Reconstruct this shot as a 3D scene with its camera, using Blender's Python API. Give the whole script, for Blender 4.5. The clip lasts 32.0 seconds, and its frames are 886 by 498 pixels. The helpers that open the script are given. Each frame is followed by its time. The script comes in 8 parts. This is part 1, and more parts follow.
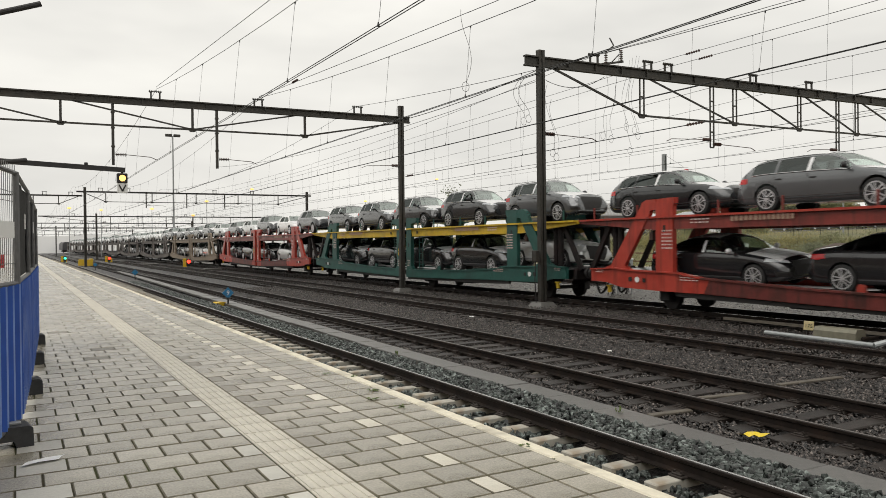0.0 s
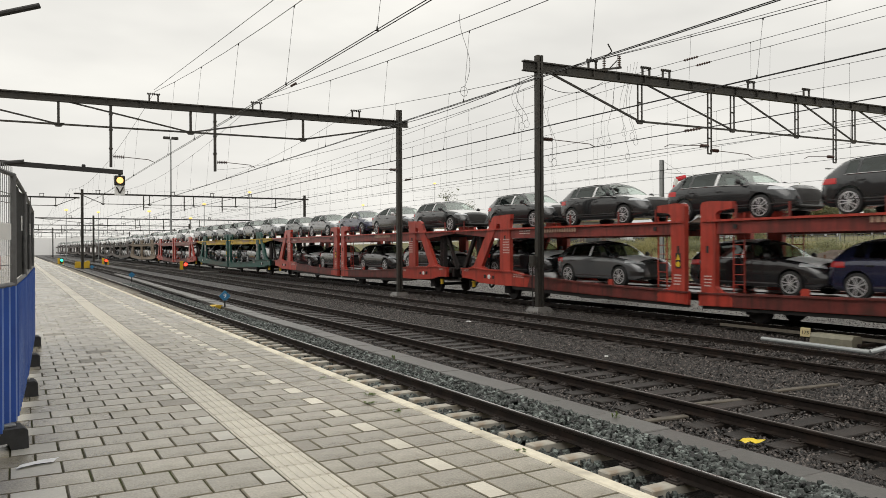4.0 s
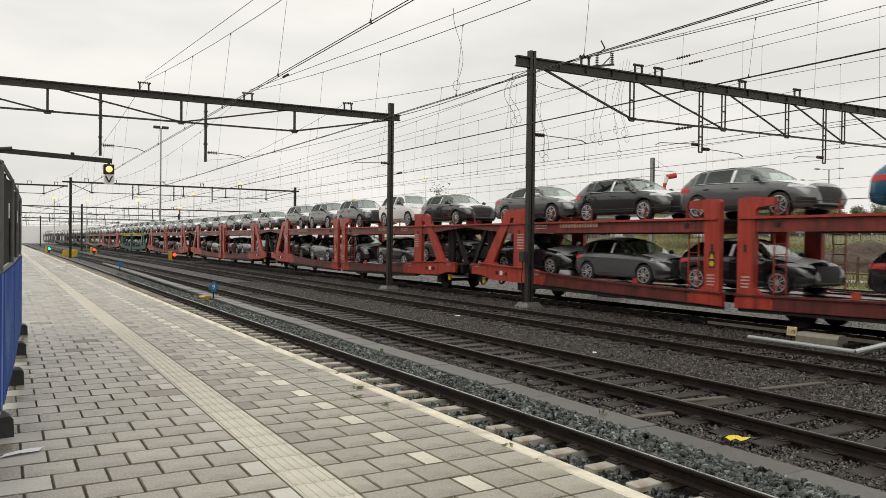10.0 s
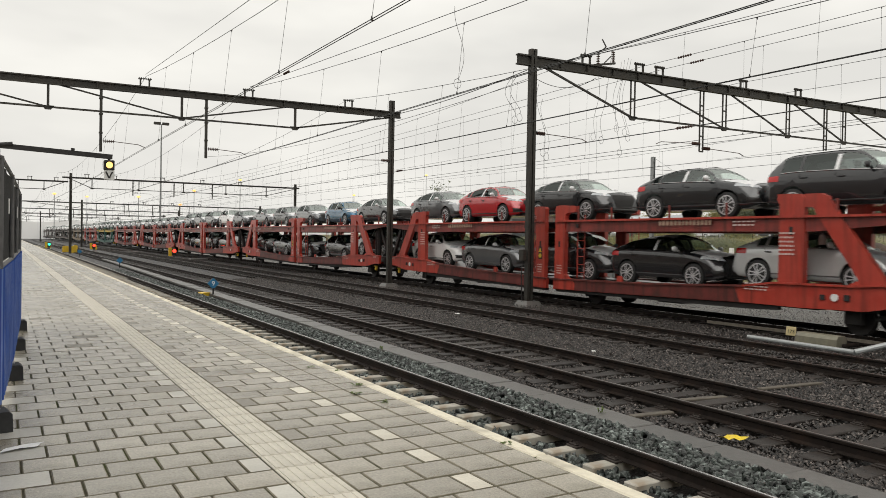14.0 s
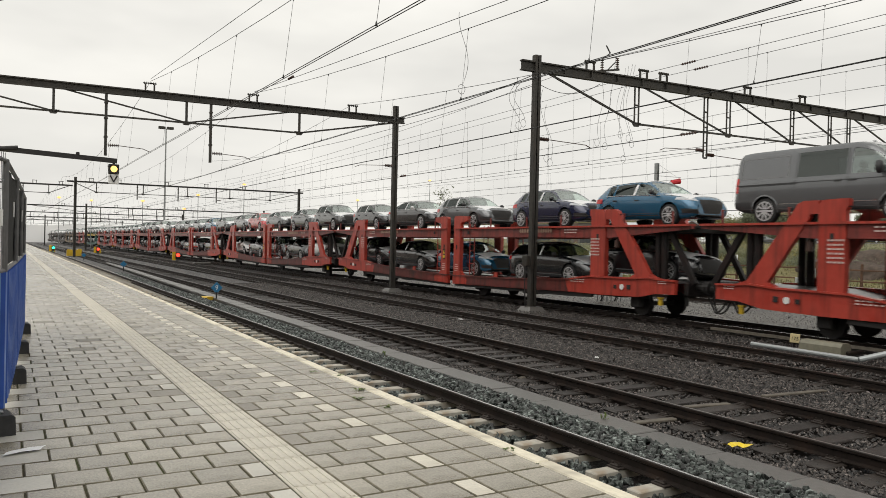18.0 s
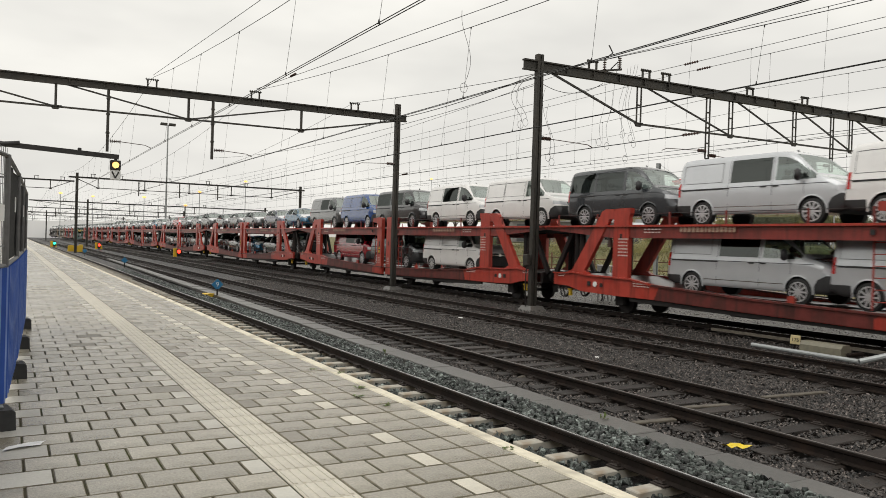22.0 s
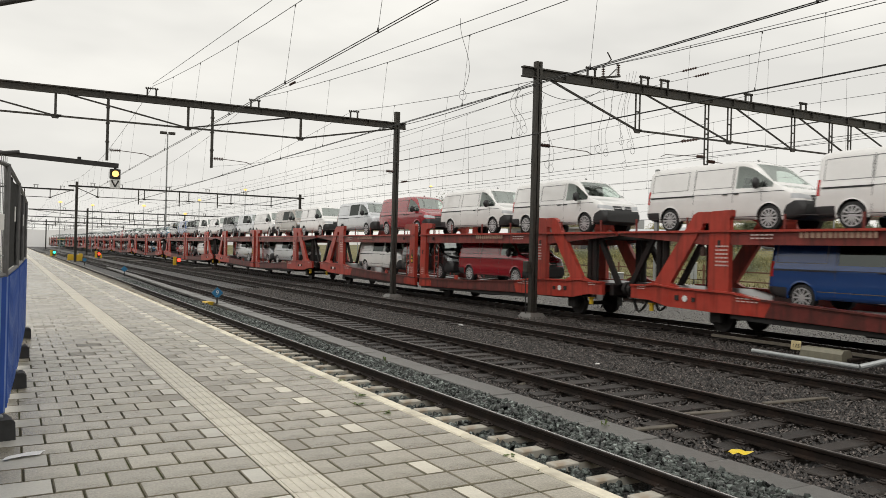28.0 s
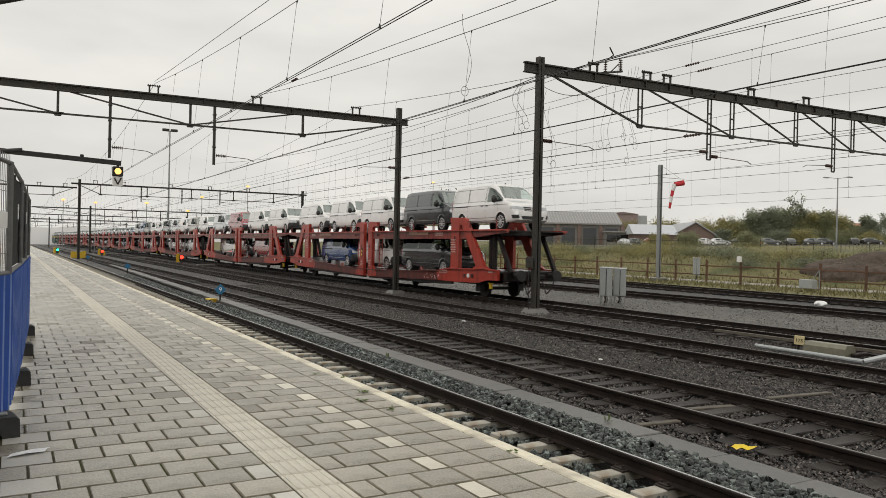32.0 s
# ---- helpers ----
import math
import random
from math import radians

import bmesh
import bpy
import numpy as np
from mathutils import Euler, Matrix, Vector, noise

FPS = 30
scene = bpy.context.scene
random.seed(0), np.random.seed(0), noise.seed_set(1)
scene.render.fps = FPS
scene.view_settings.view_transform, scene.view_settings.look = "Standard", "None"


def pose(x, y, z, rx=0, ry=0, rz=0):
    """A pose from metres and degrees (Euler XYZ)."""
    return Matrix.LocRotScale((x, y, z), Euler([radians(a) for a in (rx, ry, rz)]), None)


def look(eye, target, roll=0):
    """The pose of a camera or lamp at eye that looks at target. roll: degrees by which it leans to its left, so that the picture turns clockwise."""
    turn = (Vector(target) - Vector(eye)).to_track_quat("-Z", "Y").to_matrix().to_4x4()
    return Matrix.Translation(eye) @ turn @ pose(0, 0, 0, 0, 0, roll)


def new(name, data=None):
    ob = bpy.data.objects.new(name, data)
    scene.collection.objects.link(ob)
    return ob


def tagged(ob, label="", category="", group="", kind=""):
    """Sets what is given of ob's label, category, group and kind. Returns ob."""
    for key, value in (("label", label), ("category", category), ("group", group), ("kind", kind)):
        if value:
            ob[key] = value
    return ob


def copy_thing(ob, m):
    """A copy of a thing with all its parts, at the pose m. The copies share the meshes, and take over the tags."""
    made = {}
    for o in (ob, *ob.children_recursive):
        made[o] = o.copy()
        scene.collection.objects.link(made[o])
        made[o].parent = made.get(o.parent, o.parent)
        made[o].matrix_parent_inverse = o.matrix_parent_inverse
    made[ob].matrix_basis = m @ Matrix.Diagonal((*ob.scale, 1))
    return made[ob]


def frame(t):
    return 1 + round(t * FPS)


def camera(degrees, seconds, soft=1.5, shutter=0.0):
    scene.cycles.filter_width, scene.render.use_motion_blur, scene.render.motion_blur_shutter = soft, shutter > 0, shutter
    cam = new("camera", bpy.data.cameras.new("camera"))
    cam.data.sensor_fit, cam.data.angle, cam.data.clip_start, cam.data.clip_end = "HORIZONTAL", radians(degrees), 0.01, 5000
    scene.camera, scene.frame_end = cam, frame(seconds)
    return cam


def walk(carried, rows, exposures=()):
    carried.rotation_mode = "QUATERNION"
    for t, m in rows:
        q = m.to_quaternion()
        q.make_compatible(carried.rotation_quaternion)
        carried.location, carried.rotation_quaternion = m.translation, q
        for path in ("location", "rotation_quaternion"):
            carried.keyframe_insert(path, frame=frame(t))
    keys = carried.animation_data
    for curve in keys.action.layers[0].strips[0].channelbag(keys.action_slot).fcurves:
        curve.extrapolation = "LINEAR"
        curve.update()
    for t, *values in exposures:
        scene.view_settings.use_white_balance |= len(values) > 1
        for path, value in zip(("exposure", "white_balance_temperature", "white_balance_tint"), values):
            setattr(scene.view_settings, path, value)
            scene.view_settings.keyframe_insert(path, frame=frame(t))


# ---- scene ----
cam = camera(61.04, 32.0, soft=0.8, shutter=0.25)
EYE = Vector((0.0, 0.0, 1.44))


def aim(yaw, pitch, roll):
    """The hand-held camera's pose: yaw to the right of the tracks, pitch up, roll, in degrees."""
    y, p = radians(yaw), radians(pitch)
    way = Vector((math.sin(y) * math.cos(p), math.cos(y) * math.cos(p), math.sin(p)))
    return look(EYE, EYE + way, roll)


# seconds, yaw, pitch, roll
walk(cam, [(t, aim(a, b, c)) for t, a, b, c in (
    (0, 29.47, -0.44, -0.57), (0.5, 29.32, -0.46, -0.61), (1, 29.34, -0.39, -0.48), (1.5, 29.33, -0.15, -0.44), (2, 29.29,
    -0.07, -0.40), (2.5, 29.17, -0.05, -0.33), (3, 29.21, 0.00, -0.19), (3.5, 29.44, -0.07, -0.18), (5.5, 30.10, -0.02,
    -0.13), (6, 30.16, 0.06, -0.11), (6.5, 30.13, 0.10, -0.17), (7, 30.12, 0.04, -0.16), (7.5, 30.16, -0.05, -0.06), (8,
    30.24, -0.10, 0.36), (8.5, 30.34, -0.11, 0.53), (9, 30.35, -0.23, 0.64), (9.5, 30.41, -0.49, 0.67), (10, 30.42, -0.55,
    0.66), (10.5, 30.50, -0.83, 0.75), (11, 30.63, -0.91, 0.84), (11.5, 30.80, -0.88, 0.86), (12, 30.83, -0.72, 0.84),
    (12.5, 30.81, -0.63, 0.86), (13, 30.81, -0.71, 0.90), (13.5, 30.52, -0.77, 1.01), (14, 30.43, -0.71, 1.00), (14.5,
    30.39, -0.74, 0.91), (16.5, 30.33, -0.72, 0.97), (17, 30.15, -0.67, 0.93), (17.5, 30.17, -0.50, 1.05), (18, 30.17,
    -0.31, 1.26), (18.5, 30.20, -0.27, 1.37), (19, 30.20, -0.17, 1.55), (19.5, 30.27, -0.15, 1.58), (20, 30.21, -0.20,
    1.57), (20.5, 30.21, -0.25, 1.63), (21, 30.15, -0.33, 1.65), (21.5, 30.14, -0.35, 1.59), (22, 30.10, -0.42, 1.71),
    (22.5, 30.00, -0.38, 1.69), (23, 30.06, -0.32, 1.69), (23.5, 30.09, -0.23, 1.68), (24, 30.06, -0.22, 1.64), (24.5,
    30.04, -0.17, 1.63), (25, 30.01, -0.06, 1.59), (25.5, 30.00, 0.02, 1.54), (27.5, 30.05, 0.02, 1.48), (28, 30.10, 0.13,
    1.44), (28.5, 30.10, 0.14, 1.46), (29, 30.03, 0.14, 1.45), (29.5, 30.01, 0.18, 1.54), (30, 29.97, 0.18, 1.47), (30.5,
    29.98, 0.10, 1.50), (31, 29.97, 0.06, 1.42), (31.5, 29.99, -0.07, 1.36), (32, 29.91, -0.17, 1.23)
)], exposures=[(0.0, 0.05), (24.2, 0.05), (25.0, -0.17), (26.5, -0.06), (28.0, 0.04), (31.0, 0.04), (32.0, -0.12)])

# ---- light: a rainy, overcast afternoon ----
world = bpy.data.worlds.new("overcast_sky")
scene.world = world
world.use_nodes = True


def build_sky():
    nt = world.node_tree
    bg = nt.nodes["Background"]
    sky = nt.nodes.new("ShaderNodeTexSky")
    sky.sky_type, sky.sun_disc = "NISHITA", False
    sky.sun_elevation, sky.sun_rotation = radians(55), radians(253)
    sky.dust_density, sky.air_density = 6.0, 2.0
    # cloud cover hides most of the blue
    hsv = nt.nodes.new("ShaderNodeHueSaturation")
    hsv.inputs["Saturation"].default_value = 0.1
    nt.links.new(sky.outputs[0], hsv.inputs["Color"])
    coord = nt.nodes.new("ShaderNodeTexCoord")
    mapping = nt.nodes.new("ShaderNodeMapping")
    mapping.inputs["Scale"].default_value = (1.0, 1.0, 3.2)
    clouds = nt.nodes.new("ShaderNodeTexNoise")
    clouds.inputs["Scale"].default_value, clouds.inputs["Detail"].default_value = 2.6, 4.0
    nt.links.new(coord.outputs["Generated"], mapping.inputs[0])
    nt.links.new(mapping.outputs[0], clouds.inputs["Vector"])
    ramp = nt.nodes.new("ShaderNodeValToRGB")
    ramp.color_ramp.elements[0].position, ramp.color_ramp.elements[0].color = 0.34, (0.77, 0.765, 0.755, 1)
    ramp.color_ramp.elements[1].position, ramp.color_ramp.elements[1].color = 0.7, (1.0, 0.99, 0.965, 1)
    nt.links.new(clouds.outputs[0], ramp.inputs[0])
    flat = nt.nodes.new("ShaderNodeMix")
    flat.data_type, flat.blend_type = "RGBA", "MIX"
    flat.inputs[0].default_value = 0.88
    nt.links.new(hsv.outputs[0], flat.inputs[6])
    veil = nt.nodes.new("ShaderNodeMix")
    veil.data_type, veil.blend_type = "RGBA", "MULTIPLY"
    veil.inputs[0].default_value = 1.0
    veil.inputs[6].default_value = (10.55, 10.42, 9.98, 1)
    nt.links.new(ramp.outputs[0], veil.inputs[7])
    nt.links.new(veil.outputs[2], flat.inputs[7])
    nt.links.new(flat.outputs[2], bg.inputs["Color"])
    bg.inputs["Strength"].default_value = 0.1


build_sky()
sun = new("sun", bpy.data.lights.new("sun", "SUN"))
sun.data.energy, sun.data.angle, sun.data.color = 0.9, radians(50), (1.0, 0.97, 0.92)
sun.matrix_world = look((0, 0, 60), (40, 12, 0))

# ---- materials ----


def mat(name, base, rough=0.6, metal=0.0, vary=0.25, scale=8.0, bump=0.0, bump_scale=60.0, stain=None, stain_scale=1.2,
        stain_amount=0.4, coat=0.0, spread=0.0, wet=0.0, gloss=0.5, streak=None):
    """A surface with grain at one scale and stains at another. spread: how far pieces differ; wet: patches with more gloss;
    streak: the colour of grime that has run down it."""
    m = bpy.data.materials.new(name)
    m.use_nodes = True
    nt = m.node_tree
    b = nt.nodes["Principled BSDF"]
    b.inputs["Roughness"].default_value, b.inputs["Metallic"].default_value = rough, metal
    b.inputs["Coat Weight"].default_value = coat
    b.inputs["Specular IOR Level"].default_value = gloss
    b.inputs["Coat Roughness"].default_value = 0.06
    coord = nt.nodes.new("ShaderNodeTexCoord")
    n1 = nt.nodes.new("ShaderNodeTexNoise")
    n1.inputs["Scale"].default_value, n1.inputs["Detail"].default_value = scale, 6.0
    n1.inputs["Roughness"].default_value = 0.65
    nt.links.new(coord.outputs["Object"], n1.inputs["Vector"])
    r1 = nt.nodes.new("ShaderNodeValToRGB")
    lo, hi = 1 - vary, 1 + vary
    r1.color_ramp.elements[0].position, r1.color_ramp.elements[0].color = 0.28, (*[c * lo for c in base], 1)
    r1.color_ramp.elements[1].position, r1.color_ramp.elements[1].color = 0.72, (*[min(c * hi, 0.95) for c in base], 1)
    nt.links.new(n1.outputs[0], r1.inputs[0])
    out = r1.outputs[0]
    if stain:
        n2 = nt.nodes.new("ShaderNodeTexNoise")
        n2.inputs["Scale"].default_value, n2.inputs["Detail"].default_value = stain_scale, 8.0
        nt.links.new(coord.outputs["Object"], n2.inputs["Vector"])
        r2 = nt.nodes.new("ShaderNodeValToRGB")
        r2.color_ramp.elements[0].position, r2.color_ramp.elements[1].position = 0.48, 0.68
        r2.color_ramp.elements[1].color = (stain_amount,) * 3 + (1,)
        nt.links.new(n2.outputs[0], r2.inputs[0])
        mix = nt.nodes.new("ShaderNodeMix")
        mix.data_type = "RGBA"
        nt.links.new(r2.outputs[0], mix.inputs[0])
        nt.links.new(out, mix.inputs[6])
        mix.inputs[7].default_value = (*stain, 1)
        out = mix.outputs[2]
    if streak:
        run = nt.nodes.new("ShaderNodeMapping")
        run.inputs["Scale"].default_value = (7.0, 7.0, 0.45)
        nt.links.new(coord.outputs["Object"], run.inputs[0])
        n4 = nt.nodes.new("ShaderNodeTexNoise")
        n4.inputs["Scale"].default_value, n4.inputs["Detail"].default_value = 1.0, 7.0
        nt.links.new(run.outputs[0], n4.inputs["Vector"])
        r4 = nt.nodes.new("ShaderNodeValToRGB")
        r4.color_ramp.elements[0].position, r4.color_ramp.elements[1].position = 0.5, 0.72
        r4.color_ramp.elements[1].color = (0.85, 0.85, 0.85, 1)
        nt.links.new(n4.outputs[0], r4.inputs[0])
        mx4 = nt.nodes.new("ShaderNodeMix")
        mx4.data_type = "RGBA"
        nt.links.new(r4.outputs[0], mx4.inputs[0])
        nt.links.new(out, mx4.inputs[6])
        mx4.inputs[7].default_value = (*streak, 1)
        out = mx4.outputs[2]
    if spread:
        info = nt.nodes.new("ShaderNodeObjectInfo")
        isl = nt.nodes.new("ShaderNodeNewGeometry")
        add = nt.nodes.new("ShaderNodeMath")
        add.operation = "ADD"
        nt.links.new(info.outputs["Random"], add.inputs[0])
        nt.links.new(isl.outputs["Random Per Island"], add.inputs[1])
        fr = nt.nodes.new("ShaderNodeMath")
        fr.operation = "FRACT"
        nt.links.new(add.outputs[0], fr.inputs[0])
        rng = nt.nodes.new("ShaderNodeMapRange")
        rng.inputs[3].default_value, rng.inputs[4].default_value = 1 - spread, 1 + spread
        nt.links.new(fr.outputs[0], rng.inputs[0])
        hs = nt.nodes.new("ShaderNodeHueSaturation")
        nt.links.new(rng.outputs[0], hs.inputs["Value"])
        nt.links.new(out, hs.inputs["Color"])
        out = hs.outputs[0]
    nt.links.new(out, b.inputs["Base Color"])
    if wet:
        n3 = nt.nodes.new("ShaderNodeTexNoise")
        n3.inputs["Scale"].default_value, n3.inputs["Detail"].default_value = 0.55, 5.0
        nt.links.new(coord.outputs["Object"], n3.inputs["Vector"])
        rg = nt.nodes.new("ShaderNodeMapRange")
        rg.inputs[1].default_value, rg.inputs[2].default_value = 0.38, 0.62
        rg.inputs[3].default_value, rg.inputs[4].default_value = rough, wet
        nt.links.new(n3.outputs[0], rg.inputs[0])
        nt.links.new(rg.outputs[0], b.inputs["Roughness"])
    if bump:
        nb = nt.nodes.new("ShaderNodeTexNoise")
        nb.inputs["Scale"].default_value, nb.inputs["Detail"].default_value = bump_scale, 4.0
        nt.links.new(coord.outputs["Object"], nb.inputs["Vector"])
        bp = nt.nodes.new("ShaderNodeBump")
        bp.inputs["Strength"].default_value, bp.inputs["Distance"].default_value = bump, 0.01
        nt.links.new(nb.outputs[0], bp.inputs["Height"])
        nt.links.new(bp.outputs[0], b.inputs["Normal"])
    return m


def glow(name, colour, strength):
    m = bpy.data.materials.new(name)
    m.use_nodes = True
    b = m.node_tree.nodes["Principled BSDF"]
    b.inputs["Base Color"].default_value = (*colour, 1)
    b.inputs["Emission Color"].default_value = (*colour, 1)
    b.inputs["Emission Strength"].default_value = strength
    return m


def glass(name, tint, rough=0.03):
    """Dark tinted car and building glass: glossy and nearly opaque from outside."""
    m = bpy.data.materials.new(name)
    m.use_nodes = True
    b = m.node_tree.nodes["Principled BSDF"]
    b.inputs["Base Color"].default_value = (*tint, 1)
    b.inputs["Roughness"].default_value = rough
    b.inputs["IOR"].default_value = 1.52
    b.inputs["Specular IOR Level"].default_value = 0.6
    return m


M_TILE = mat("concrete_paver", (0.335, 0.307, 0.245), 0.3, vary=0.3, scale=55, bump=0.22, bump_scale=200, stain=(0.17, 0.15, 0.1),
             stain_scale=1.6, stain_amount=0.75, spread=0.17, wet=0.17, gloss=1.0)
M_SOILED = mat("soiled_paver_edge", (0.24, 0.212, 0.158), 0.65, vary=0.4, scale=9, gloss=0.3, stain=(0.075, 0.066, 0.035), stain_scale=1.5, stain_amount=0.9)
M_TILE_DARK = mat("brownish_paver", (0.27, 0.25, 0.215), 0.55, vary=0.2, scale=40, bump=0.25, bump_scale=240, spread=0.12)
M_TILE_PALE = mat("pale_paver", (0.54, 0.52, 0.46), 0.5, vary=0.1, scale=40, bump=0.2, bump_scale=240, stain=(0.3, 0.28, 0.25), spread=0.08)
M_TILE_CREAM = mat("cream_paver", (0.66, 0.62, 0.52), 0.45, vary=0.15, scale=40, bump=0.2, bump_scale=240, stain=(0.36, 0.32, 0.25), spread=0.12)
M_TACTILE = mat("cream_tactile_paver", (0.6, 0.56, 0.47), 0.5, vary=0.1, scale=30, bump=0.2, bump_scale=200, stain=(0.36, 0.33, 0.27),
                stain_scale=0.6, stain_amount=0.6, spread=0.06, wet=0.35)
M_JOINT = mat("joint_sand", (0.06, 0.054, 0.036), 0.9, gloss=0.1, vary=0.4, scale=14, stain=(0.05, 0.065, 0.018), stain_scale=1.1, stain_amount=0.8)
M_EDGE = mat("cream_edge_paint", (0.76, 0.7, 0.55), 0.55, vary=0.14, scale=20, stain=(0.26, 0.23, 0.18), stain_scale=5, stain_amount=0.55)
M_WALL = mat("platform_concrete", (0.22, 0.2, 0.18), 0.8, vary=0.3, scale=6)
M_STONE = mat("dark_ballast_stone", (0.032, 0.038, 0.034), 0.45, gloss=0.45, vary=0.35, scale=22, spread=0.95, stain=(0.19, 0.215, 0.2), stain_scale=16, stain_amount=0.95)
M_STONE_BROWN = mat("rusty_ballast_stone", (0.02, 0.016, 0.0135), 0.45, gloss=0.45, vary=0.35, scale=22, spread=0.95, stain=(0.165, 0.14, 0.125), stain_scale=24, stain_amount=0.95)
M_RAIL = mat("rusted_rail_steel", (0.017, 0.013, 0.011), 0.5, 0.0, gloss=0.2, vary=0.4, scale=14, stain=(0.045, 0.028, 0.02), stain_scale=3)
M_RAILTOP = mat("polished_rail_head", (0.7, 0.7, 0.69), 0.22, 1.0, vary=0.1, scale=30)
M_RAILTOP_DULL = mat("dull_rail_head", (0.26, 0.24, 0.22), 0.35, 0.85, vary=0.25, scale=20)
M_SLEEPER = mat("weathered_timber_sleeper", (0.026, 0.021, 0.018), 0.55, gloss=0.3, vary=0.5, scale=9, bump=0.5, bump_scale=30, spread=0.4, wet=0.45)
M_SLEEPER_C = mat("concrete_sleeper", (0.42, 0.395, 0.34), 0.65, vary=0.16, scale=16, stain=(0.24, 0.17, 0.1), stain_scale=4, stain_amount=0.7, spread=0.08)
M_CLIP = mat("rail_fastening_rust", (0.032, 0.024, 0.02), 0.6, 0.2, vary=0.4, scale=30)
M_TROUGH = mat("cable_trough_concrete", (0.09, 0.086, 0.078), 0.4, gloss=0.9, vary=0.3, scale=12, bump=0.2, stain=(0.12, 0.11, 0.1), spread=0.12, wet=0.42)
M_MAST = mat("dark_weathered_steel", (0.045, 0.042, 0.036), 0.55, 0.35, vary=0.3, scale=10, stain=(0.07, 0.055, 0.04), stain_scale=2)
M_GALV = mat("galvanised_steel", (0.3, 0.31, 0.31), 0.5, 0.6, vary=0.15, scale=12)
M_FRAME = mat("dull_fence_steel", (0.13, 0.13, 0.13), 0.55, 0.3, vary=0.2, scale=12)
M_WIRE = mat("copper_wire_dark", (0.035, 0.035, 0.033), 0.5, 0.5, vary=0.1)
M_INSUL = mat("brown_insulator", (0.06, 0.03, 0.022), 0.3, vary=0.2)
M_RED = mat("red_wagon_paint", (0.41, 0.054, 0.036), 0.36, vary=0.14, scale=3.0, bump=0.08, bump_scale=30, stain=(0.36, 0.03, 0.018),
            stain_scale=2.5, stain_amount=0.6, wet=0.28, streak=(0.16, 0.03, 0.022))
M_REDDARK = mat("grimy_dark_red_paint", (0.14, 0.03, 0.025), 0.4, vary=0.3, scale=3.0, stain=(0.05, 0.022, 0.017), stain_scale=1.4, stain_amount=0.8, streak=(0.035, 0.018, 0.015))
M_REDMID = mat("weathered_red_paint", (0.25, 0.043, 0.034), 0.38, vary=0.25, scale=3.0, stain=(0.12, 0.03, 0.024), stain_scale=1.2, stain_amount=0.8, streak=(0.06, 0.022, 0.018))
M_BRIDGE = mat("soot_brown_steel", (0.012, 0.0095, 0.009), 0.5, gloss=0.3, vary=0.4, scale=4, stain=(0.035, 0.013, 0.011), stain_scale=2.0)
M_LETTER = mat("faded_tan_lettering", (0.4, 0.25, 0.18), 0.5, vary=0.2, scale=10)
M_BLACK = mat("black_underframe", (0.02, 0.018, 0.017), 0.6, vary=0.3, scale=6)
M_GREEN = mat("green_wagon_paint", (0.018, 0.085, 0.07), 0.45, vary=0.2, scale=3, stain=(0.015, 0.04, 0.035), stain_scale=1.3, stain_amount=0.6)
M_YELLOW = mat("yellow_deck_paint", (0.6, 0.4, 0.02), 0.45, vary=0.15, scale=3, stain=(0.3, 0.19, 0.03), stain_amount=0.6)
M_TAN = mat("faded_tan_wagon_paint", (0.22, 0.17, 0.12), 0.55, vary=0.2, scale=3)
# the farthest wagons' colour is greyed to carry the distance haze
M_HAZEGREY = mat("haze_grey_wagon_paint", (0.1, 0.085, 0.075), 0.55, vary=0.25, scale=3)
M_DECK = mat("wet_steel_deck", (0.16, 0.15, 0.15), 0.3, 0.6, vary=0.2, scale=8)
M_WHITE = mat("faded_white_marking", (0.6, 0.46, 0.42), 0.6, vary=0.15, scale=20)
M_TYRE = mat("tyre_rubber", (0.018, 0.018, 0.018), 0.75, vary=0.15)
M_RIM = mat("silver_alloy", (0.6, 0.6, 0.61), 0.35, 0.6, vary=0.1)
M_RIM_DARK = mat("dark_alloy", (0.07, 0.07, 0.075), 0.35, 0.7, vary=0.1)
M_GLASS = glass("tinted_car_glass", (0.012, 0.014, 0.014))
M_LINER = mat("grey_cabin_lining", (0.45, 0.45, 0.44), 0.8, vary=0.1)
M_TRIM = mat("black_plastic_trim", (0.03, 0.03, 0.031), 0.5, vary=0.1)
M_FILM = mat("white_transport_film", (0.75, 0.75, 0.75), 0.4, vary=0.07, scale=5)
M_LAMP = glass("headlamp_glass", (0.5, 0.52, 0.54), 0.05)
M_CHROME = mat("bright_chrome", (0.6, 0.6, 0.6), 0.2, 1.0, vary=0.05)
M_TAIL = glass("red_tail_lamp", (0.5, 0.012, 0.012), 0.15)
M_BLUE_SHEET = mat("blue_hoarding_steel", (0.022, 0.08, 0.36), 0.5, gloss=0.4, vary=0.14, scale=5, stain=(0.01, 0.03, 0.14), stain_scale=1.5)
M_BLUE_LIT = mat("lit_blue_ridge", (0.12, 0.22, 0.5), 0.45, vary=0.25, scale=6, stain=(0.04, 0.1, 0.36), stain_scale=3, stain_amount=0.7)
M_MESHCLOTH = mat("grey_screen_cloth", (0.075, 0.075, 0.074), 1.0, gloss=0.0, vary=0.2, scale=30, bump=0.3, bump_scale=200)
M_RUBBER = mat("black_recycled_block", (0.03, 0.03, 0.03), 0.7, vary=0.3, scale=14, bump=0.3)
M_YBOX = mat("yellow_cover_paint", (0.62, 0.4, 0.02), 0.45, vary=0.12, scale=10, stain=(0.4, 0.25, 0.03))
M_BLUE_SIGN = mat("blue_sign_face", (0.02, 0.16, 0.32), 0.4, vary=0.08)
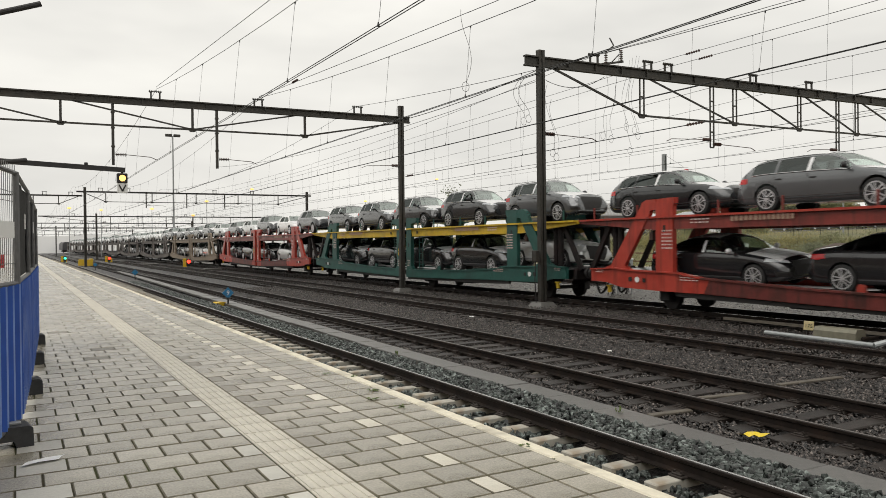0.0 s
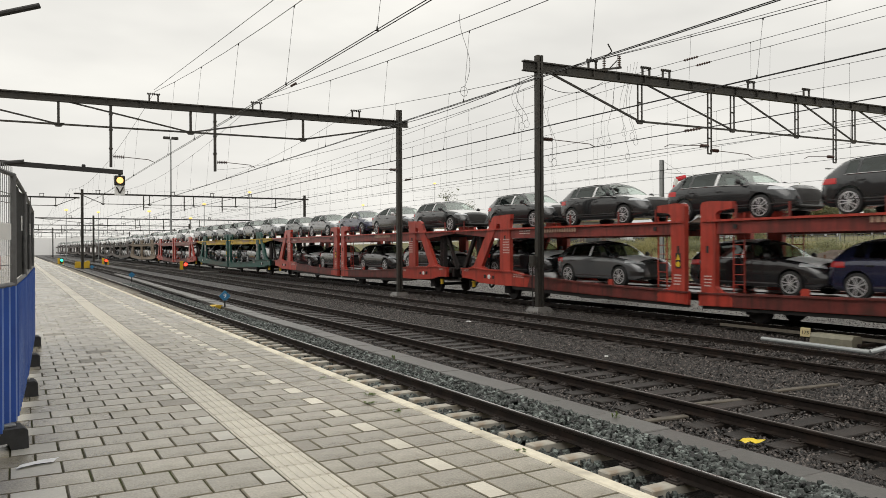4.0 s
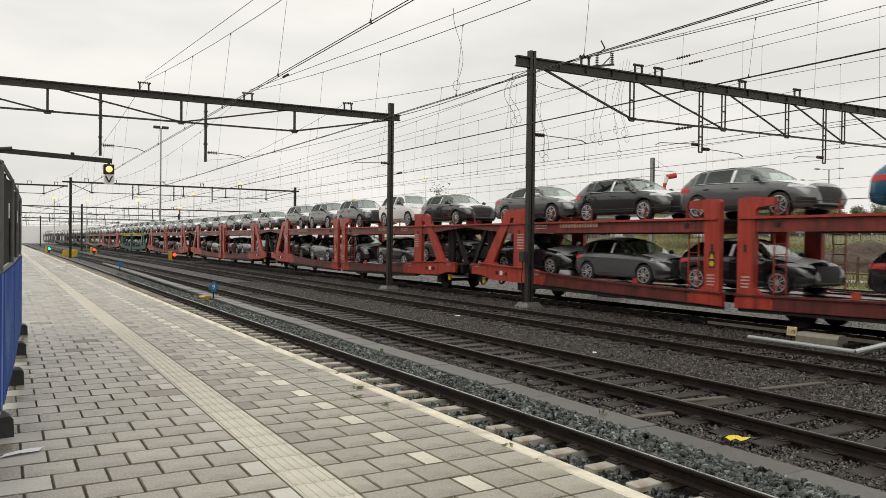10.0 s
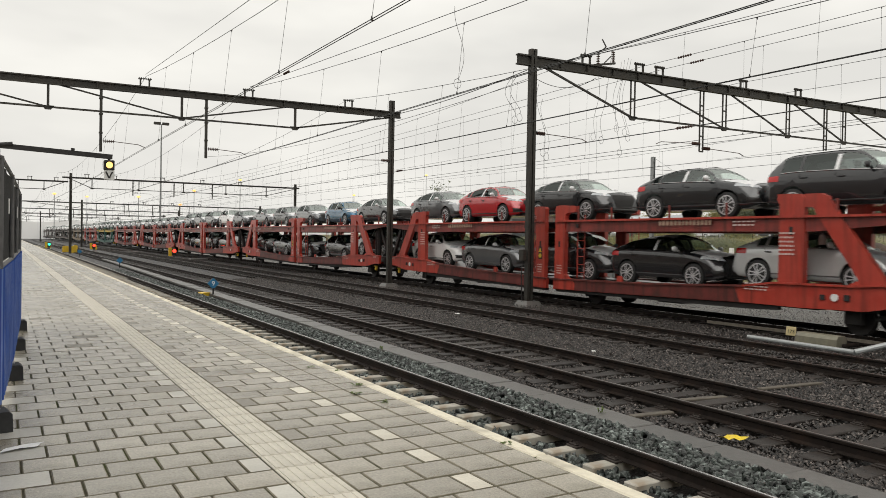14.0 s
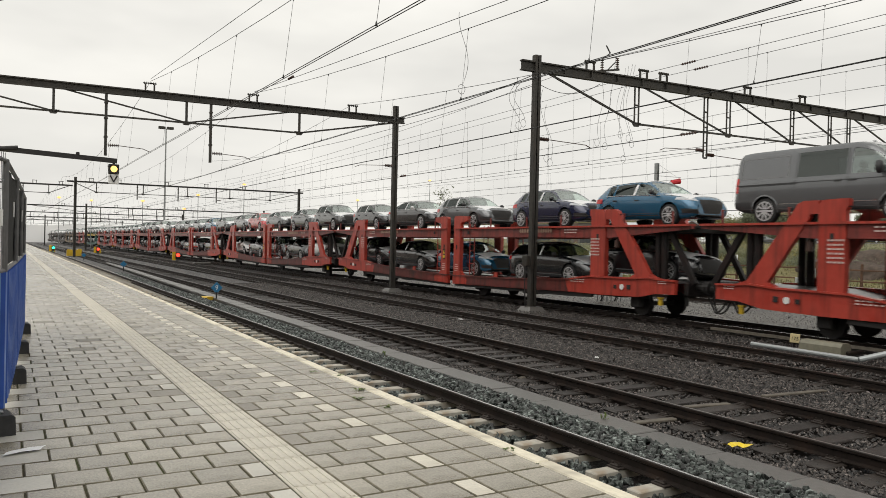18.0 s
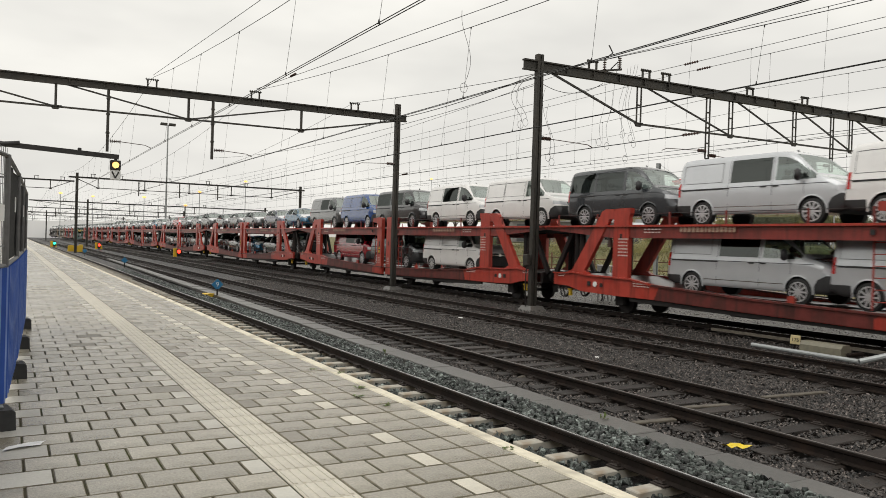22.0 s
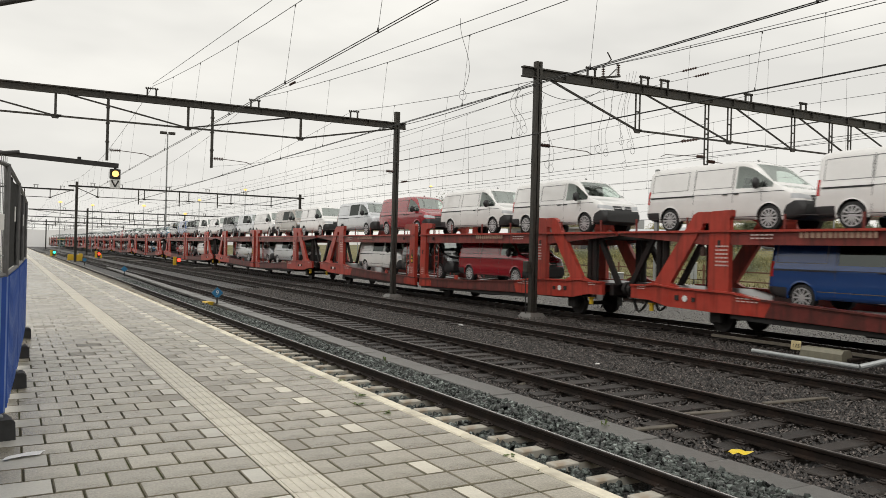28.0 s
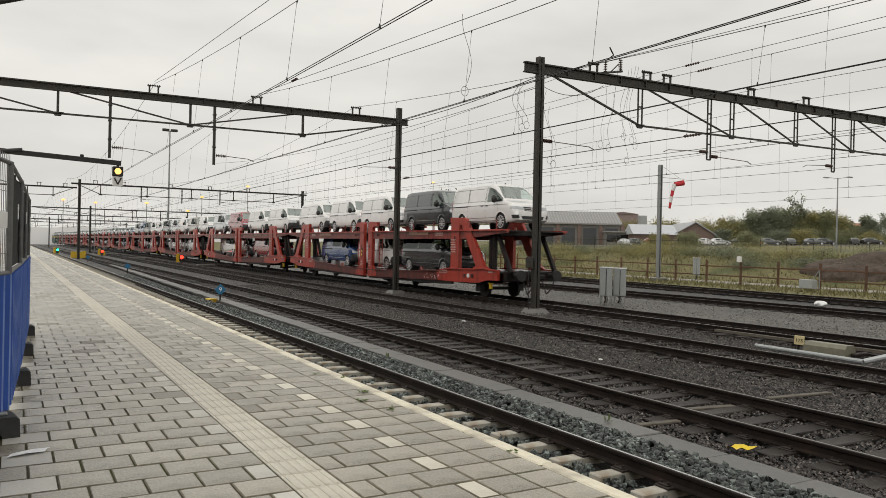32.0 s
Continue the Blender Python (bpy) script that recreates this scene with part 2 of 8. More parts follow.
M_CABINET = mat("grey_cabinet_paint", (0.33, 0.345, 0.34), 0.45, vary=0.1, scale=6, stain=(0.3, 0.3, 0.29))
M_WOOD = mat("brown_fence_timber", (0.11, 0.055, 0.03), 0.75, vary=0.35, scale=12, spread=0.2)
M_GRASS_GROUND = mat("rough_verge", (0.16, 0.14, 0.06), 0.9, vary=0.5, scale=3, bump=0.6, bump_scale=20, stain=(0.07, 0.085, 0.03), stain_scale=0.15, stain_amount=0.9)
M_GRASS = mat("dry_grass_blade", (0.18, 0.165, 0.07), 0.8, vary=0.4, scale=3, spread=0.4)
M_BARK = mat("tree_bark", (0.06, 0.045, 0.035), 0.85, vary=0.4, scale=8)
M_SOIL = mat("dark_earth", (0.075, 0.055, 0.042), 0.9, vary=0.5, scale=3, bump=1.0, bump_scale=6)
M_SAND = mat("pale_gravel", (0.3, 0.28, 0.25), 0.8, vary=0.25, scale=20, bump=0.6, bump_scale=40)
M_BRICK = mat("brown_brick", (0.17, 0.12, 0.1), 0.8, vary=0.2, scale=8)
M_ROOF = mat("grey_roof_sheet", (0.28, 0.27, 0.26), 0.6, vary=0.15, scale=3)
M_GREYCLAD = mat("grey_cladding", (0.36, 0.37, 0.38), 0.55, vary=0.08, scale=3)
M_ORANGE = glow("sodium_lamp_glow", (1.0, 0.5, 0.14), 1.5)
M_REDLIGHT = glow("red_signal_glow", (1.0, 0.03, 0.015), 5.0)
M_GREENLIGHT = glow("green_signal_glow", (0.03, 0.9, 0.5), 3.0)
M_AMBER = glow("amber_signal_glow", (1.0, 0.55, 0.16), 1.7)
M_SIGNWHITE = mat("white_sign_face", (0.75, 0.75, 0.73), 0.4, vary=0.05)
M_SOCK_RED = mat("red_windsock_cloth", (0.55, 0.03, 0.04), 0.7, vary=0.15)
M_LITTER = mat("yellow_plastic_sheet", (0.75, 0.55, 0.02), 0.4, vary=0.12, scale=10)
M_PALEWOOD = mat("pale_split_timber", (0.11, 0.095, 0.075), 0.7, vary=0.3, scale=10)
M_PIPE = mat("grey_pipe", (0.4, 0.42, 0.42), 0.4, 0.3, vary=0.12, scale=10)

def ballast_mat(name, dark, light, brown, scale=30.0):
    """Crushed stone: cells of differing tone, gap shade painted dark between them, moss and rust in patches."""
    m = bpy.data.materials.new(name)
    m.use_nodes = True
    nt = m.node_tree
    b = nt.nodes["Principled BSDF"]
    coord = nt.nodes.new("ShaderNodeTexCoord")
    vor = nt.nodes.new("ShaderNodeTexVoronoi")
    vor.inputs["Scale"].default_value = scale
    edge = nt.nodes.new("ShaderNodeTexVoronoi")
    edge.feature = "DISTANCE_TO_EDGE"
    edge.inputs["Scale"].default_value = scale
    sep = nt.nodes.new("ShaderNodeSeparateColor")
    ramp = nt.nodes.new("ShaderNodeValToRGB")
    ramp.color_ramp.elements[0].color, ramp.color_ramp.elements[1].color = (*dark, 1), (*light, 1)
    ramp.color_ramp.elements[0].position = 0.15
    e = ramp.color_ramp.elements.new(0.6)
    e.color = (*brown, 1)
    # shade between the stones, put into the colour along cell edges
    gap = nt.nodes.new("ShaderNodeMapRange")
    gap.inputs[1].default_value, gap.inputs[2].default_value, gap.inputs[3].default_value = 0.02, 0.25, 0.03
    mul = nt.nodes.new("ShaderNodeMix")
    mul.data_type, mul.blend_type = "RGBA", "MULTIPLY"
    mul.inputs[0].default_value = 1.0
    big = nt.nodes.new("ShaderNodeTexNoise")
    big.inputs["Scale"].default_value, big.inputs["Detail"].default_value = 0.35, 6.0
    tone = nt.nodes.new("ShaderNodeMapRange")
    tone.inputs[1].default_value, tone.inputs[2].default_value, tone.inputs[3].default_value, tone.inputs[4].default_value = 0.3, 0.7, 0.65, 1.3
    mul2 = nt.nodes.new("ShaderNodeMix")
    mul2.data_type, mul2.blend_type = "RGBA", "MULTIPLY"
    mul2.inputs[0].default_value = 1.0
    for n_ in (vor, edge, big):
        nt.links.new(coord.outputs["Object"], n_.inputs["Vector"])
    nt.links.new(vor.outputs["Color"], sep.inputs[0])
    nt.links.new(sep.outputs[0], ramp.inputs[0])
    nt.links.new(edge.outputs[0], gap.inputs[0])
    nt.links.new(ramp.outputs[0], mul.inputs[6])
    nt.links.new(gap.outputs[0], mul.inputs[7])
    nt.links.new(big.outputs[0], tone.inputs[0])
    nt.links.new(mul.outputs[2], mul2.inputs[6])
    nt.links.new(tone.outputs[0], mul2.inputs[7])
    nt.links.new(mul2.outputs[2], b.inputs["Base Color"])
    b.inputs["Roughness"].default_value = 0.5
    b.inputs["Specular IOR Level"].default_value = 0.5
    bp = nt.nodes.new("ShaderNodeBump")
    bp.inputs["Strength"].default_value, bp.inputs["Distance"].default_value = 1.0, 0.03
    nt.links.new(edge.outputs[0], bp.inputs["Height"])
    nt.links.new(bp.outputs[0], b.inputs["Normal"])
    return m


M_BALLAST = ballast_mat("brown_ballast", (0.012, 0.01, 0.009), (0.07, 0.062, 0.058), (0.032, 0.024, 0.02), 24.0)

# ---- mesh helpers ----


def finish(bm, name, material, smooth=None):
    me = bpy.data.meshes.new(name)
    bmesh.ops.recalc_face_normals(bm, faces=bm.faces)
    bm.to_mesh(me)
    bm.free()
    for m in material if isinstance(material, (list, tuple)) else [material]:
        me.materials.append(m)
    if smooth is not None:
        me.shade_smooth()
        me.set_sharp_from_angle(angle=radians(smooth))
    return me


def thing(name, label, category, m=None, group="", kind=""):
    ob = new(name)
    ob.empty_display_size = 0.2
    if m is not None:
        ob.matrix_basis = m
    return tagged(ob, label, category, group, kind)


def solid(name, bm, material, label="", category="", group="", kind="", m=None, smooth=None):
    ob = new(name, finish(bm, name, material, smooth))
    if m is not None:
        ob.matrix_basis = m
    return tagged(ob, label, category, group, kind)


def part(name, bm, material, parent, label="", m=None, smooth=None, kind=""):
    me = bm if isinstance(bm, bpy.types.Mesh) else finish(bm, name, material, smooth)
    ob = new(name, me)
    ob.parent = parent
    if m is not None:
        ob.matrix_basis = m
    return tagged(ob, label, kind=kind)


def box(bm, x0, x1, y0, y1, z0, z1, bevel=0.0, m=None, mi=0):
    geo = bmesh.ops.create_cube(bm, size=1)
    vs = geo["verts"]
    for v in vs:
        v.co = Vector((x0 + (v.co.x + 0.5) * (x1 - x0), y0 + (v.co.y + 0.5) * (y1 - y0), z0 + (v.co.z + 0.5) * (z1 - z0)))
    fs = list({f for v in vs for f in v.link_faces})
    if bevel:
        es = list({e for v in vs for e in v.link_edges})
        r = bmesh.ops.bevel(bm, geom=es, offset=bevel, segments=1, affect="EDGES", profile=0.5)
        fs = list({f for v in r["verts"] for f in v.link_faces} | {f for f in fs if f.is_valid})
        vs = list({v for f in fs for v in f.verts})
    for f in fs:
        f.material_index = mi
    if m is not None:
        bmesh.ops.transform(bm, matrix=m, verts=vs)
    return vs


def rod(bm, a, b, r, r2=None, seg=8, mi=0):
    a, b = Vector(a), Vector(b)
    d = b - a
    q = d.to_track_quat("Z", "Y").to_matrix().to_4x4()
    geo = bmesh.ops.create_cone(bm, cap_ends=True, segments=seg, radius1=r, radius2=r if r2 is None else r2, depth=d.length,
                                matrix=Matrix.Translation((a + b) / 2) @ q)
    for f in {f for v in geo["verts"] for f in v.link_faces}:
        f.material_index = mi
    return geo["verts"]


def bar(bm, a, b, w, d, mi=0):
    """A straight bar of w x d section from a to b; w lies level."""
    a, b = Vector(a), Vector(b)
    way = b - a
    side = way.cross(Vector((0, 0, 1)))
    side = side.normalized() if side.length > 1e-5 else Vector((1, 0, 0))
    up = side.cross(way).normalized()
    vs = []
    for p in (a, b):
        for i, j in ((-1, -1), (1, -1), (1, 1), (-1, 1)):
            vs.append(bm.verts.new(p + side * (i * w / 2) + up * (j * d / 2)))
    for q in ((3, 2, 1, 0), (4, 5, 6, 7), (0, 1, 5, 4), (1, 2, 6, 5), (2, 3, 7, 6), (3, 0, 4, 7)):
        f = bm.faces.new([vs[i] for i in q])
        f.material_index = mi
    return vs


def prism(bm, outline, lo, hi, axis="x", mi=0):
    """A plate from an outline; axis x: outline is (y, z) and the plate spans x from lo to hi, and so on."""
    def place(u, v, w):
        return {"x": (w, u, v), "y": (u, w, v), "z": (u, v, w)}[axis]
    a = [bm.verts.new(place(u, v, lo)) for u, v in outline]
    b = [bm.verts.new(place(u, v, hi)) for u, v in outline]
    fs = [bm.faces.new(a), bm.faces.new(b[::-1])]
    n = len(outline)
    fs += [bm.faces.new((a[i], b[i], b[(i + 1) % n], a[(i + 1) % n])) for i in range(n)]
    for f in fs:
        f.material_index = mi


def wire(bm, pts, r, seg=4):
    """A thin tube swept through points."""
    pts = [Vector(p) for p in pts]
    rings = []
    for i, p in enumerate(pts):
        d = (pts[min(i + 1, len(pts) - 1)] - pts[max(i - 1, 0)]).normalized()
        u = d.cross(Vector((0, 0, 1)) if abs(d.z) < 0.9 else Vector((1, 0, 0))).normalized()
        v = d.cross(u)
        rings.append([bm.verts.new(p + (u * math.cos(2 * math.pi * k / seg) + v * math.sin(2 * math.pi * k / seg)) * r) for k in range(seg)])
    for a, b in zip(rings[:-1], rings[1:]):
        for k in range(seg):
            bm.faces.new((a[k], a[(k + 1) % seg], b[(k + 1) % seg], b[k]))
    bm.faces.new(rings[0][::-1])
    bm.faces.new(rings[-1])


def bar_text(bm, x, y, w, hgt, rows=1, rng=random.Random(3)):
    """Bars for a few lines of writing that cannot be read, in the plane z = 0."""
    step = hgt / rows
    for i in range(rows):
        u = x
        while u < x + w - 0.02:
            l = min(rng.uniform(0.08, 0.22) * w + 0.01 if w < 1.5 else rng.uniform(0.07, 0.11), x + w - u)
            y0 = y - i * step
            vs = [bm.verts.new(p) for p in ((u, y0 - step * 0.42, 0), (u + l, y0 - step * 0.42, 0), (u + l, y0, 0), (u, y0, 0))]
            bm.faces.new(vs)
            u += l + (0.05 * w if w < 1.5 else 0.045)

# ---- the setting: ground, platform, tracks ----
RAIL_Z = -0.64
BED_Z = -0.84
TRAIN_X = 18.2


def build_ground():
    # one sheet to the horizon, lower beyond the verge
    bm = bmesh.new()
    xs = (-900, -60, -6, 3.3, 27.5, 36, 48, 60, 90, 160, 400, 1500)
    ys = (-400, -40, 0, 30, 60, 100, 160, 260, 500, 1500)
    grid = [[bm.verts.new((x, y, BED_Z - 0.05 + (-0.25 if x > 45 else 0))) for x in xs] for y in ys]
    for j in range(len(ys) - 1):
        for i in range(len(xs) - 1):
            f = bm.faces.new((grid[j][i], grid[j][i + 1], grid[j + 1][i + 1], grid[j + 1][i]))
            f.material_index = 0 if xs[i] < 36 and xs[i] >= -6 else 1
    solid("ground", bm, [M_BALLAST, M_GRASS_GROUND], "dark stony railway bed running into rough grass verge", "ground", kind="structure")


build_ground()

PLAT_X0, PLAT_X1 = -9.0, 3.19
TILE = 0.2995


def build_platform():
    bm = bmesh.new()
    box(bm, PLAT_X0, PLAT_X1 - 0.03, -6, 190, BED_Z - 0.3, -0.006)
    plat = solid("platform", bm, M_JOINT, "railway platform body with mossy sand joints between pavers", "platform", kind="structure")
    bm = bmesh.new()
    box(bm, PLAT_X1 - 0.03, PLAT_X1 - 0.005, -6, 190, BED_Z - 0.3, -0.09)
    part("retaining_wall", bm, M_WALL, plat)
    # edging strip in lengths
    y = -6.0
    bm = bmesh.new()
    box(bm, PLAT_X1 - 0.105, PLAT_X1 + 0.012, 0.006, 0.994, -0.09, 0.004, bevel=0.012)
    edge = finish(bm, "edging_stone", M_EDGE)
    while y < 70:
        part("edging_stone", edge, None, plat, m=pose(0, y, 0))
        y += 1.0
    bm = bmesh.new()
    box(bm, PLAT_X1 - 0.105, PLAT_X1 + 0.012, 70, 190, -0.09, 0.004)
    part("edging_run", bm, M_EDGE, plat)
    # pavers: rows square to the edge, half-bond; columns counted from the edging inward

    def paver(w, mat_):
        b = bmesh.new()
        vs = box(b, -w / 2 + 0.004, w / 2 - 0.004, -TILE / 2 + 0.005, TILE / 2 - 0.005, -0.04, 0.0)
        top = [e for e in b.edges if all(v.co.z > -0.001 for v in e.verts)]
        r = bmesh.ops.bevel(b, geom=top, offset=0.007, segments=1, affect="EDGES")
        for f in r["faces"]:
            f.material_index = 1
        return finish(b, "paver", [mat_, M_SOILED])
    meshes = {}
    near, far = [], {M_TILE: [], M_TILE_PALE: [], M_TILE_CREAM: [], M_TILE_DARK: [], M_TACTILE: []}
    x_edge = PLAT_X1 - 0.105
    strip_l, strip_r = 1.465, 1.765
    rng = random.Random(5)
    rows = int((64 + 3) / TILE)
    for j in range(rows):
        yc = 4.964 + (j - 22) * TILE
        odd = j % 2
        cells = []
        x_joint = strip_r + 1.05
        cells.append(((x_joint + x_edge) / 2, x_edge - x_joint, M_TILE))
        if odd:
            # half pavers beside the guide strip
            cells.append((strip_r + 0.075, 0.15, M_TILE_DARK if rng.random() < 0.5 else M_TILE))
            for i in range(3):
                cells.append((strip_r + 0.3 + 0.3 * i, 0.3, M_TILE))
        else:
            # the line of pale half pavers
            for i in range(2):
                cells.append((strip_r + 0.15 + 0.3 * i, 0.3, M_TILE))
            cells.append((strip_r + 0.675, 0.15, M_TILE_CREAM))
            cells.append((strip_r + 0.9, 0.3, M_TILE))
        cells.append(((strip_l + strip_r) / 2, 0.3, M_TACTILE))
        x = strip_l
        if odd:
            cells.append((x - 0.075, 0.15, M_TILE_PALE if rng.random() < 0.9 else M_TILE))
            x -= 0.15
        while x > -3.2:
            pale = j == 37 or j == 104 or (0.1 < x < 0.4 and not odd and j < 40)
            cells.append((x - 0.15, 0.3, M_TILE_PALE if pale else (M_TILE_DARK if rng.random() < 0.03 else M_TILE)))
            x -= 0.3
        for xc, w, mt in cells:
            if w < 0.02:
                continue
            if 2.3 < yc < 6.6 and 0.2 < xc and (mt is M_TACTILE or len(near) < 300):
                near.append((xc, yc, round(w, 3), mt))
            else:
                far[mt].append((xc, yc, w))
    for xc, yc, w, mt in near:
        if mt is M_TACTILE:
            continue
        key = (w, mt)
        if key not in meshes:
            meshes[key] = paver(w, mt)
        part("paver", meshes[key], None, plat, m=pose(xc, yc, rng.uniform(-0.0015, 0.0015), rng.uniform(-0.25, 0.25), rng.uniform(-0.25, 0.25)))
    # tactile pavers: raised ribs along the way
    b = bmesh.new()
    box(b, -0.146, 0.146, -0.146, 0.146, -0.04, 0.0, bevel=0.004)
    for i in range(5):
        xr = -0.116 + i * 0.058
        box(b, xr - 0.014, xr + 0.014, -0.135, 0.135, -0.002, 0.005, bevel=0.002)
    tact = finish(b, "tactile_paver", M_TACTILE)
    tl = [(x, y) for x, y, w, m_ in near if m_ is M_TACTILE] + [(x, y) for x, y, w in far[M_TACTILE]]
    tl.sort(key=lambda q: q[1])
    for xc, yc in tl[:80]:
        part("tactile_paver", tact, None, plat, m=pose(xc, yc, 0))
    far[M_TACTILE] = [(x, y, 0.3) for x, y in tl[80:]]
    for mt, items in far.items():
        verts, faces = [], []
        for xc, yc, w in items:
            a, c, z = w / 2 - 0.0035, TILE / 2 - (0.006 if yc < 12 else 0.004), rng.uniform(-0.001, 0.001)
            n = len(verts)
            verts += [(xc - a, yc - c, -0.034), (xc + a, yc - c, -0.034), (xc + a, yc + c, -0.034), (xc - a, yc + c, -0.034)]
            verts += [(xc + p * a, yc + q * c, -0.01 + z) for p, q in ((-1, -1), (1, -1), (1, 1), (-1, 1))]
            wear = rng.uniform(0.003, 0.009) * (1 if yc < 12 else 0.7)
            a, c = a - wear * 0.8, c - wear
            verts += [(xc + p * a, yc + q * c, z) for p, q in ((-1, -1), (1, -1), (1, 1), (-1, 1))]
            n += 4
            faces += [(n - 4, n - 3, n + 1, n), (n - 3, n - 2, n + 2, n + 1), (n - 2, n - 1, n + 3, n + 2), (n - 1, n - 4, n, n + 3), (n + 4, n + 5, n + 6, n + 7), (n, n + 1, n + 5, n + 4), (n + 1, n + 2, n + 6, n + 5), (n + 2, n + 3, n + 7, n + 6), (n + 3, n, n + 4, n + 7)]
        me = bpy.data.meshes.new("paving")
        me.from_pydata(verts, [], faces)
        me.materials.append(mt)
        me.materials.append(M_SOILED)
        # the four faces round each top are its soiled chamfer
        me.polygons.foreach_set("material_index", [1 if k % 9 in (5, 6, 7, 8) else 0 for k in range(len(faces))])
        part("paving", me, None, plat, kind="stuff")
    # the parts beside and behind, in plain runs
    for x0, x1, y0, y1 in ((PLAT_X0, -3.26, -6, 190), (-3.25, x_edge, -6, -1.78)):
        bm = bmesh.new()
        box(bm, x0, x1, y0, y1, -0.03, -0.001)
        part("plain_paving", bm, M_TILE, plat, kind="stuff")
    # the far end, where single pavers are no longer told apart
    bm = bmesh.new()
    box(bm, -3.2, x_edge, 64.2, 190, -0.03, -0.001)
    part("far_paving", bm, M_TILE, plat, kind="stuff")
    bm = bmesh.new()
    box(bm, strip_l, strip_r, 64.2, 190, -0.002, 0.003)
    part("far_guide_strip", bm, M_TACTILE, plat)


build_platform()


def rail_mesh(y0, y1, top, near_y=40):
    """A flat-bottomed rail: foot, web and head, the running surface bright."""
    bm = bmesh.new()
    half = [(0.0625, 0.0), (0.0625, 0.012), (0.012, 0.03), (0.009, 0.1), (0.034, 0.112), (0.036, 0.14), (0.03, 0.148), (0.014, 0.1495)]
    outline = half + [(-x, z) for x, z in half[::-1]]
    prism(bm, outline, y0, y1, axis="y")
    bm.normal_update()
    for f in bm.faces:
        c = f.calc_center_median()
        if abs(c.x) < 0.005 and c.z > 0.14:
            f.material_index = 1
    return finish(bm, "rail", [M_RAIL, top])


def build_track(name, centre, gauge, y0, y1, top, label, sleeper_mat, near_sleepers, skew=0.0, sleeper_len=2.55):
    """One track: two rails on sleepers with their fastenings."""
    tr = thing(name, label, "railway track", pose(centre, 0, RAIL_Z - 0.149, 0, 0, skew), kind="structure")
    me = rail_mesh(y0, y1, top)
    for sx in (-gauge / 2, gauge / 2):
        part("rail", me, None, tr, m=pose(sx, 0, 0))
    rng = random.Random(name)
    metas = []
    for v in range(3):
        bm = bmesh.new()
        if sleeper_mat is M_SLEEPER_C:
            for sx in (-1, 1):
                box(bm, min(sx * 0.28, sx * 1.2), max(sx * 0.28, sx * 1.2), -0.085, 0.085, -0.14, -0.012, bevel=0.01)
            bar(bm, (-0.3, 0, -0.09), (0.3, 0, -0.09), 0.07, 0.05)
        else:
            box(bm, -sleeper_len / 2, sleeper_len / 2, -0.125, 0.125, -0.14, -0.012, bevel=0.012)
        if sleeper_mat is M_SLEEPER:
            for q in bm.verts:
                q.co += Vector((rng.uniform(-0.04, 0.04), rng.uniform(-0.012, 0.012), rng.uniform(-0.008, 0.008)))
        metas.append(finish(bm, "sleeper", sleeper_mat))
    bm = bmesh.new()
    for sx in (-0.1, 0.1):
        box(bm, sx - 0.045, sx + 0.045, -0.09, 0.09, -0.012, 0.012, bevel=0.006)
        rod(bm, (sx, -0.045, 0.0), (sx, -0.045, 0.05), 0.014, seg=6)
        rod(bm, (sx, 0.045, 0.0), (sx, 0.045, 0.05), 0.014, seg=6)
        box(bm, sx - 0.03, sx + 0.03, -0.06, 0.06, 0.012, 0.03, bevel=0.006)
    clip = finish(bm, "rail_fastening", M_CLIP)
    y, n = near_sleepers[0], 0
    far, mid = [near_sleepers[0] - 0.6 * (i + 1) for i in range(int((near_sleepers[0] + 9.8) / 0.6))], []
    while y < 150:
        if y < near_sleepers[1]:
            s = part("sleeper", metas[n % 3], None, tr, m=pose(rng.uniform(-0.05, 0.05), y, 0, 0, 0, rng.uniform(-1.2, 1.2)))
            for sx in (-gauge / 2, gauge / 2):
                if y < 12:
                    part("rail_fastening", clip, None, tr, m=pose(sx, y, 0))
                else:
                    mid.append((sx, y))
        else:
            far.append(y)
        y += 0.6 + rng.uniform(-0.015, 0.015)
        n += 1
    bm = bmesh.new()
    for sx, y in mid:
        for o in (-0.1, 0.1):
            box(bm, sx + o - 0.04, sx + o + 0.04, y - 0.08, y + 0.08, -0.012, 0.04)
    part("far_fastenings", bm, M_CLIP, tr, kind="stuff")
    bm = bmesh.new()
    for y in far:
        vs = [bm.verts.new(p) for p in ((-1.27, y - 0.12, -0.012), (1.27, y - 0.12, -0.012), (1.27, y + 0.12, -0.012), (-1.27, y + 0.12, -0.012),
                                        (-1.27, y - 0.12, -0.1), (1.27, y - 0.12, -0.1), (1.27, y + 0.12, -0.1), (-1.27, y + 0.12, -0.1))]
        for q in ((0, 1, 2, 3), (4, 5, 1, 0), (5, 6, 2, 1), (6, 7, 3, 2), (7, 4, 0, 3)):
            bm.faces.new([vs[i] for i in q])
        for sx in (-gauge / 2, gauge / 2):
            box(bm, sx - 0.13, sx + 0.13, y - 0.08, y + 0.08, -0.01, 0.03)
    part("far_sleepers", bm, sleeper_mat, tr, kind="stuff")
    return tr


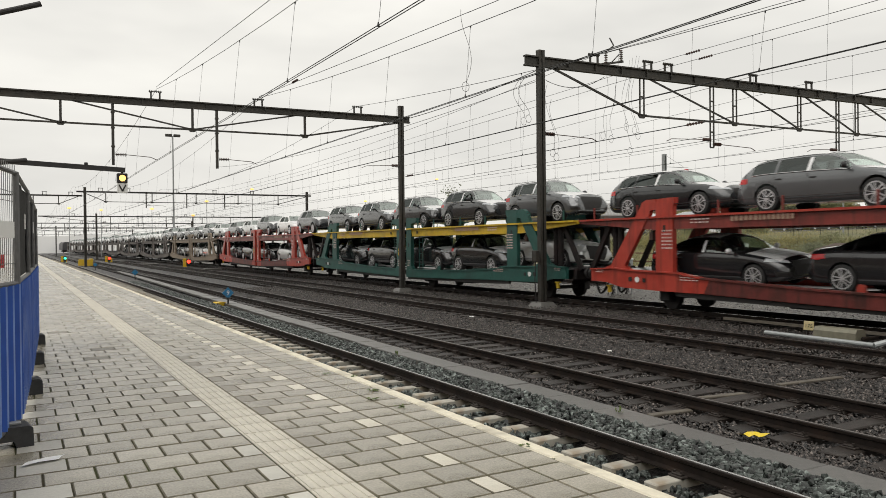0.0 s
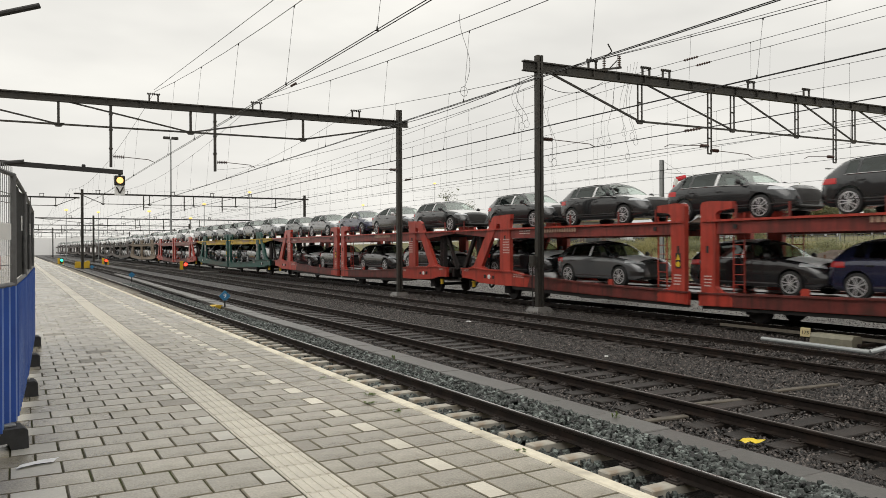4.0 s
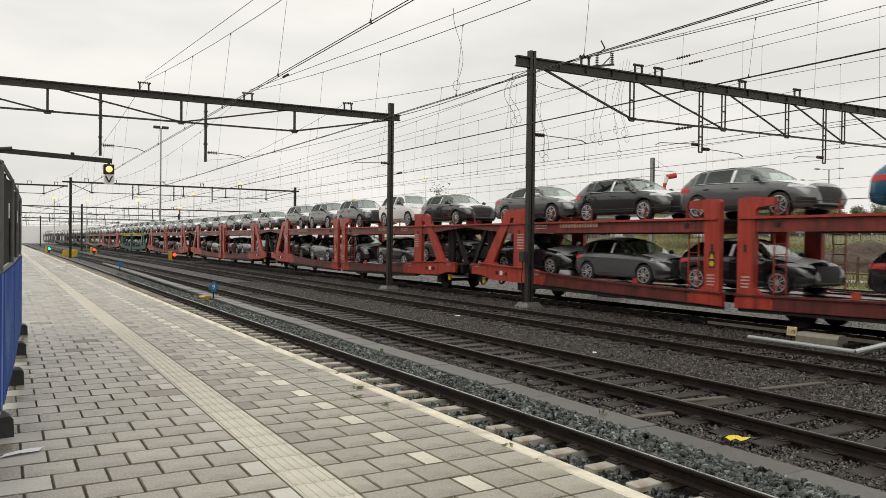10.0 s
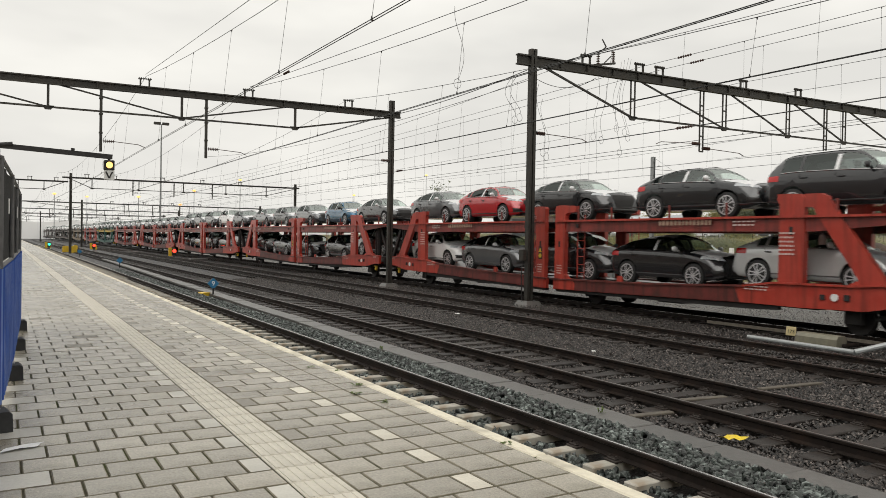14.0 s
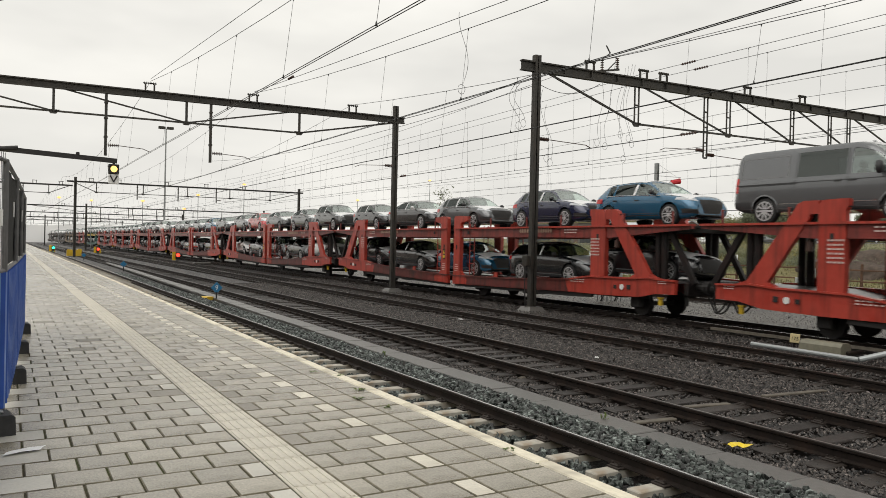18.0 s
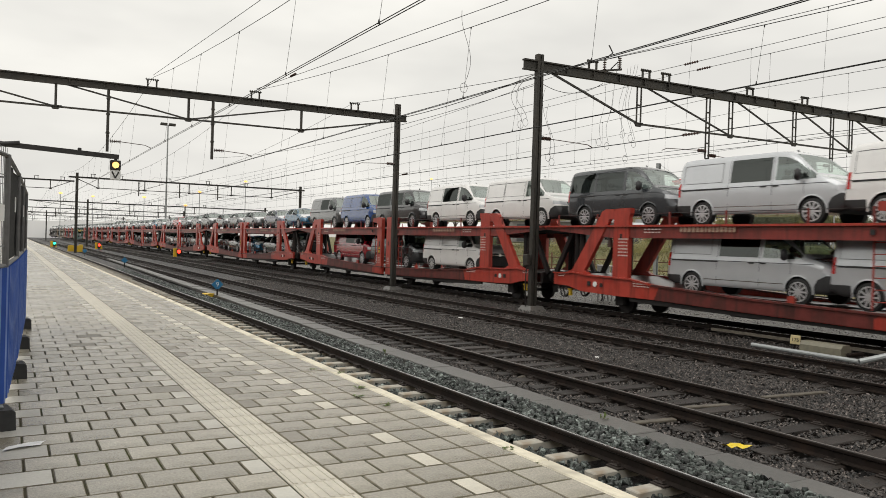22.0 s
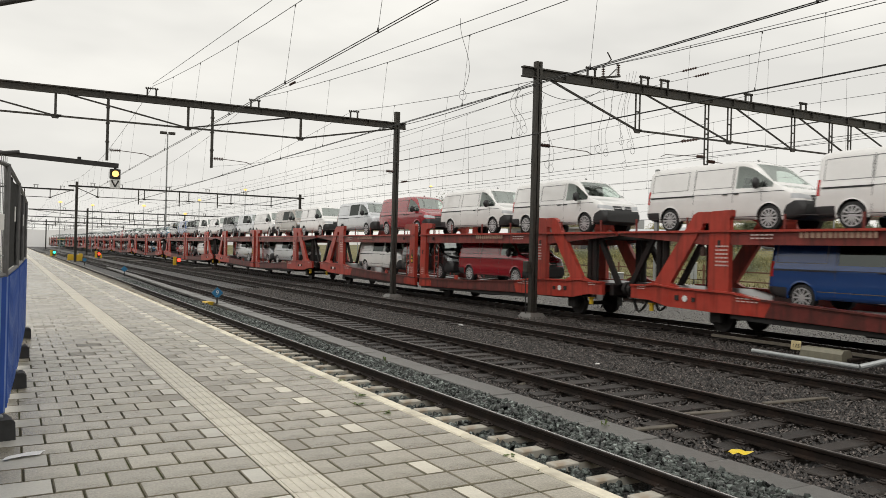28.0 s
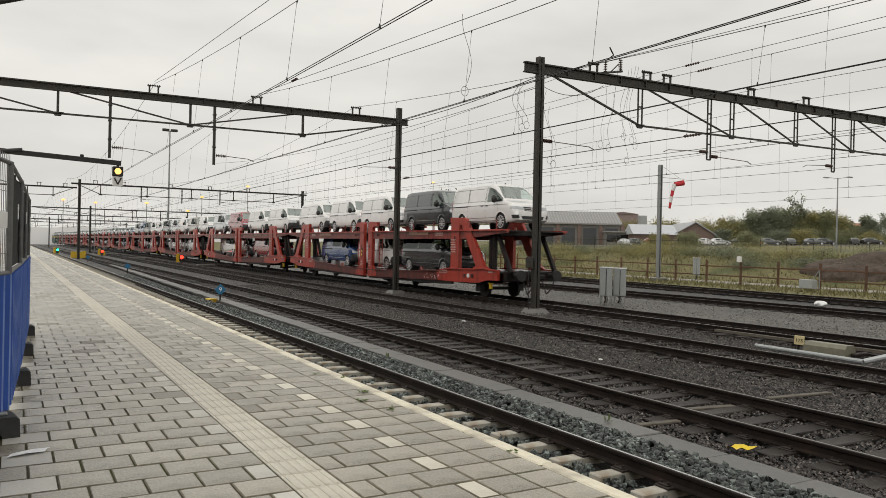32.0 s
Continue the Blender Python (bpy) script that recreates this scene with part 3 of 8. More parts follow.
build_track("track_1", 5.52 - 0.75, 1.505, -10, 260, M_RAILTOP, "platform track with bright rail on pale twin-block concrete sleepers", M_SLEEPER_C, (2.1, 40))
build_track("track_2", 8.61, 1.57, -10, 260, M_RAILTOP_DULL, "weathered track with rusty rails on dark timber sleepers", M_SLEEPER, (2.5, 40))
build_track("track_3", 13.18, 1.6, -10, 260, M_RAILTOP_DULL, "weathered track with rusty rails half sunk in brown ballast", M_SLEEPER, (4.3, 40))
build_track("track_4", TRAIN_X, 1.505, -60, 420, M_RAILTOP, "through track with polished rails under the goods train", M_SLEEPER, (6.3, 45))
build_track("track_5", 27.6, 1.505, -20, 260, M_RAILTOP_DULL, "siding track with rusty rails in grey gravel", M_SLEEPER, (10.3, 40), skew=0.8)
build_track("track_6", 33.5, 1.505, -20, 260, M_RAILTOP_DULL, "siding track with rusty rails near the fence", M_SLEEPER, (12.3, 40), skew=-3)

# ---- the train ----
PITCH = 26.73
LAST = -86.1


def travel(t):
    """How far the train has run along its track at t seconds."""
    return 8.479 * (t - 16) - 0.00924 * (t - 16) ** 2


def on_track(s, t):
    """The train's line: straight past the station, then a wide bend to the left."""
    y = s + travel(t)
    b = max(0.0, y - 150.0)
    return Vector((TRAIN_X - 1.2e-4 * b * b, y, RAIL_Z)), math.degrees(math.atan(2.4e-4 * b))


MOVING = []


def ride(ob, s, lift=0.0, tilt=0.0, flip=0.0):
    MOVING.append((ob, s, lift, tilt, flip))


def motions():
    """Every wagon and every vehicle on it runs with the train."""
    for ob, s, lift, tilt, flip in MOVING:
        bent = s + travel(32.0) > 140
        rows = []
        for t in ((0, 8, 16, 24, 32) if not bent else (0, 4, 8, 12, 16, 20, 24, 28, 32)):
            p, turn = on_track(s, t)
            rows.append((t, pose(p.x, p.y, p.z + lift, 0, 0, turn) @ pose(0, 0, 0, tilt, 0, flip)))
        walk(ob, rows)


def wheelset(parent, y, detail):
    bm = bmesh.new()
    rod(bm, (-0.72, 0, 0.365), (0.72, 0, 0.365), 0.07, seg=8)
    ax = part("axle", bm, M_BLACK, parent, m=pose(0, y, 0))
    b = bmesh.new()
    rod(b, (-0.065, 0, 0), (0.065, 0, 0), 0.365, seg=24 if detail else 12)
    rod(b, (0.04, 0, 0), (0.075, 0, 0), 0.39, seg=24 if detail else 12)
    rod(b, (-0.1, 0, 0), (-0.06, 0, 0), 0.1, seg=10)
    me = finish(b, "wheel", M_BLACK, 40)
    part("wheel", me, None, ax, m=pose(-0.75, 0, 0.365))
    part("wheel", me, None, ax, m=pose(0.75, 0, 0.365, 0, 0, 180))
    b = bmesh.new()
    box(b, -0.12, 0.12, -0.2, 0.2, 0.25, 0.62, bevel=0.03)
    box(b, -0.05, 0.05, -0.55, 0.55, 0.55, 0.66, bevel=0.02)
    me = finish(b, "axle_box", M_BLACK)
    for sx in (-1, 1):
        part("axle_box", me, None, ax, m=pose(sx, 0, 0))


def mirror(pts):
    return [(-19.3 - y, z) for y, z in pts][::-1]


def wagon(paint, deck_paint, detail=True):
    """A two-unit car-carrying wagon; y runs along the train from the first end frame, z from the rail's top."""
    w = thing("car_transporter_wagon", "", "rail wagon")
    # sole beams, one each side and unit
    upper = [(3.05, 1.2), (2.45, 1.22), (2.0, 1.26), (1.3, 1.2), (-0.7, 1.17), (-1.6, 1.04), (-5.0, 0.885), (-9.45, 0.8)]
    lower = [(-9.45, 0.42), (-5.0, 0.5), (-1.5, 0.58), (0.0, 0.58), (1.6, 0.62), (2.3, 0.76), (3.05, 0.78)]
    dark = [(-0.6, 0.585), (-0.6, 0.46), (-1.6, 0.42), (-9.4, 0.335), (-9.4, 0.43), (-5.0, 0.5), (-1.5, 0.58)]
    dirty = [(-1.9, 0.985), (-5.0, 0.875), (-8.6, 0.81), (-8.6, 0.445), (-5.0, 0.505), (-1.7, 0.58)]
    for side in (-1, 1):
        x0, x1 = sorted((side * 1.36, side * 1.48))
        for f in (lambda q: q, mirror):
            bm = bmesh.new()
            prism(bm, f(upper + lower), x0, x1)
            near_end, middle = [q for q in upper if q[0] > -1.7], [q for q in upper if q[0] < -1.5]
            for run in (near_end, middle):
                if run is middle:
                    beam = part("side_beam", bm, paint, w)
                    bm = bmesh.new()
                prism(bm, f([(y, z) for y, z in run]) + f([(y, z - 0.05) for y, z in run])[::-1], min(side * 1.34, side * 1.54), max(side * 1.34, side * 1.54))
            prism(bm, f(dirty), min(side * 1.475, side * 1.49), max(side * 1.475, side * 1.49))
            part("grimy_panel", bm, M_REDDARK if paint is M_RED else paint, beam, "dirt-streaked lower panel")
            bm = bmesh.new()
            prism(bm, f(dark), min(side * 1.3, side * 1.4), max(side * 1.3, side * 1.4))
            part("under_skirt", bm, M_BLACK, beam)
            # frame at the outer end: post, head and slanting leg
            bm = bmesh.new()
            prism(bm, f([(-0.58, 1.15), (0.1, 1.15), (0.1, 3.22), (0.02, 3.34), (-0.42, 3.36), (-0.64, 3.36), (-0.64, 3.2), (-0.58, 3.1)]), x0 - 0.02, x1 + 0.02)
            prism(bm, f([(0.1, 3.02), (0.3, 3.02), (0.4, 2.92), (0.75, 3.12), (0.66, 3.27), (0.5, 3.34), (0.1, 3.34)]), x0 - 0.012, x1 + 0.012)
            prism(bm, f([(0.34, 2.94), (0.74, 3.14), (2.06, 1.34), (2.45, 1.2), (1.15, 1.18), (1.46, 1.32)]), x0 - 0.01, x1 + 0.01)
            fr = part("end_frame", bm, paint, w)
            # post where the two units meet
            bm = bmesh.new()
            prism(bm, f([(-8.86, 0.98), (-8.84, 2.98), (-8.74, 3.06), (-8.3, 3.1), (-8.3, 3.3), (-9.0, 3.34), (-9.3, 3.32), (-9.36, 3.24), (-9.36, 0.43), (-8.3, 0.46), (-8.3, 0.68), (-8.45, 0.8), (-8.7, 0.84)]), x0 - 0.025, x1 + 0.025)
            cp = part("centre_post", bm, paint, w)
            # upper deck edge beam
            bm = bmesh.new()
            prism(bm, f([(3.6, 2.79), (3.6, 2.69), (1.2, 2.5), (0.3, 2.43), (-9.3, 2.43), (-9.3, 2.79)]), x0 + 0.02, x1 + 0.02)
            ud = part("upper_deck_beam", bm, M_REDMID if deck_paint is M_RED else deck_paint, w)
            bm = bmesh.new()
            prism(bm, f([(3.6, 2.825), (3.6, 2.765), (-9.3, 2.765), (-9.3, 2.825)]), min(side * 1.3, side * 1.56), max(side * 1.3, side * 1.56))
            part("deck_flange", bm, deck_paint, ud)
            if detail and side < 0:
                bm = bmesh.new()
                bar(bm, (0, 0, 2.82), (0, 0, 3.2), 0.045, 0.045)
                post = finish(bm, "guard_post", M_REDMID if paint is M_RED else paint)
                for y in (2.9, 0.9, -2.2, -4.2, -6.6, -8.2):
                    part("guard_post", post, None, ud, m=pose(side * 1.46, f([(y, 0)])[0][0], 0))
                bm = bmesh.new()
                wire(bm, [(side * 1.46, f([(2.9, 0)])[0][0], 3.17), (side * 1.46, f([(-8.2, 0)])[0][0], 3.17)], 0.009)
                part("guard_wire", bm, M_BLACK, ud)
                if side < 0:
                    # latch slots, lifting eye, air tap
                    for y, z, hh, ww in ((-0.25, 2.45, 0.2, 0.09), (-9.12, 2.0, 0.2, 0.09), (-8.2, 2.62, 0.12, 0.12), (1.2, 0.9, 0.14, 0.14), (0.6, 0.88, 0.12, 0.12)):
                        bm = bmesh.new()
                        yc = f([(y, 0)])[0][0]
                        box(bm, min(side * 1.49, side * 1.512), max(side * 1.49, side * 1.512), yc - ww / 2, yc + ww / 2, z - hh / 2, z + hh / 2)
                        part("latch_slot", bm, M_BLACK, beam)
                    bm = bmesh.new()
                    yc = f([(0.9, 0)])[0][0]
                    rod(bm, (side * 1.49, yc, 0.89), (side * 1.51, yc, 0.89), 0.09, seg=16)
                    part("plate_disc", bm, M_SIGNWHITE, beam, "pale round plate between two holes")
                    bm = bmesh.new()
                    yc = f([(0.45, 0)])[0][0]
                    rod(bm, (side * 1.3, yc, 2.12), (side * 1.3, yc, 2.36), 0.09, 0.075, seg=10)
                    rod(bm, (side * 1.3, yc, 2.36), (side * 1.3, yc, 2.45), 0.03, seg=8)
                    part("hanging_buffer", bm, M_INSUL, fr, "rust-brown stop hanging under the deck")
                    bm = bmesh.new()
                    yc = f([(2.35, 0)])[0][0]
                    rod(bm, (side * 1.3, yc, 0.42), (side * 1.3, yc, 0.62), 0.07, seg=10)
                    rod(bm, (side * 1.3, yc, 0.62), (side * 1.3, yc, 0.66), 0.11, seg=10)
                    part("air_tap", bm, M_YBOX, beam, "yellow tap under the beam")
                    bm = bmesh.new()
                    yc = f([(-6.2, 0)])[0][0]
                    prism(bm, [(yc - 0.11, 0.86), (yc + 0.11, 0.86), (yc + 0.11, 0.98), (yc + 0.06, 1.04), (yc - 0.06, 1.04), (yc - 0.11, 0.98)], min(side * 1.4, side * 1.46), max(side * 1.4, side * 1.46))
                    part("lifting_eye", bm, paint, beam)
    for f in (lambda q: q, mirror):
        for nm, z0, z1, y0, y1, mt in (("lower_deck", 0.74, 0.78, -9.6, -1.6, M_DECK), ("upper_deck", 2.745, 2.785, -9.3, 3.6, M_BLACK)):
            bm = bmesh.new()
            ya, yb = sorted((f([(y0, 0)])[0][0], f([(y1, 0)])[0][0]))
            for sx in (-1, 1):
                box(bm, min(sx * 0.35, sx * 1.34), max(sx * 0.35, sx * 1.34), ya, yb, z0, z1)
            if nm == "upper_deck":
                for i in range(9):
                    yy = ya + (i + 0.5) * (yb - ya) / 9
                    box(bm, -1.34, 1.34, yy - 0.08, yy + 0.08, z0 - 0.14, z0)
            part(nm, bm, mt, w)
        bm = bmesh.new()
        prism(bm, f([(-1.6, 0.78), (0.8, 1.16), (3.0, 1.16), (3.0, 1.1), (0.8, 1.1), (-1.6, 0.72)]), -1.34, 1.34)
        part("ramp_plate", bm, M_DECK, w)
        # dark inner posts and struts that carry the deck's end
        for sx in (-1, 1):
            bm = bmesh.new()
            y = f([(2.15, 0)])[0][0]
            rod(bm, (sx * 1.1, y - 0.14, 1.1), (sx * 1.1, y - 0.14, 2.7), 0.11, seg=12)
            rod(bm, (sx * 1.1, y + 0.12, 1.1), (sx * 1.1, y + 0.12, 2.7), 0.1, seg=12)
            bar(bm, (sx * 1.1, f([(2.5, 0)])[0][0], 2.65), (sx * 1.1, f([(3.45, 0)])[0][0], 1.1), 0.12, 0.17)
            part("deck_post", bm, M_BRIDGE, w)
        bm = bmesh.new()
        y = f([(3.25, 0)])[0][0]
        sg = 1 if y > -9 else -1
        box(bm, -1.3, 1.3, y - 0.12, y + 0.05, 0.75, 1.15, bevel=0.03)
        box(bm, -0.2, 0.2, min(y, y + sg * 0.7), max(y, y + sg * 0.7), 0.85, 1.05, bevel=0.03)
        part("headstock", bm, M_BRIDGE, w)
        if detail:
            for sx in (-0.45, 0.5):
                bm = bmesh.new()
                wire(bm, [(sx + 0.05 * math.sin(k), y + sg * (0.1 + 0.09 * k), 0.78 - 0.5 * math.sin(k / 8 * math.pi)) for k in range(9)], 0.028, 6)
                part("brake_hose", bm, M_BLACK, w)
        for sx in (-0.875, 0.875):
            b = bmesh.new()
            rod(b, (sx, y, 1.0), (sx, y + sg * 0.5, 1.0), 0.1, seg=10)
            rod(b, (sx, y + sg * 0.5, 1.0), (sx, y + sg * 0.62, 1.0), 0.22, seg=14)
            part("buffer", b, M_BLACK, w)
        for sx in (-1.25, 1.25):
            b = bmesh.new()
            for yy in (-8.1, -8.45):
                yv = f([(yy, 0)])[0][0]
                bar(b, (sx, yv, 0.85), (sx, yv, 3.0), 0.03, 0.03)
            for i in range(7):
                wire(b, [(sx, f([(-8.1, 0)])[0][0], 1.05 + 0.27 * i), (sx, f([(-8.45, 0)])[0][0], 1.05 + 0.27 * i)], 0.012)
            part("ladder", b, paint, w)
            if not detail:
                break
    for y in (0.15, -11.3, -20.4):
        wheelset(w, y, detail)
    bm = bmesh.new()
    box(bm, -0.3, 0.3, -19.0, -0.3, 0.45, 0.72)
    for y in (-3, -5.5, -7.5, -13, -16):
        box(bm, -1.3, 1.3, y - 0.1, y + 0.1, 0.5, 0.72)
    for y in (-4.4, -14.6):
        box(bm, -0.9, 0.9, y - 0.5, y + 0.5, 0.3, 0.55, bevel=0.05)
    part("underframe", bm, M_BLACK, w)
    if detail:
        # stencilled data panels and lettering that cannot be read
        for side, turn in ((-1, -90),):
            for f, k in ((lambda q: q, 0), (mirror, 1)):
                for (y, z, ww, hh, rows) in ((-0.36, 2.1, 0.42, 0.62, 6), (-1.2, 1.0, 0.7, 0.22, 3), (-1.6, 2.62, 0.7, 0.18, 2), (-3.6, 2.58, 1.9, 0.34, 1), (2.6, 1.1, 0.35, 0.12, 2), (-9.1, 1.1, 0.25, 0.35, 4)):
                    b = bmesh.new()
                    bar_text(b, -ww / 2, hh / 2, ww, hh, rows, random.Random(int(abs(y) * 10)))
                    part("data_panel", b, M_LETTER if ww > 1.5 else M_WHITE, w, m=pose(-1.515, f([(y, 0)])[0][0], z, 90, 0, -90), kind="stuff")
        # yellow warning label on one centre post
        bm = bmesh.new()
        box(bm, -1.512, -1.5, -9.22, -9.02, 1.45, 1.9, bevel=0.004)
        lb = part("warning_label", bm, M_BLACK, w)
        bm = bmesh.new()
        prism(bm, [(-9.2, 1.7), (-9.04, 1.7), (-9.12, 1.86)], -1.518, -1.51)
        part("triangle", bm, M_YBOX, lb)
        bm = bmesh.new()
        rod(bm, (-1.518, -9.12, 1.57), (-1.51, -9.12, 1.57), 0.08, seg=12)
        part("disc", bm, M_YBOX, lb)
    return w

# ---- the vehicles on the train ----


def lerp_table(tab, x):
    """A smooth curve through the table that never overshoots."""
    if x <= tab[0][0]:
        return tab[0][1]
    if x >= tab[-1][0]:
        return tab[-1][1]
    i = next(j for j in range(len(tab) - 1) if x <= tab[j + 1][0])

    def slope(j):
        return (tab[j + 1][1] - tab[j][1]) / (tab[j + 1][0] - tab[j][0])

    def tangent(j):
        if j == 0 or j == len(tab) - 1:
            return slope(0 if j == 0 else j - 1)
        p, q = slope(j - 1), slope(j)
        return 0.0 if p * q <= 0 else 2 * p * q / (p + q)

    w = tab[i + 1][0] - tab[i][0]
    k = (x - tab[i][0]) / w
    k2, k3 = k * k, k * k * k
    return ((2 * k3 - 3 * k2 + 1) * tab[i][1] + (k3 - 2 * k2 + k) * w * tangent(i) + (3 * k2 - 2 * k3) * tab[i + 1][1] + (k3 - k2) * w * tangent(i + 1))


class Shape:
    """Side view and plan of one kind of vehicle: x forward, y to its left, z up, metres."""

    def __init__(self, length, width, base, front, wheel_r, sill, top, belt, plan, lean, boxy=False):
        self.boxy = boxy
        self.l, self.w, self.base, self.wr, self.sill = length, width, base, wheel_r, sill
        self.xf = length / 2
        self.fx = self.xf - front
        self.rx = self.fx - base
        self.top, self.belt, self.plan, self.lean = top, belt, plan, lean

    def at(self, x):
        """The half section at x: points from the floor's middle to the roof's middle."""
        t, b, w = lerp_table(self.top, x), lerp_table(self.belt, x), lerp_table(self.plan, x) * self.w / 2
        s = self.sill + max(0.0, abs(x) - self.xf + 0.3) / 0.3 * 0.1
        b = max(min(b, t - 0.015), s + 0.27)
        t = max(t, b + 0.02)
        lean = self.lean * max(0.0, min(1.0, (t - b) / 0.45))
        m = s + (b - s) * 0.5
        if self.boxy:
            # upright flanks with a pressed shoulder and a tight roof edge
            h = max(t - b, 0.0)
            return [(0, s), (w * 0.9, s), (w * 0.965, s + 0.05), (w * 0.99, s + 0.14), (w, m), (w * 0.995, b - 0.05), (w * 0.97, b),
                    (w * 0.955 - lean * 0.5, b + h * 0.5), (w * 0.94 - lean, b + h * 0.88), (max(w * 0.84 - lean, 0.1), t - 0.006), (0, t + 0.03 * (h > 0.2))]
        if t - b < 0.24:
            # a crowned bonnet or boot
            h = t - b
            return [(0, s), (w * 0.88, s), (w * 0.95, s + 0.06), (w * 0.985, s + 0.16), (w, m), (w * 0.995, b - 0.08), (w * 0.965, b - 0.012),
                    (w * 0.9, b + h * 0.5), (w * 0.74, b + h * 0.85), (w * 0.45, t + 0.02), (0, t + 0.04)]
        return [(0, s), (w * 0.88, s), (w * 0.95, s + 0.06), (w * 0.985, s + 0.16), (w, m), (w * 0.995, b - 0.08), (w * 0.96, b - 0.012),
                (w * 0.93 - lean * 0.5, b + (t - b) * 0.5), (w * 0.915 - lean, b + (t - b) * 0.87), (max(w * 0.74 - lean, 0.1), t - 0.008), (0, t + 0.04)]

    def ring(self, x):
        """The same half section with its corners rounded."""
        p = self.at(x)
        out = [p[0]]
        for i, (u, v) in enumerate(zip(p[:-1], p[1:])):
            if i:
                out.append((u[0] * 0.75 + v[0] * 0.25, u[1] * 0.75 + v[1] * 0.25))
            if i < len(p) - 2:
                out.append((u[0] * 0.25 + v[0] * 0.75, u[1] * 0.25 + v[1] * 0.75))
        return out + [p[-1]]

    def side(self, x, k, out=0.006):
        """A point on the flank between belt (k = 0) and roof edge (k = 1)."""
        p = self.at(x)
        a, c, d = p[6], p[7], p[8]
        if k < 0.6:
            u = k / 0.6
            y, z = a[0] + (c[0] - a[0]) * u, a[1] + (c[1] - a[1]) * u
        else:
            u = (k - 0.6) / 0.4
            y, z = c[0] + (d[0] - c[0]) * u, c[1] + (d[1] - c[1]) * u
        return Vector((x, y + out, z))


def thin_glass(name, tint, mirror_share):
    """A thin wet pane: clear with a tint, part mirror."""
    m = bpy.data.materials.new(name)
    m.use_nodes = True
    nt = m.node_tree
    nt.nodes.remove(nt.nodes["Principled BSDF"])
    clear, gl, mix = (nt.nodes.new("ShaderNode" + k) for k in ("BsdfTransparent", "BsdfGlossy", "MixShader"))
    clear.inputs[0].default_value = (*tint, 1)
    gl.inputs["Roughness"].default_value = 0.04
    gl.inputs["Color"].default_value = (0.9, 0.97, 0.93, 1)
    mix.inputs[0].default_value = mirror_share
    nt.links.new(clear.outputs[0], mix.inputs[1])
    nt.links.new(gl.outputs[0], mix.inputs[2])
    nt.links.new(mix.outputs[0], nt.nodes["Material Output"].inputs[0])
    return m


M_CLEAR = thin_glass("clear_car_glass", (0.82, 0.9, 0.86), 0.17)
M_PRIVACY = thin_glass("dark_car_glass", (0.1, 0.115, 0.115), 0.09)
M_FRONTGLASS = thin_glass("wet_windscreen_glass", (0.82, 0.9, 0.86), 0.4)
M_GROOVE_SHADE = mat("shaded_panel_groove", (0.2, 0.2, 0.2), 0.6, vary=0.1)
M_SEAT = mat("dark_seat_cloth", (0.06, 0.06, 0.062), 0.9, vary=0.2)

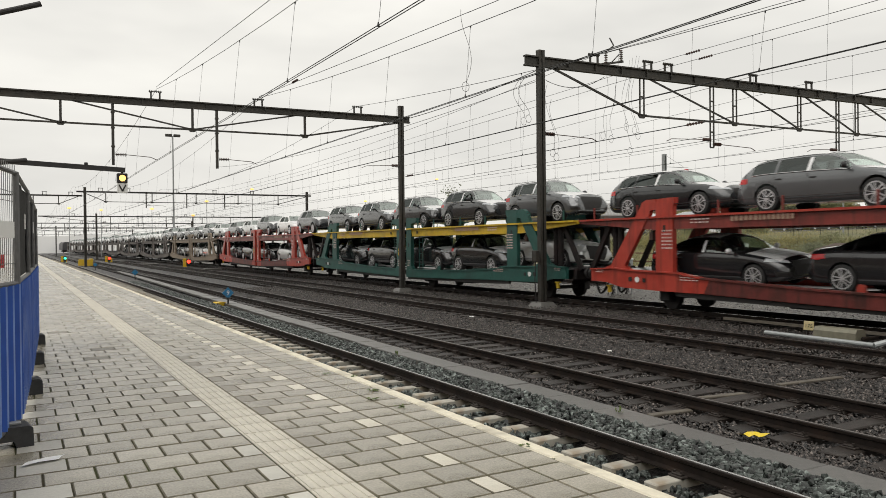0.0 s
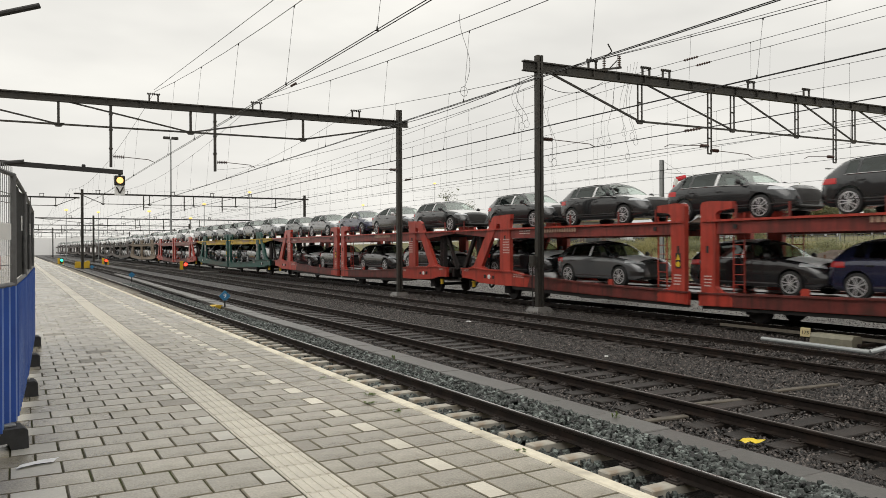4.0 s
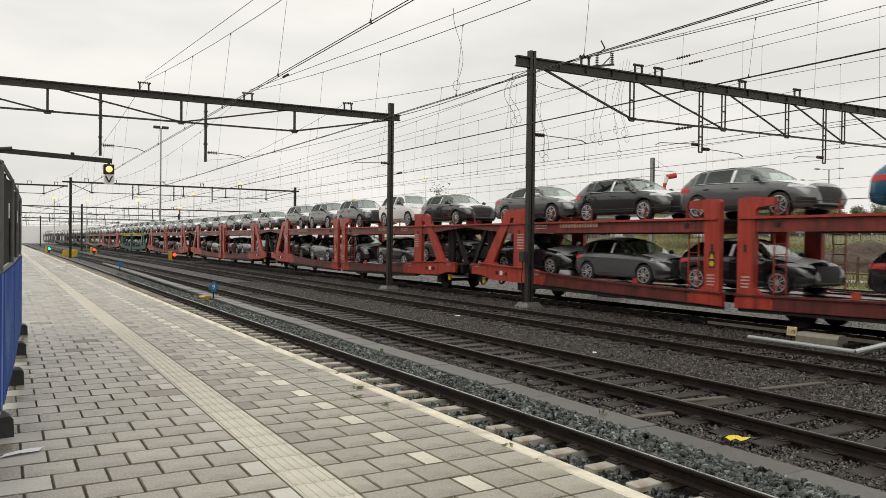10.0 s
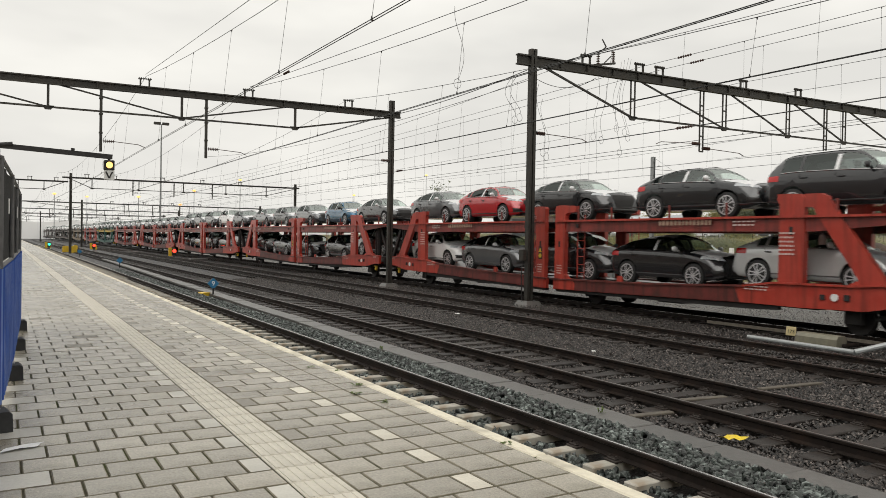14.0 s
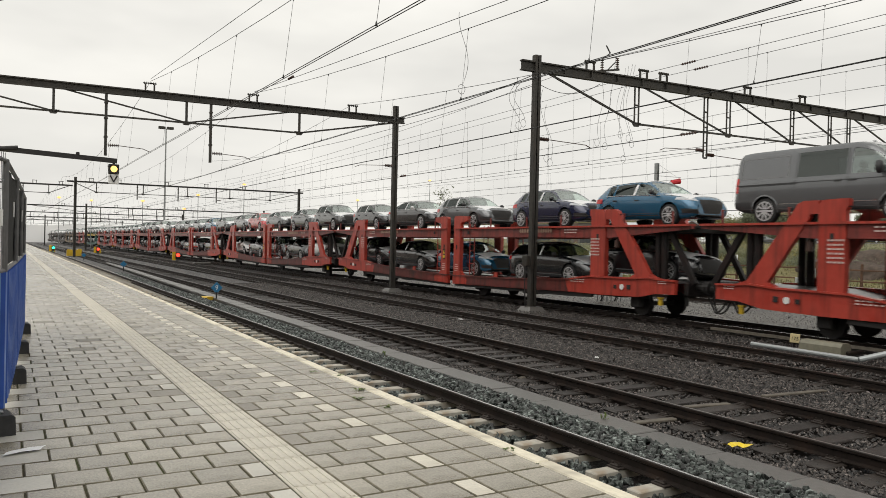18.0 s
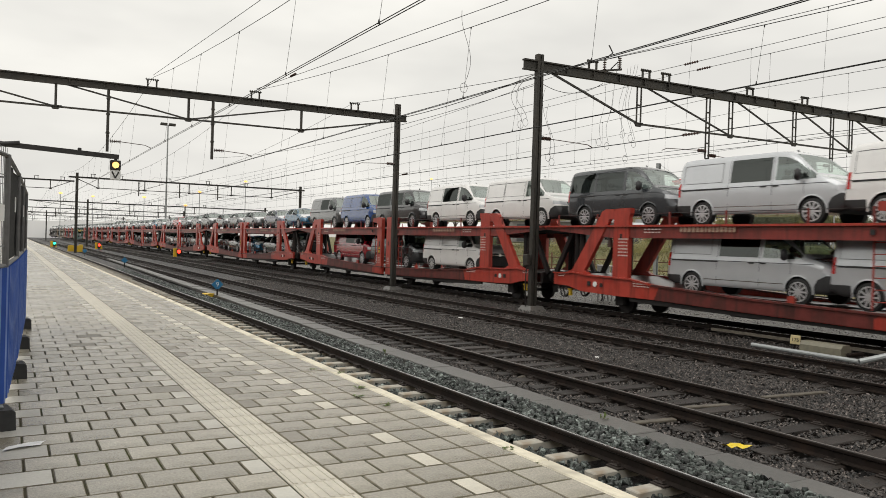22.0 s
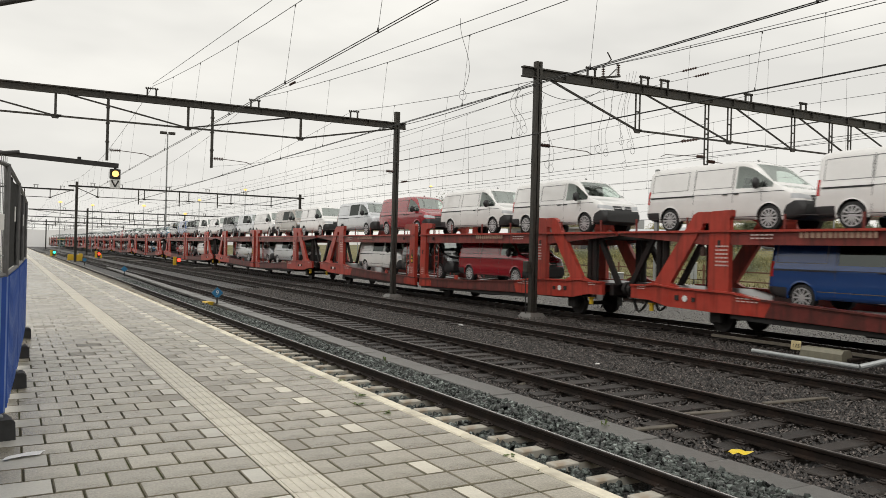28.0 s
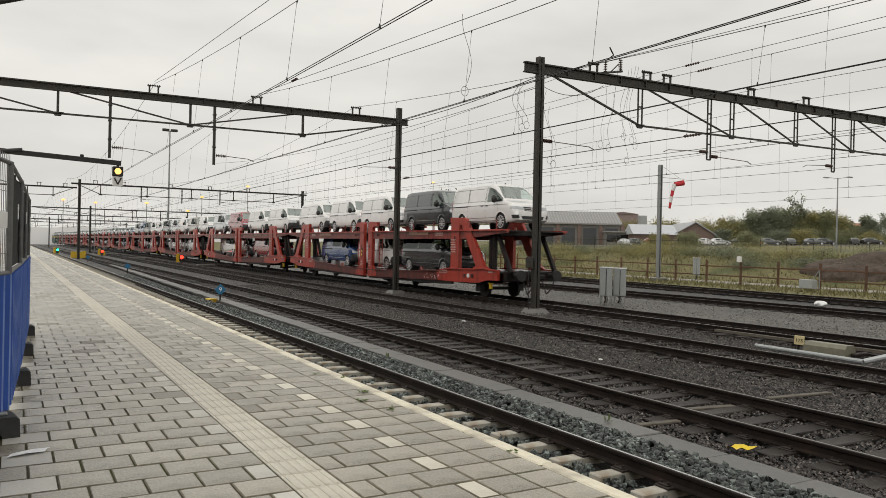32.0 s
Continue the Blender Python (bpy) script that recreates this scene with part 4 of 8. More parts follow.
SHAPES = {
    "van": Shape(4.9, 1.9, 3, 0.92, 0.335, 0.3,
                 [(-2.45, 0.75), (-2.435, 1.25), (-2.39, 1.84), (-2.29, 1.925), (-1.85, 1.955), (0.25, 1.96), (0.6, 1.94), (0.83, 1.87), (1.63, 1.27), (1.73, 1.215), (2.15, 1.08), (2.29, 0.99), (2.39, 0.84), (2.45, 0.55)],
                 [(-2.45, 0.7), (-2.4, 1.13), (0.85, 1.13), (1.65, 1.12), (2.15, 0.99), (2.45, 0.45)],
                 [(-2.45, 0.93), (-2.33, 0.985), (-1.85, 1), (1.55, 1), (2.05, 0.965), (2.33, 0.885), (2.45, 0.78)], 0.1, True),
    "long_van": Shape(5.3, 1.9, 3.4, 0.92, 0.335, 0.3,
                      [(-2.65, 0.75), (-2.635, 1.25), (-2.59, 1.84), (-2.49, 1.925), (-2.05, 1.955), (0.45, 1.96), (0.8, 1.94), (1.03, 1.87), (1.83, 1.27), (1.93, 1.215), (2.35, 1.08), (2.49, 0.99), (2.59, 0.84), (2.65, 0.55)],
                      [(-2.65, 0.7), (-2.6, 1.13), (1.05, 1.13), (1.85, 1.12), (2.35, 0.99), (2.65, 0.45)],
                      [(-2.65, 0.93), (-2.53, 0.985), (-2.05, 1), (1.75, 1), (2.25, 0.965), (2.53, 0.885), (2.65, 0.78)], 0.1, True),
    "hatch": Shape(4.34, 1.81, 2.63, 0.88, 0.325, 0.2,
                   [(-2.17, 0.55), (-2.12, 0.95), (-1.97, 1.1), (-1.6, 1.34), (-1.3, 1.42), (-0.3, 1.46), (0.15, 1.42), (1.0, 0.99), (1.15, 0.965), (1.75, 0.89), (1.98, 0.84), (2.12, 0.74), (2.17, 0.58)],
                   [(-2.17, 0.5), (-2.1, 0.9), (-1.3, 0.97), (0.9, 0.92), (1.7, 0.79), (2.17, 0.5)],
                   [(-2.17, 0.78), (-1.95, 0.92), (-1.3, 1.0), (1.2, 1.0), (1.8, 0.94), (2.05, 0.85), (2.17, 0.73)], 0.2),
    "sedan": Shape(4.85, 1.88, 2.9, 0.92, 0.34, 0.2,
                   [(-2.43, 0.5), (-2.38, 0.98), (-2.2, 1.06), (-1.75, 1.12), (-0.85, 1.42), (-0.2, 1.46), (0.25, 1.42), (1.15, 1.0), (1.3, 0.975), (2.0, 0.88), (2.24, 0.82), (2.38, 0.73), (2.43, 0.58)],
                   [(-2.43, 0.48), (-2.3, 0.93), (-1.4, 0.985), (1.0, 0.935), (1.9, 0.79), (2.43, 0.5)],
                   [(-2.43, 0.78), (-2.1, 0.93), (-1.4, 1.0), (1.3, 1.0), (2.0, 0.94), (2.3, 0.85), (2.43, 0.73)], 0.22),
    "avant": Shape(4.9, 1.88, 2.92, 0.92, 0.345, 0.2,
                   [(-2.45, 0.5), (-2.4, 0.95), (-2.25, 1.1), (-1.8, 1.38), (-1.3, 1.45), (-0.2, 1.47), (0.25, 1.43), (1.15, 1.0), (1.3, 0.975), (2.0, 0.88), (2.26, 0.82), (2.4, 0.73), (2.45, 0.58)],
                   [(-2.45, 0.48), (-2.35, 0.92), (-1.4, 0.985), (1.0, 0.935), (1.9, 0.79), (2.45, 0.5)],
                   [(-2.45, 0.78), (-2.1, 0.93), (-1.4, 1.0), (1.3, 1.0), (2.0, 0.94), (2.32, 0.85), (2.45, 0.73)], 0.22),
    "suv": Shape(4.5, 1.85, 2.68, 0.9, 0.355, 0.26,
                 [(-2.25, 0.6), (-2.2, 1.1), (-2.05, 1.3), (-1.75, 1.56), (-1.4, 1.63), (-0.3, 1.66), (0.2, 1.61), (0.95, 1.14), (1.1, 1.1), (1.8, 1.03), (2.05, 0.97), (2.2, 0.84), (2.25, 0.64)],
                 [(-2.25, 0.55), (-2.15, 1.05), (-1.2, 1.11), (0.85, 1.055), (1.75, 0.88), (2.25, 0.44)],
                 [(-2.25, 0.8), (-2.0, 0.94), (-1.3, 1.0), (1.2, 1.0), (1.9, 0.95), (2.15, 0.87), (2.25, 0.77)], 0.2),
    "coupe_suv": Shape(4.5, 1.84, 2.68, 0.9, 0.36, 0.25,
                       [(-2.25, 0.6), (-2.2, 1.04), (-2.05, 1.13), (-1.6, 1.3), (-1.0, 1.45), (-0.4, 1.525), (0.05, 1.53), (0.35, 1.48), (1.05, 1.1), (1.2, 1.06), (1.8, 0.99), (2.05, 0.94), (2.2, 0.82), (2.25, 0.62)],
                       [(-2.25, 0.55), (-2.15, 1.02), (-1.3, 1.08), (0.9, 1.02), (1.75, 0.86), (2.25, 0.44)],
                       [(-2.25, 0.8), (-2.0, 0.94), (-1.3, 1.0), (1.2, 1.0), (1.9, 0.95), (2.15, 0.87), (2.25, 0.77)], 0.22),
}

PAINTS = {}
for nm, c, met in (("white", (0.8, 0.79, 0.77), 0), ("silver", (0.58, 0.6, 0.62), 0.25), ("light_silver", (0.6, 0.61, 0.6), 0.25), ("grey", (0.12, 0.125, 0.13), 0.35), ("graphite", (0.018, 0.02, 0.022), 0.2),
                   ("taupe", (0.33, 0.3, 0.265), 0.3), ("dark_grey", (0.046, 0.051, 0.057), 0.25), ("black", (0.02, 0.02, 0.022), 0.2),
                   ("navy", (0.018, 0.022, 0.06), 0.3), ("blue", (0.012, 0.1, 0.19), 0.35), ("royal_blue", (0.012, 0.06, 0.22), 0.1),
                   ("red", (0.42, 0.01, 0.016), 0.1), ("dark_red", (0.3, 0.01, 0.02), 0.1)):
    PAINTS[nm] = mat(nm + "_car_paint", c, 0.22, met, vary=0.05, scale=2.0, coat=1.0)


def shell(sh, xs):
    """The closed outer skin through the sections at xs."""
    bm = bmesh.new()
    rings = []
    for x in xs:
        half = sh.ring(x)
        rings.append([bm.verts.new((x, y, z)) for y, z in half] + [bm.verts.new((x, -y, z)) for y, z in half[-2:0:-1]])
    for a, b in zip(rings[:-1], rings[1:]):
        m = len(a)
        for i in range(m):
            bm.faces.new((a[i], a[(i + 1) % m], b[(i + 1) % m], b[i]))
    bm.faces.new(rings[0])
    bm.faces.new(rings[-1][::-1])
    bmesh.ops.recalc_face_normals(bm, faces=bm.faces)
    return bm


def hull(pts):
    """The convex outline of points in a plane, anticlockwise."""
    pts = sorted(set(pts))
    out = []
    for seq in (pts, pts[::-1]):
        run = []
        for p in seq:
            while len(run) > 1 and (run[-1][0] - run[-2][0]) * (p[1] - run[-2][1]) - (run[-1][1] - run[-2][1]) * (p[0] - run[-2][0]) <= 0.0004:
                run.pop()
            run.append(p)
        out += run[:-1]
    return out


def cut_out(bm, outline, axes, test, sink=0.004, keep=False):
    """Cut an outline, seen along one axis, out of the skin; gives the piece as a mesh of its own. keep: the skin stays closed below."""
    outline = hull(outline)
    i, j = axes
    lo = (min(p[0] for p in outline), min(p[1] for p in outline))
    hi = (max(p[0] for p in outline), max(p[1] for p in outline))
    bm.normal_update()
    faces = []
    for f in bm.faces:
        c = f.calc_center_median()
        if test(c, f.normal):
            us, vs = [v.co[i] for v in f.verts], [v.co[j] for v in f.verts]
            if max(us) > lo[0] and min(us) < hi[0] and max(vs) > lo[1] and min(vs) < hi[1]:
                faces.append(f)
    for p, q in zip(outline, outline[1:] + outline[:1]):
        no, co = Vector((0, 0, 0)), Vector((0, 0, 0))
        no[i], no[j] = q[1] - p[1], p[0] - q[0]
        co[i], co[j] = p
        geo = faces + list({e for f in faces for e in f.edges}) + list({v for f in faces for v in f.verts})
        got = bmesh.ops.bisect_plane(bm, geom=geo, dist=1e-5, plane_co=co, plane_no=no)
        faces = [f for f in got["geom"] if isinstance(f, bmesh.types.BMFace) and (f.calc_center_median() - co).dot(no) < 0]
        if not faces:
            return None
    bm.normal_update()
    piece = bmesh.new()
    made = {}
    for f in faces:
        ring = []
        for v in f.verts:
            if v not in made:
                made[v] = piece.verts.new(v.co - v.normal * sink)
            ring.append(made[v])
        piece.faces.new(ring)
    if not keep:
        bmesh.ops.delete(bm, geom=faces, context="FACES")
    return piece


def loop_solid(rings, mi=1):
    bm = bmesh.new()
    vs = [[bm.verts.new(p) for p in r] for r in rings]
    for a, b in zip(vs[:-1], vs[1:]):
        m = len(a)
        for i in range(m):
            bm.faces.new((a[i], a[(i + 1) % m], b[(i + 1) % m], b[i]))
    bm.faces.new(vs[0])
    bm.faces.new(vs[-1][::-1])
    for f in bm.faces:
        f.material_index = mi
    return bm


def arch(sh, x, grow):
    return [(x + math.cos(2 * math.pi * k / 20) * (sh.wr + grow), sh.wr + 0.015 + math.sin(2 * math.pi * k / 20) * (sh.wr + grow)) for k in range(20)]


def body_mesh(bm):
    """The skin with a wall thickness, dark on its inside."""
    bmesh.ops.dissolve_degenerate(bm, dist=1e-4, edges=bm.edges)
    bmesh.ops.triangulate(bm, faces=[f for f in bm.faces if len(f.verts) > 4])
    raw = bpy.data.meshes.new("skin")
    bm.to_mesh(raw)
    bm.free()
    raw.materials.append(PAINTS["grey"])
    raw.materials.append(M_LINER)
    ob = new("cut_tmp", raw)
    mod = ob.modifiers.new("wall", "SOLIDIFY")
    mod.thickness, mod.offset, mod.material_offset = 0.022, -1, 1
    dg = bpy.context.evaluated_depsgraph_get()
    out = bpy.data.meshes.new_from_object(ob.evaluated_get(dg))
    out.name = "body"
    bpy.data.objects.remove(ob)
    out.shade_smooth()
    out.set_sharp_from_angle(angle=radians(34))
    return out


def patch(bm, rows):
    """A sheet from rows of points."""
    vs = [[bm.verts.new(p) for p in r] for r in rows]
    for a, b in zip(vs[:-1], vs[1:]):
        for i in range(len(a) - 1):
            bm.faces.new((a[i], a[i + 1], b[i + 1], b[i]))


def flank_patch(bm, sh, x0, x1, k0, k1, slope0=0.0, slope1=0.0, out=0.008, n=6, sides=(1, -1)):
    """A pane on the flanks; slope: how far its ends lean with height."""
    for s in sides:
        rows = []
        for j in range(4):
            k = k0 + (k1 - k0) * j / 3
            row = []
            for i in range(n + 1):
                a, b = x0 + slope0 * j / 3, x1 + slope1 * j / 3
                p = sh.side(a + (b - a) * i / n, k, out)
                row.append(Vector((p.x, s * p.y, p.z)))
            rows.append(row)
        patch(bm, rows)


def film_patch(bm, sh, x0, x1, low, xs):
    """A sheet laid over the upper part of the skin from x0 to x1, down to a share of the height over the belt."""
    rows = []
    for x in [x0] + [q for q in xs if x0 + 0.02 < q < x1 - 0.02] + [x1]:
        t, b = lerp_table(sh.top, x), min(lerp_table(sh.belt, x), lerp_table(sh.top, x) - 0.015)
        top = [q for q in sh.ring(x) if q[1] > b + (t - b) * low][-6:]
        rows.append([(x, y + 0.006, z + 0.006) for y, z in top] + [(x, -y - 0.006, z + 0.006) for y, z in top[-2::-1]])
    m = min(len(r) for r in rows)
    patch(bm, [r[(len(r) - m) // 2:(len(r) + m) // 2] for r in rows])


def low_patch(bm, sh, x0, x1, z0, z1, out=0.01):
    """A strip on the flanks between two heights."""
    for s in (1, -1):
        rows = []
        for z in (z0, z1):
            row = []
            for i in range(9):
                x = x0 + (x1 - x0) * i / 8
                p = sh.at(x)
                y = max(q[0] for q in p if q[1] <= max(z, p[2][1]) + 0.05)
                row.append((x, s * (y + out), z))
            rows.append(row)
        patch(bm, rows)


def wheel_mesh(sh, detail, spokes):
    b = bmesh.new()
    r = sh.wr
    seg = 28 if detail else 14
    rod(b, (0, -0.1, 0), (0, 0.09, 0), r, seg=seg)
    rod(b, (0, 0.09, 0), (0, 0.105, 0), r * 0.985, r * 0.9, seg=seg)
    tyre = finish(b, "tyre", M_TYRE, 40)
    b = bmesh.new()
    rr = r * 0.77
    rod(b, (0, 0.06, 0), (0, 0.1, 0), rr * 0.9, seg=seg, mi=1)
    ring = 24 if detail else 12
    for i in range(ring):
        a0, a1 = 2 * math.pi * i / ring, 2 * math.pi * (i + 1) / ring
        q = [b.verts.new((math.cos(a) * q_, 0.112, math.sin(a) * q_)) for a, q_ in ((a0, rr), (a1, rr), (a1, rr * 0.88), (a0, rr * 0.88))]
        b.faces.new(q)
    for i in range(spokes):
        a = 2 * math.pi * i / spokes
        d, n = Vector((math.cos(a), 0, math.sin(a))), Vector((-math.sin(a), 0, math.cos(a)))
        if spokes < 8:
            # paired blades that part towards the rim
            for o in (-1, 1):
                q = [b.verts.new(Vector((0, h_, 0)) + d * l + n * w) for l, w, h_ in ((rr * 0.1, o * rr * 0.02, 0.118), (rr * 0.93, o * rr * 0.13, 0.106),
                                                                                     (rr * 0.93, o * rr * 0.26, 0.106), (rr * 0.1, o * rr * 0.13, 0.118))]
                b.faces.new(q)
        else:
            w0, w1 = rr * 0.1, rr * 0.085
            q = [b.verts.new(Vector((0, 0.113, 0)) + d * l + n * w) for l, w in ((0.0, -w0), (rr * 0.92, -w1), (rr * 0.92, w1), (0.0, w0))]
            b.faces.new(q)
    rod(b, (0, 0.1, 0), (0, 0.118, 0), rr * 0.2, seg=10)
    rim = finish(b, "rim", [M_RIM, M_BLACK])
    return tyre, rim


def rim_join(sh):
    """A plain far-off wheel: tyre and rim in one."""
    b = bmesh.new()
    rod(b, (0, -0.1, 0), (0, 0.1, 0), sh.wr, seg=14)
    rod(b, (0, 0.1, 0), (0, 0.108, 0), sh.wr * 0.74, seg=12, mi=1)
    return finish(b, "wheel", [M_TYRE, M_RIM])


def side_outline(sh, x0, x1):
    """A side window from x0 to x1, between the belt and the roof's edge."""
    pts = []
    for k in range(9):
        x = x0 + (x1 - x0) * k / 8
        t, b = lerp_table(sh.top, x), lerp_table(sh.belt, x)
        if t - b > 0.13:
            pts.append((x, b + 0.035))
            pts.append((x, b + (t - b) * 0.8))
    return pts


def vehicle(kind, glazing="car", detail=True):
    """One vehicle of a kind with all its parts; paint is set for each copy."""
    sh = SHAPES[kind]
    van = kind.endswith("van")
    v = thing("van" if van else "car", "", "van" if van else "car")
    f, hw = sh.xf - 2.45, sh.w / 2
    n = 34 if detail else 14
    xs = sorted({round(x, 3) for x in [q[0] for q in sh.top] + [-sh.xf + sh.l * i / n for i in range(n + 1)]})
    skin = shell(sh, xs)
    high = max(q[1] for q in sh.top)
    x_roof = [x for x, z in sh.top if z > high - 0.09][-1]
    x_cowl = next(x for x, z in sh.top if x > x_roof + 0.3 and z < high * 0.72)
    z_cowl, z_roof = lerp_table(sh.top, x_cowl), lerp_table(sh.top, x_roof)
    tail = lerp_table(sh.belt, -sh.xf + 0.25)
    pieces = []

    def take(name, outline, axes, test, material, label="", smooth=40, sink=0.004):
        solid_piece = material not in (M_CLEAR, M_PRIVACY, M_FRONTGLASS)
        got = cut_out(skin, outline, axes, test, -0.005 if solid_piece else sink, solid_piece)
        if got:
            pieces.append((name, got, material, label, smooth))

    # wheel openings
    for x in (sh.fx, sh.rx):
        for s in (-1, 1):
            got = cut_out(skin, arch(sh, x, 0.05), (0, 2), lambda c, no: c.y * s > hw * 0.5)
            if got:
                got.free()
    # glass
    if van:
        spans = [(0.46 + f, 1.6 + f)]
        if glazing in ("half", "full"):
            spans.append((-0.95 + f, 0.33 + f))
        if glazing == "full":
            spans.append((-2.25 - f, -1.08 + f))
    else:
        end = {"hatch": -1.46, "sedan": -1.4, "avant": -1.9, "suv": -1.7, "coupe_suv": -1.42}[kind]
        spans = [(-0.14, 1.05), (-1.1, -0.24), (end, -1.18)]
    for i, (x0, x1) in enumerate(spans if detail else spans[:2]):
        for s in (-1, 1) if detail else (-1,):
            take("side_window", side_outline(sh, x0, x1), (0, 2), lambda c, no: c.y * s > 0.2 and abs(no.y) > 0.4 and abs(c.x) < sh.xf - 0.1,
                 M_CLEAR if i == 0 else M_PRIVACY)
    wb, wt = (hw * 0.84, hw * 0.66) if van else (hw * 0.8, hw * 0.58)
    take("windscreen", [(-wb, z_cowl + 0.03), (wb, z_cowl + 0.03), (wt, z_roof - 0.03), (-wt, z_roof - 0.03)], (1, 2), lambda c, no: x_roof - 0.25 < c.x < x_cowl + 0.15 and no.x > 0.2 and no.z > 0.15, M_FRONTGLASS)
    if not detail:
        pass
    elif van:
        if glazing == "full":
            take("rear_window", [(-0.66, 1.22), (0.66, 1.22), (0.58, 1.74), (-0.58, 1.74)], (1, 2), lambda c, no: no.x < -0.6, M_PRIVACY)
    else:
        take("rear_window", [(-hw * 0.72, tail + 0.1), (hw * 0.72, tail + 0.1), (hw * 0.56, high - 0.09), (-hw * 0.56, high - 0.09)], (1, 2), lambda c, no: c.x < -0.7 and no.x < -0.2 and no.z > 0.05, M_PRIVACY)
    # front and tail
    zn = lerp_table(sh.top, sh.xf - 0.12)
    front = lambda c, no: c.x > sh.xf - 0.6 and no.x > 0.12 and no.z < 0.9
    if not detail:
        pass
    elif van:
        if glazing in ("panel", "half"):
            take("front_bumper", [(sh.fx + 0.41, 0.2), (sh.xf + 0.1, 0.2), (sh.xf + 0.1, 0.77), (sh.fx + 0.7, 0.77), (sh.fx + 0.5, 0.66), (sh.fx + 0.42, 0.5)], (0, 2), lambda c, no: c.x > sh.fx + 0.3, M_TRIM, "unpainted black plastic bumper")
            take("rear_bumper", [(-sh.xf - 0.1, 0.2), (sh.rx - 0.41, 0.2), (sh.rx - 0.43, 0.58), (-sh.xf - 0.1, 0.58)], (0, 2), lambda c, no: c.x < sh.rx - 0.3, M_TRIM, "unpainted black plastic bumper")
        else:
            take("lower_intake", [(-0.5, 0.42), (0.5, 0.42), (0.56, 0.56), (-0.56, 0.56)], (1, 2), front, M_TRIM)
            for s in (-1, 1):
                take("fog_lamp_recess", [(s * 0.64, 0.46), (s * 0.86, 0.46), (s * 0.88, 0.6), (s * 0.68, 0.6)], (1, 2), front, M_TRIM)
        for s in (-1, 1):
            take("headlamp", [(s * 0.43, 0.8), (s * 0.97, 0.84), (s * 0.97, 0.97), (s * 0.45, 0.92)], (1, 2), lambda c, no: front(c, no) and c.x > sh.xf - 0.36, M_LAMP)
        take("grille", [(-0.4, 0.76), (0.4, 0.76), (0.42, 0.93), (-0.42, 0.93)], (1, 2), front, M_TRIM)
        for s in (-1, 1):
            take("tail_lamp", [(s * hw * 0.86, 0.84), (s * hw, 0.84), (s * hw, 1.24), (s * hw * 0.86, 1.24)], (1, 2), lambda c, no: c.x < -sh.xf + 0.4 and no.x < -0.1, M_TAIL)
    else:
        lift = sh.sill - 0.2
        zn = lerp_table(sh.top, sh.xf - 0.2)
        take("grille", [(-0.34, 0.36 + lift), (0.34, 0.36 + lift), (0.5, zn - 0.16), (0.46, zn - 0.07), (-0.46, zn - 0.07), (-0.5, zn - 0.16)], (1, 2), front, M_BLACK)
        take("lower_intake", [(-0.62, 0.26 + lift), (0.62, 0.26 + lift), (0.58, 0.33 + lift), (-0.58, 0.33 + lift)], (1, 2), front, M_BLACK)
        for s in (-1, 1):
            take("headlamp", [(s * 0.53, zn - 0.13), (s * 0.95, zn - 0.06), (s * 0.95, zn + 0.04), (s * 0.55, zn - 0.05)], (1, 2), front, M_LAMP)
            take("side_intake", [(s * 0.52, 0.34 + lift), (s * 0.84, 0.36 + lift), (s * 0.86, 0.5 + lift), (s * 0.62, 0.47 + lift)], (1, 2), front, M_BLACK)
            take("tail_lamp", [(s * hw * 0.5, tail - 0.13), (s * hw, tail - 0.16), (s * hw, tail - 0.01), (s * hw * 0.5, tail - 0.03)], (1, 2), lambda c, no: c.x < -sh.xf + 0.5 and no.x < -0.1, M_TAIL)
    body = part("body", body_mesh(skin), None, v)
    for name, got, material, label, smooth in pieces:
        part(name, got, material, body, label, smooth=smooth)
    # inside: floor, wheel arches, dashboard, seats
    bm = bmesh.new()
    zb = lerp_table(sh.belt, 0) - 0.42
    box(bm, -sh.xf + 0.3, x_cowl - 0.05, -hw + 0.12, hw - 0.12, sh.sill + 0.08, zb, bevel=0.02)
    box(bm, x_cowl - 0.5, x_cowl - 0.08, -hw + 0.14, hw - 0.14, zb, z_cowl - 0.06, bevel=0.06)
    box(bm, x_cowl - 0.1, sh.xf - 0.4, -hw + 0.4, hw - 0.4, sh.sill + 0.05, zb, bevel=0.02)
    if van and glazing != "full":
        xb = 0.3 + f if glazing in ("panel", "plain") else -2.0 - f
        p = sh.at(xb)
        half = [(p[6][0] - 0.07, zb), (p[6][0] - 0.07, p[6][1]), (p[7][0] - 0.07, p[7][1]), (p[8][0] - 0.09, p[8][1] - 0.02), (p[9][0] - 0.06, p[9][1] - 0.07)]
        wall = bmesh.new()
        prism(wall, half + [(-y, z) for y, z in half[::-1]], xb - 0.05, xb)
        if detail:
            part("bulkhead", wall, M_LINER, v)
        else:
            wall.free()
    if detail:
        part("underbody", bm, M_TRIM, v)
    else:
        bm.free()
    if detail:
        rows = (0.5 + f,) if van else (-0.35,)
        if glazing == "full":
            rows += (-0.7 + f,)
        for xs_ in rows:
            for s in (-1, 1):
                bm = bmesh.new()
                box(bm, xs_ - 0.12, xs_ + 0.04, s * 0.38 - 0.22, s * 0.38 + 0.22, zb, zb + 0.6, bevel=0.06)
                box(bm, xs_ - 0.12, xs_ - 0.02, s * 0.38 - 0.12, s * 0.38 + 0.12, zb + 0.62, zb + 0.78, bevel=0.04)
                part("seat", bm, M_SEAT, v)
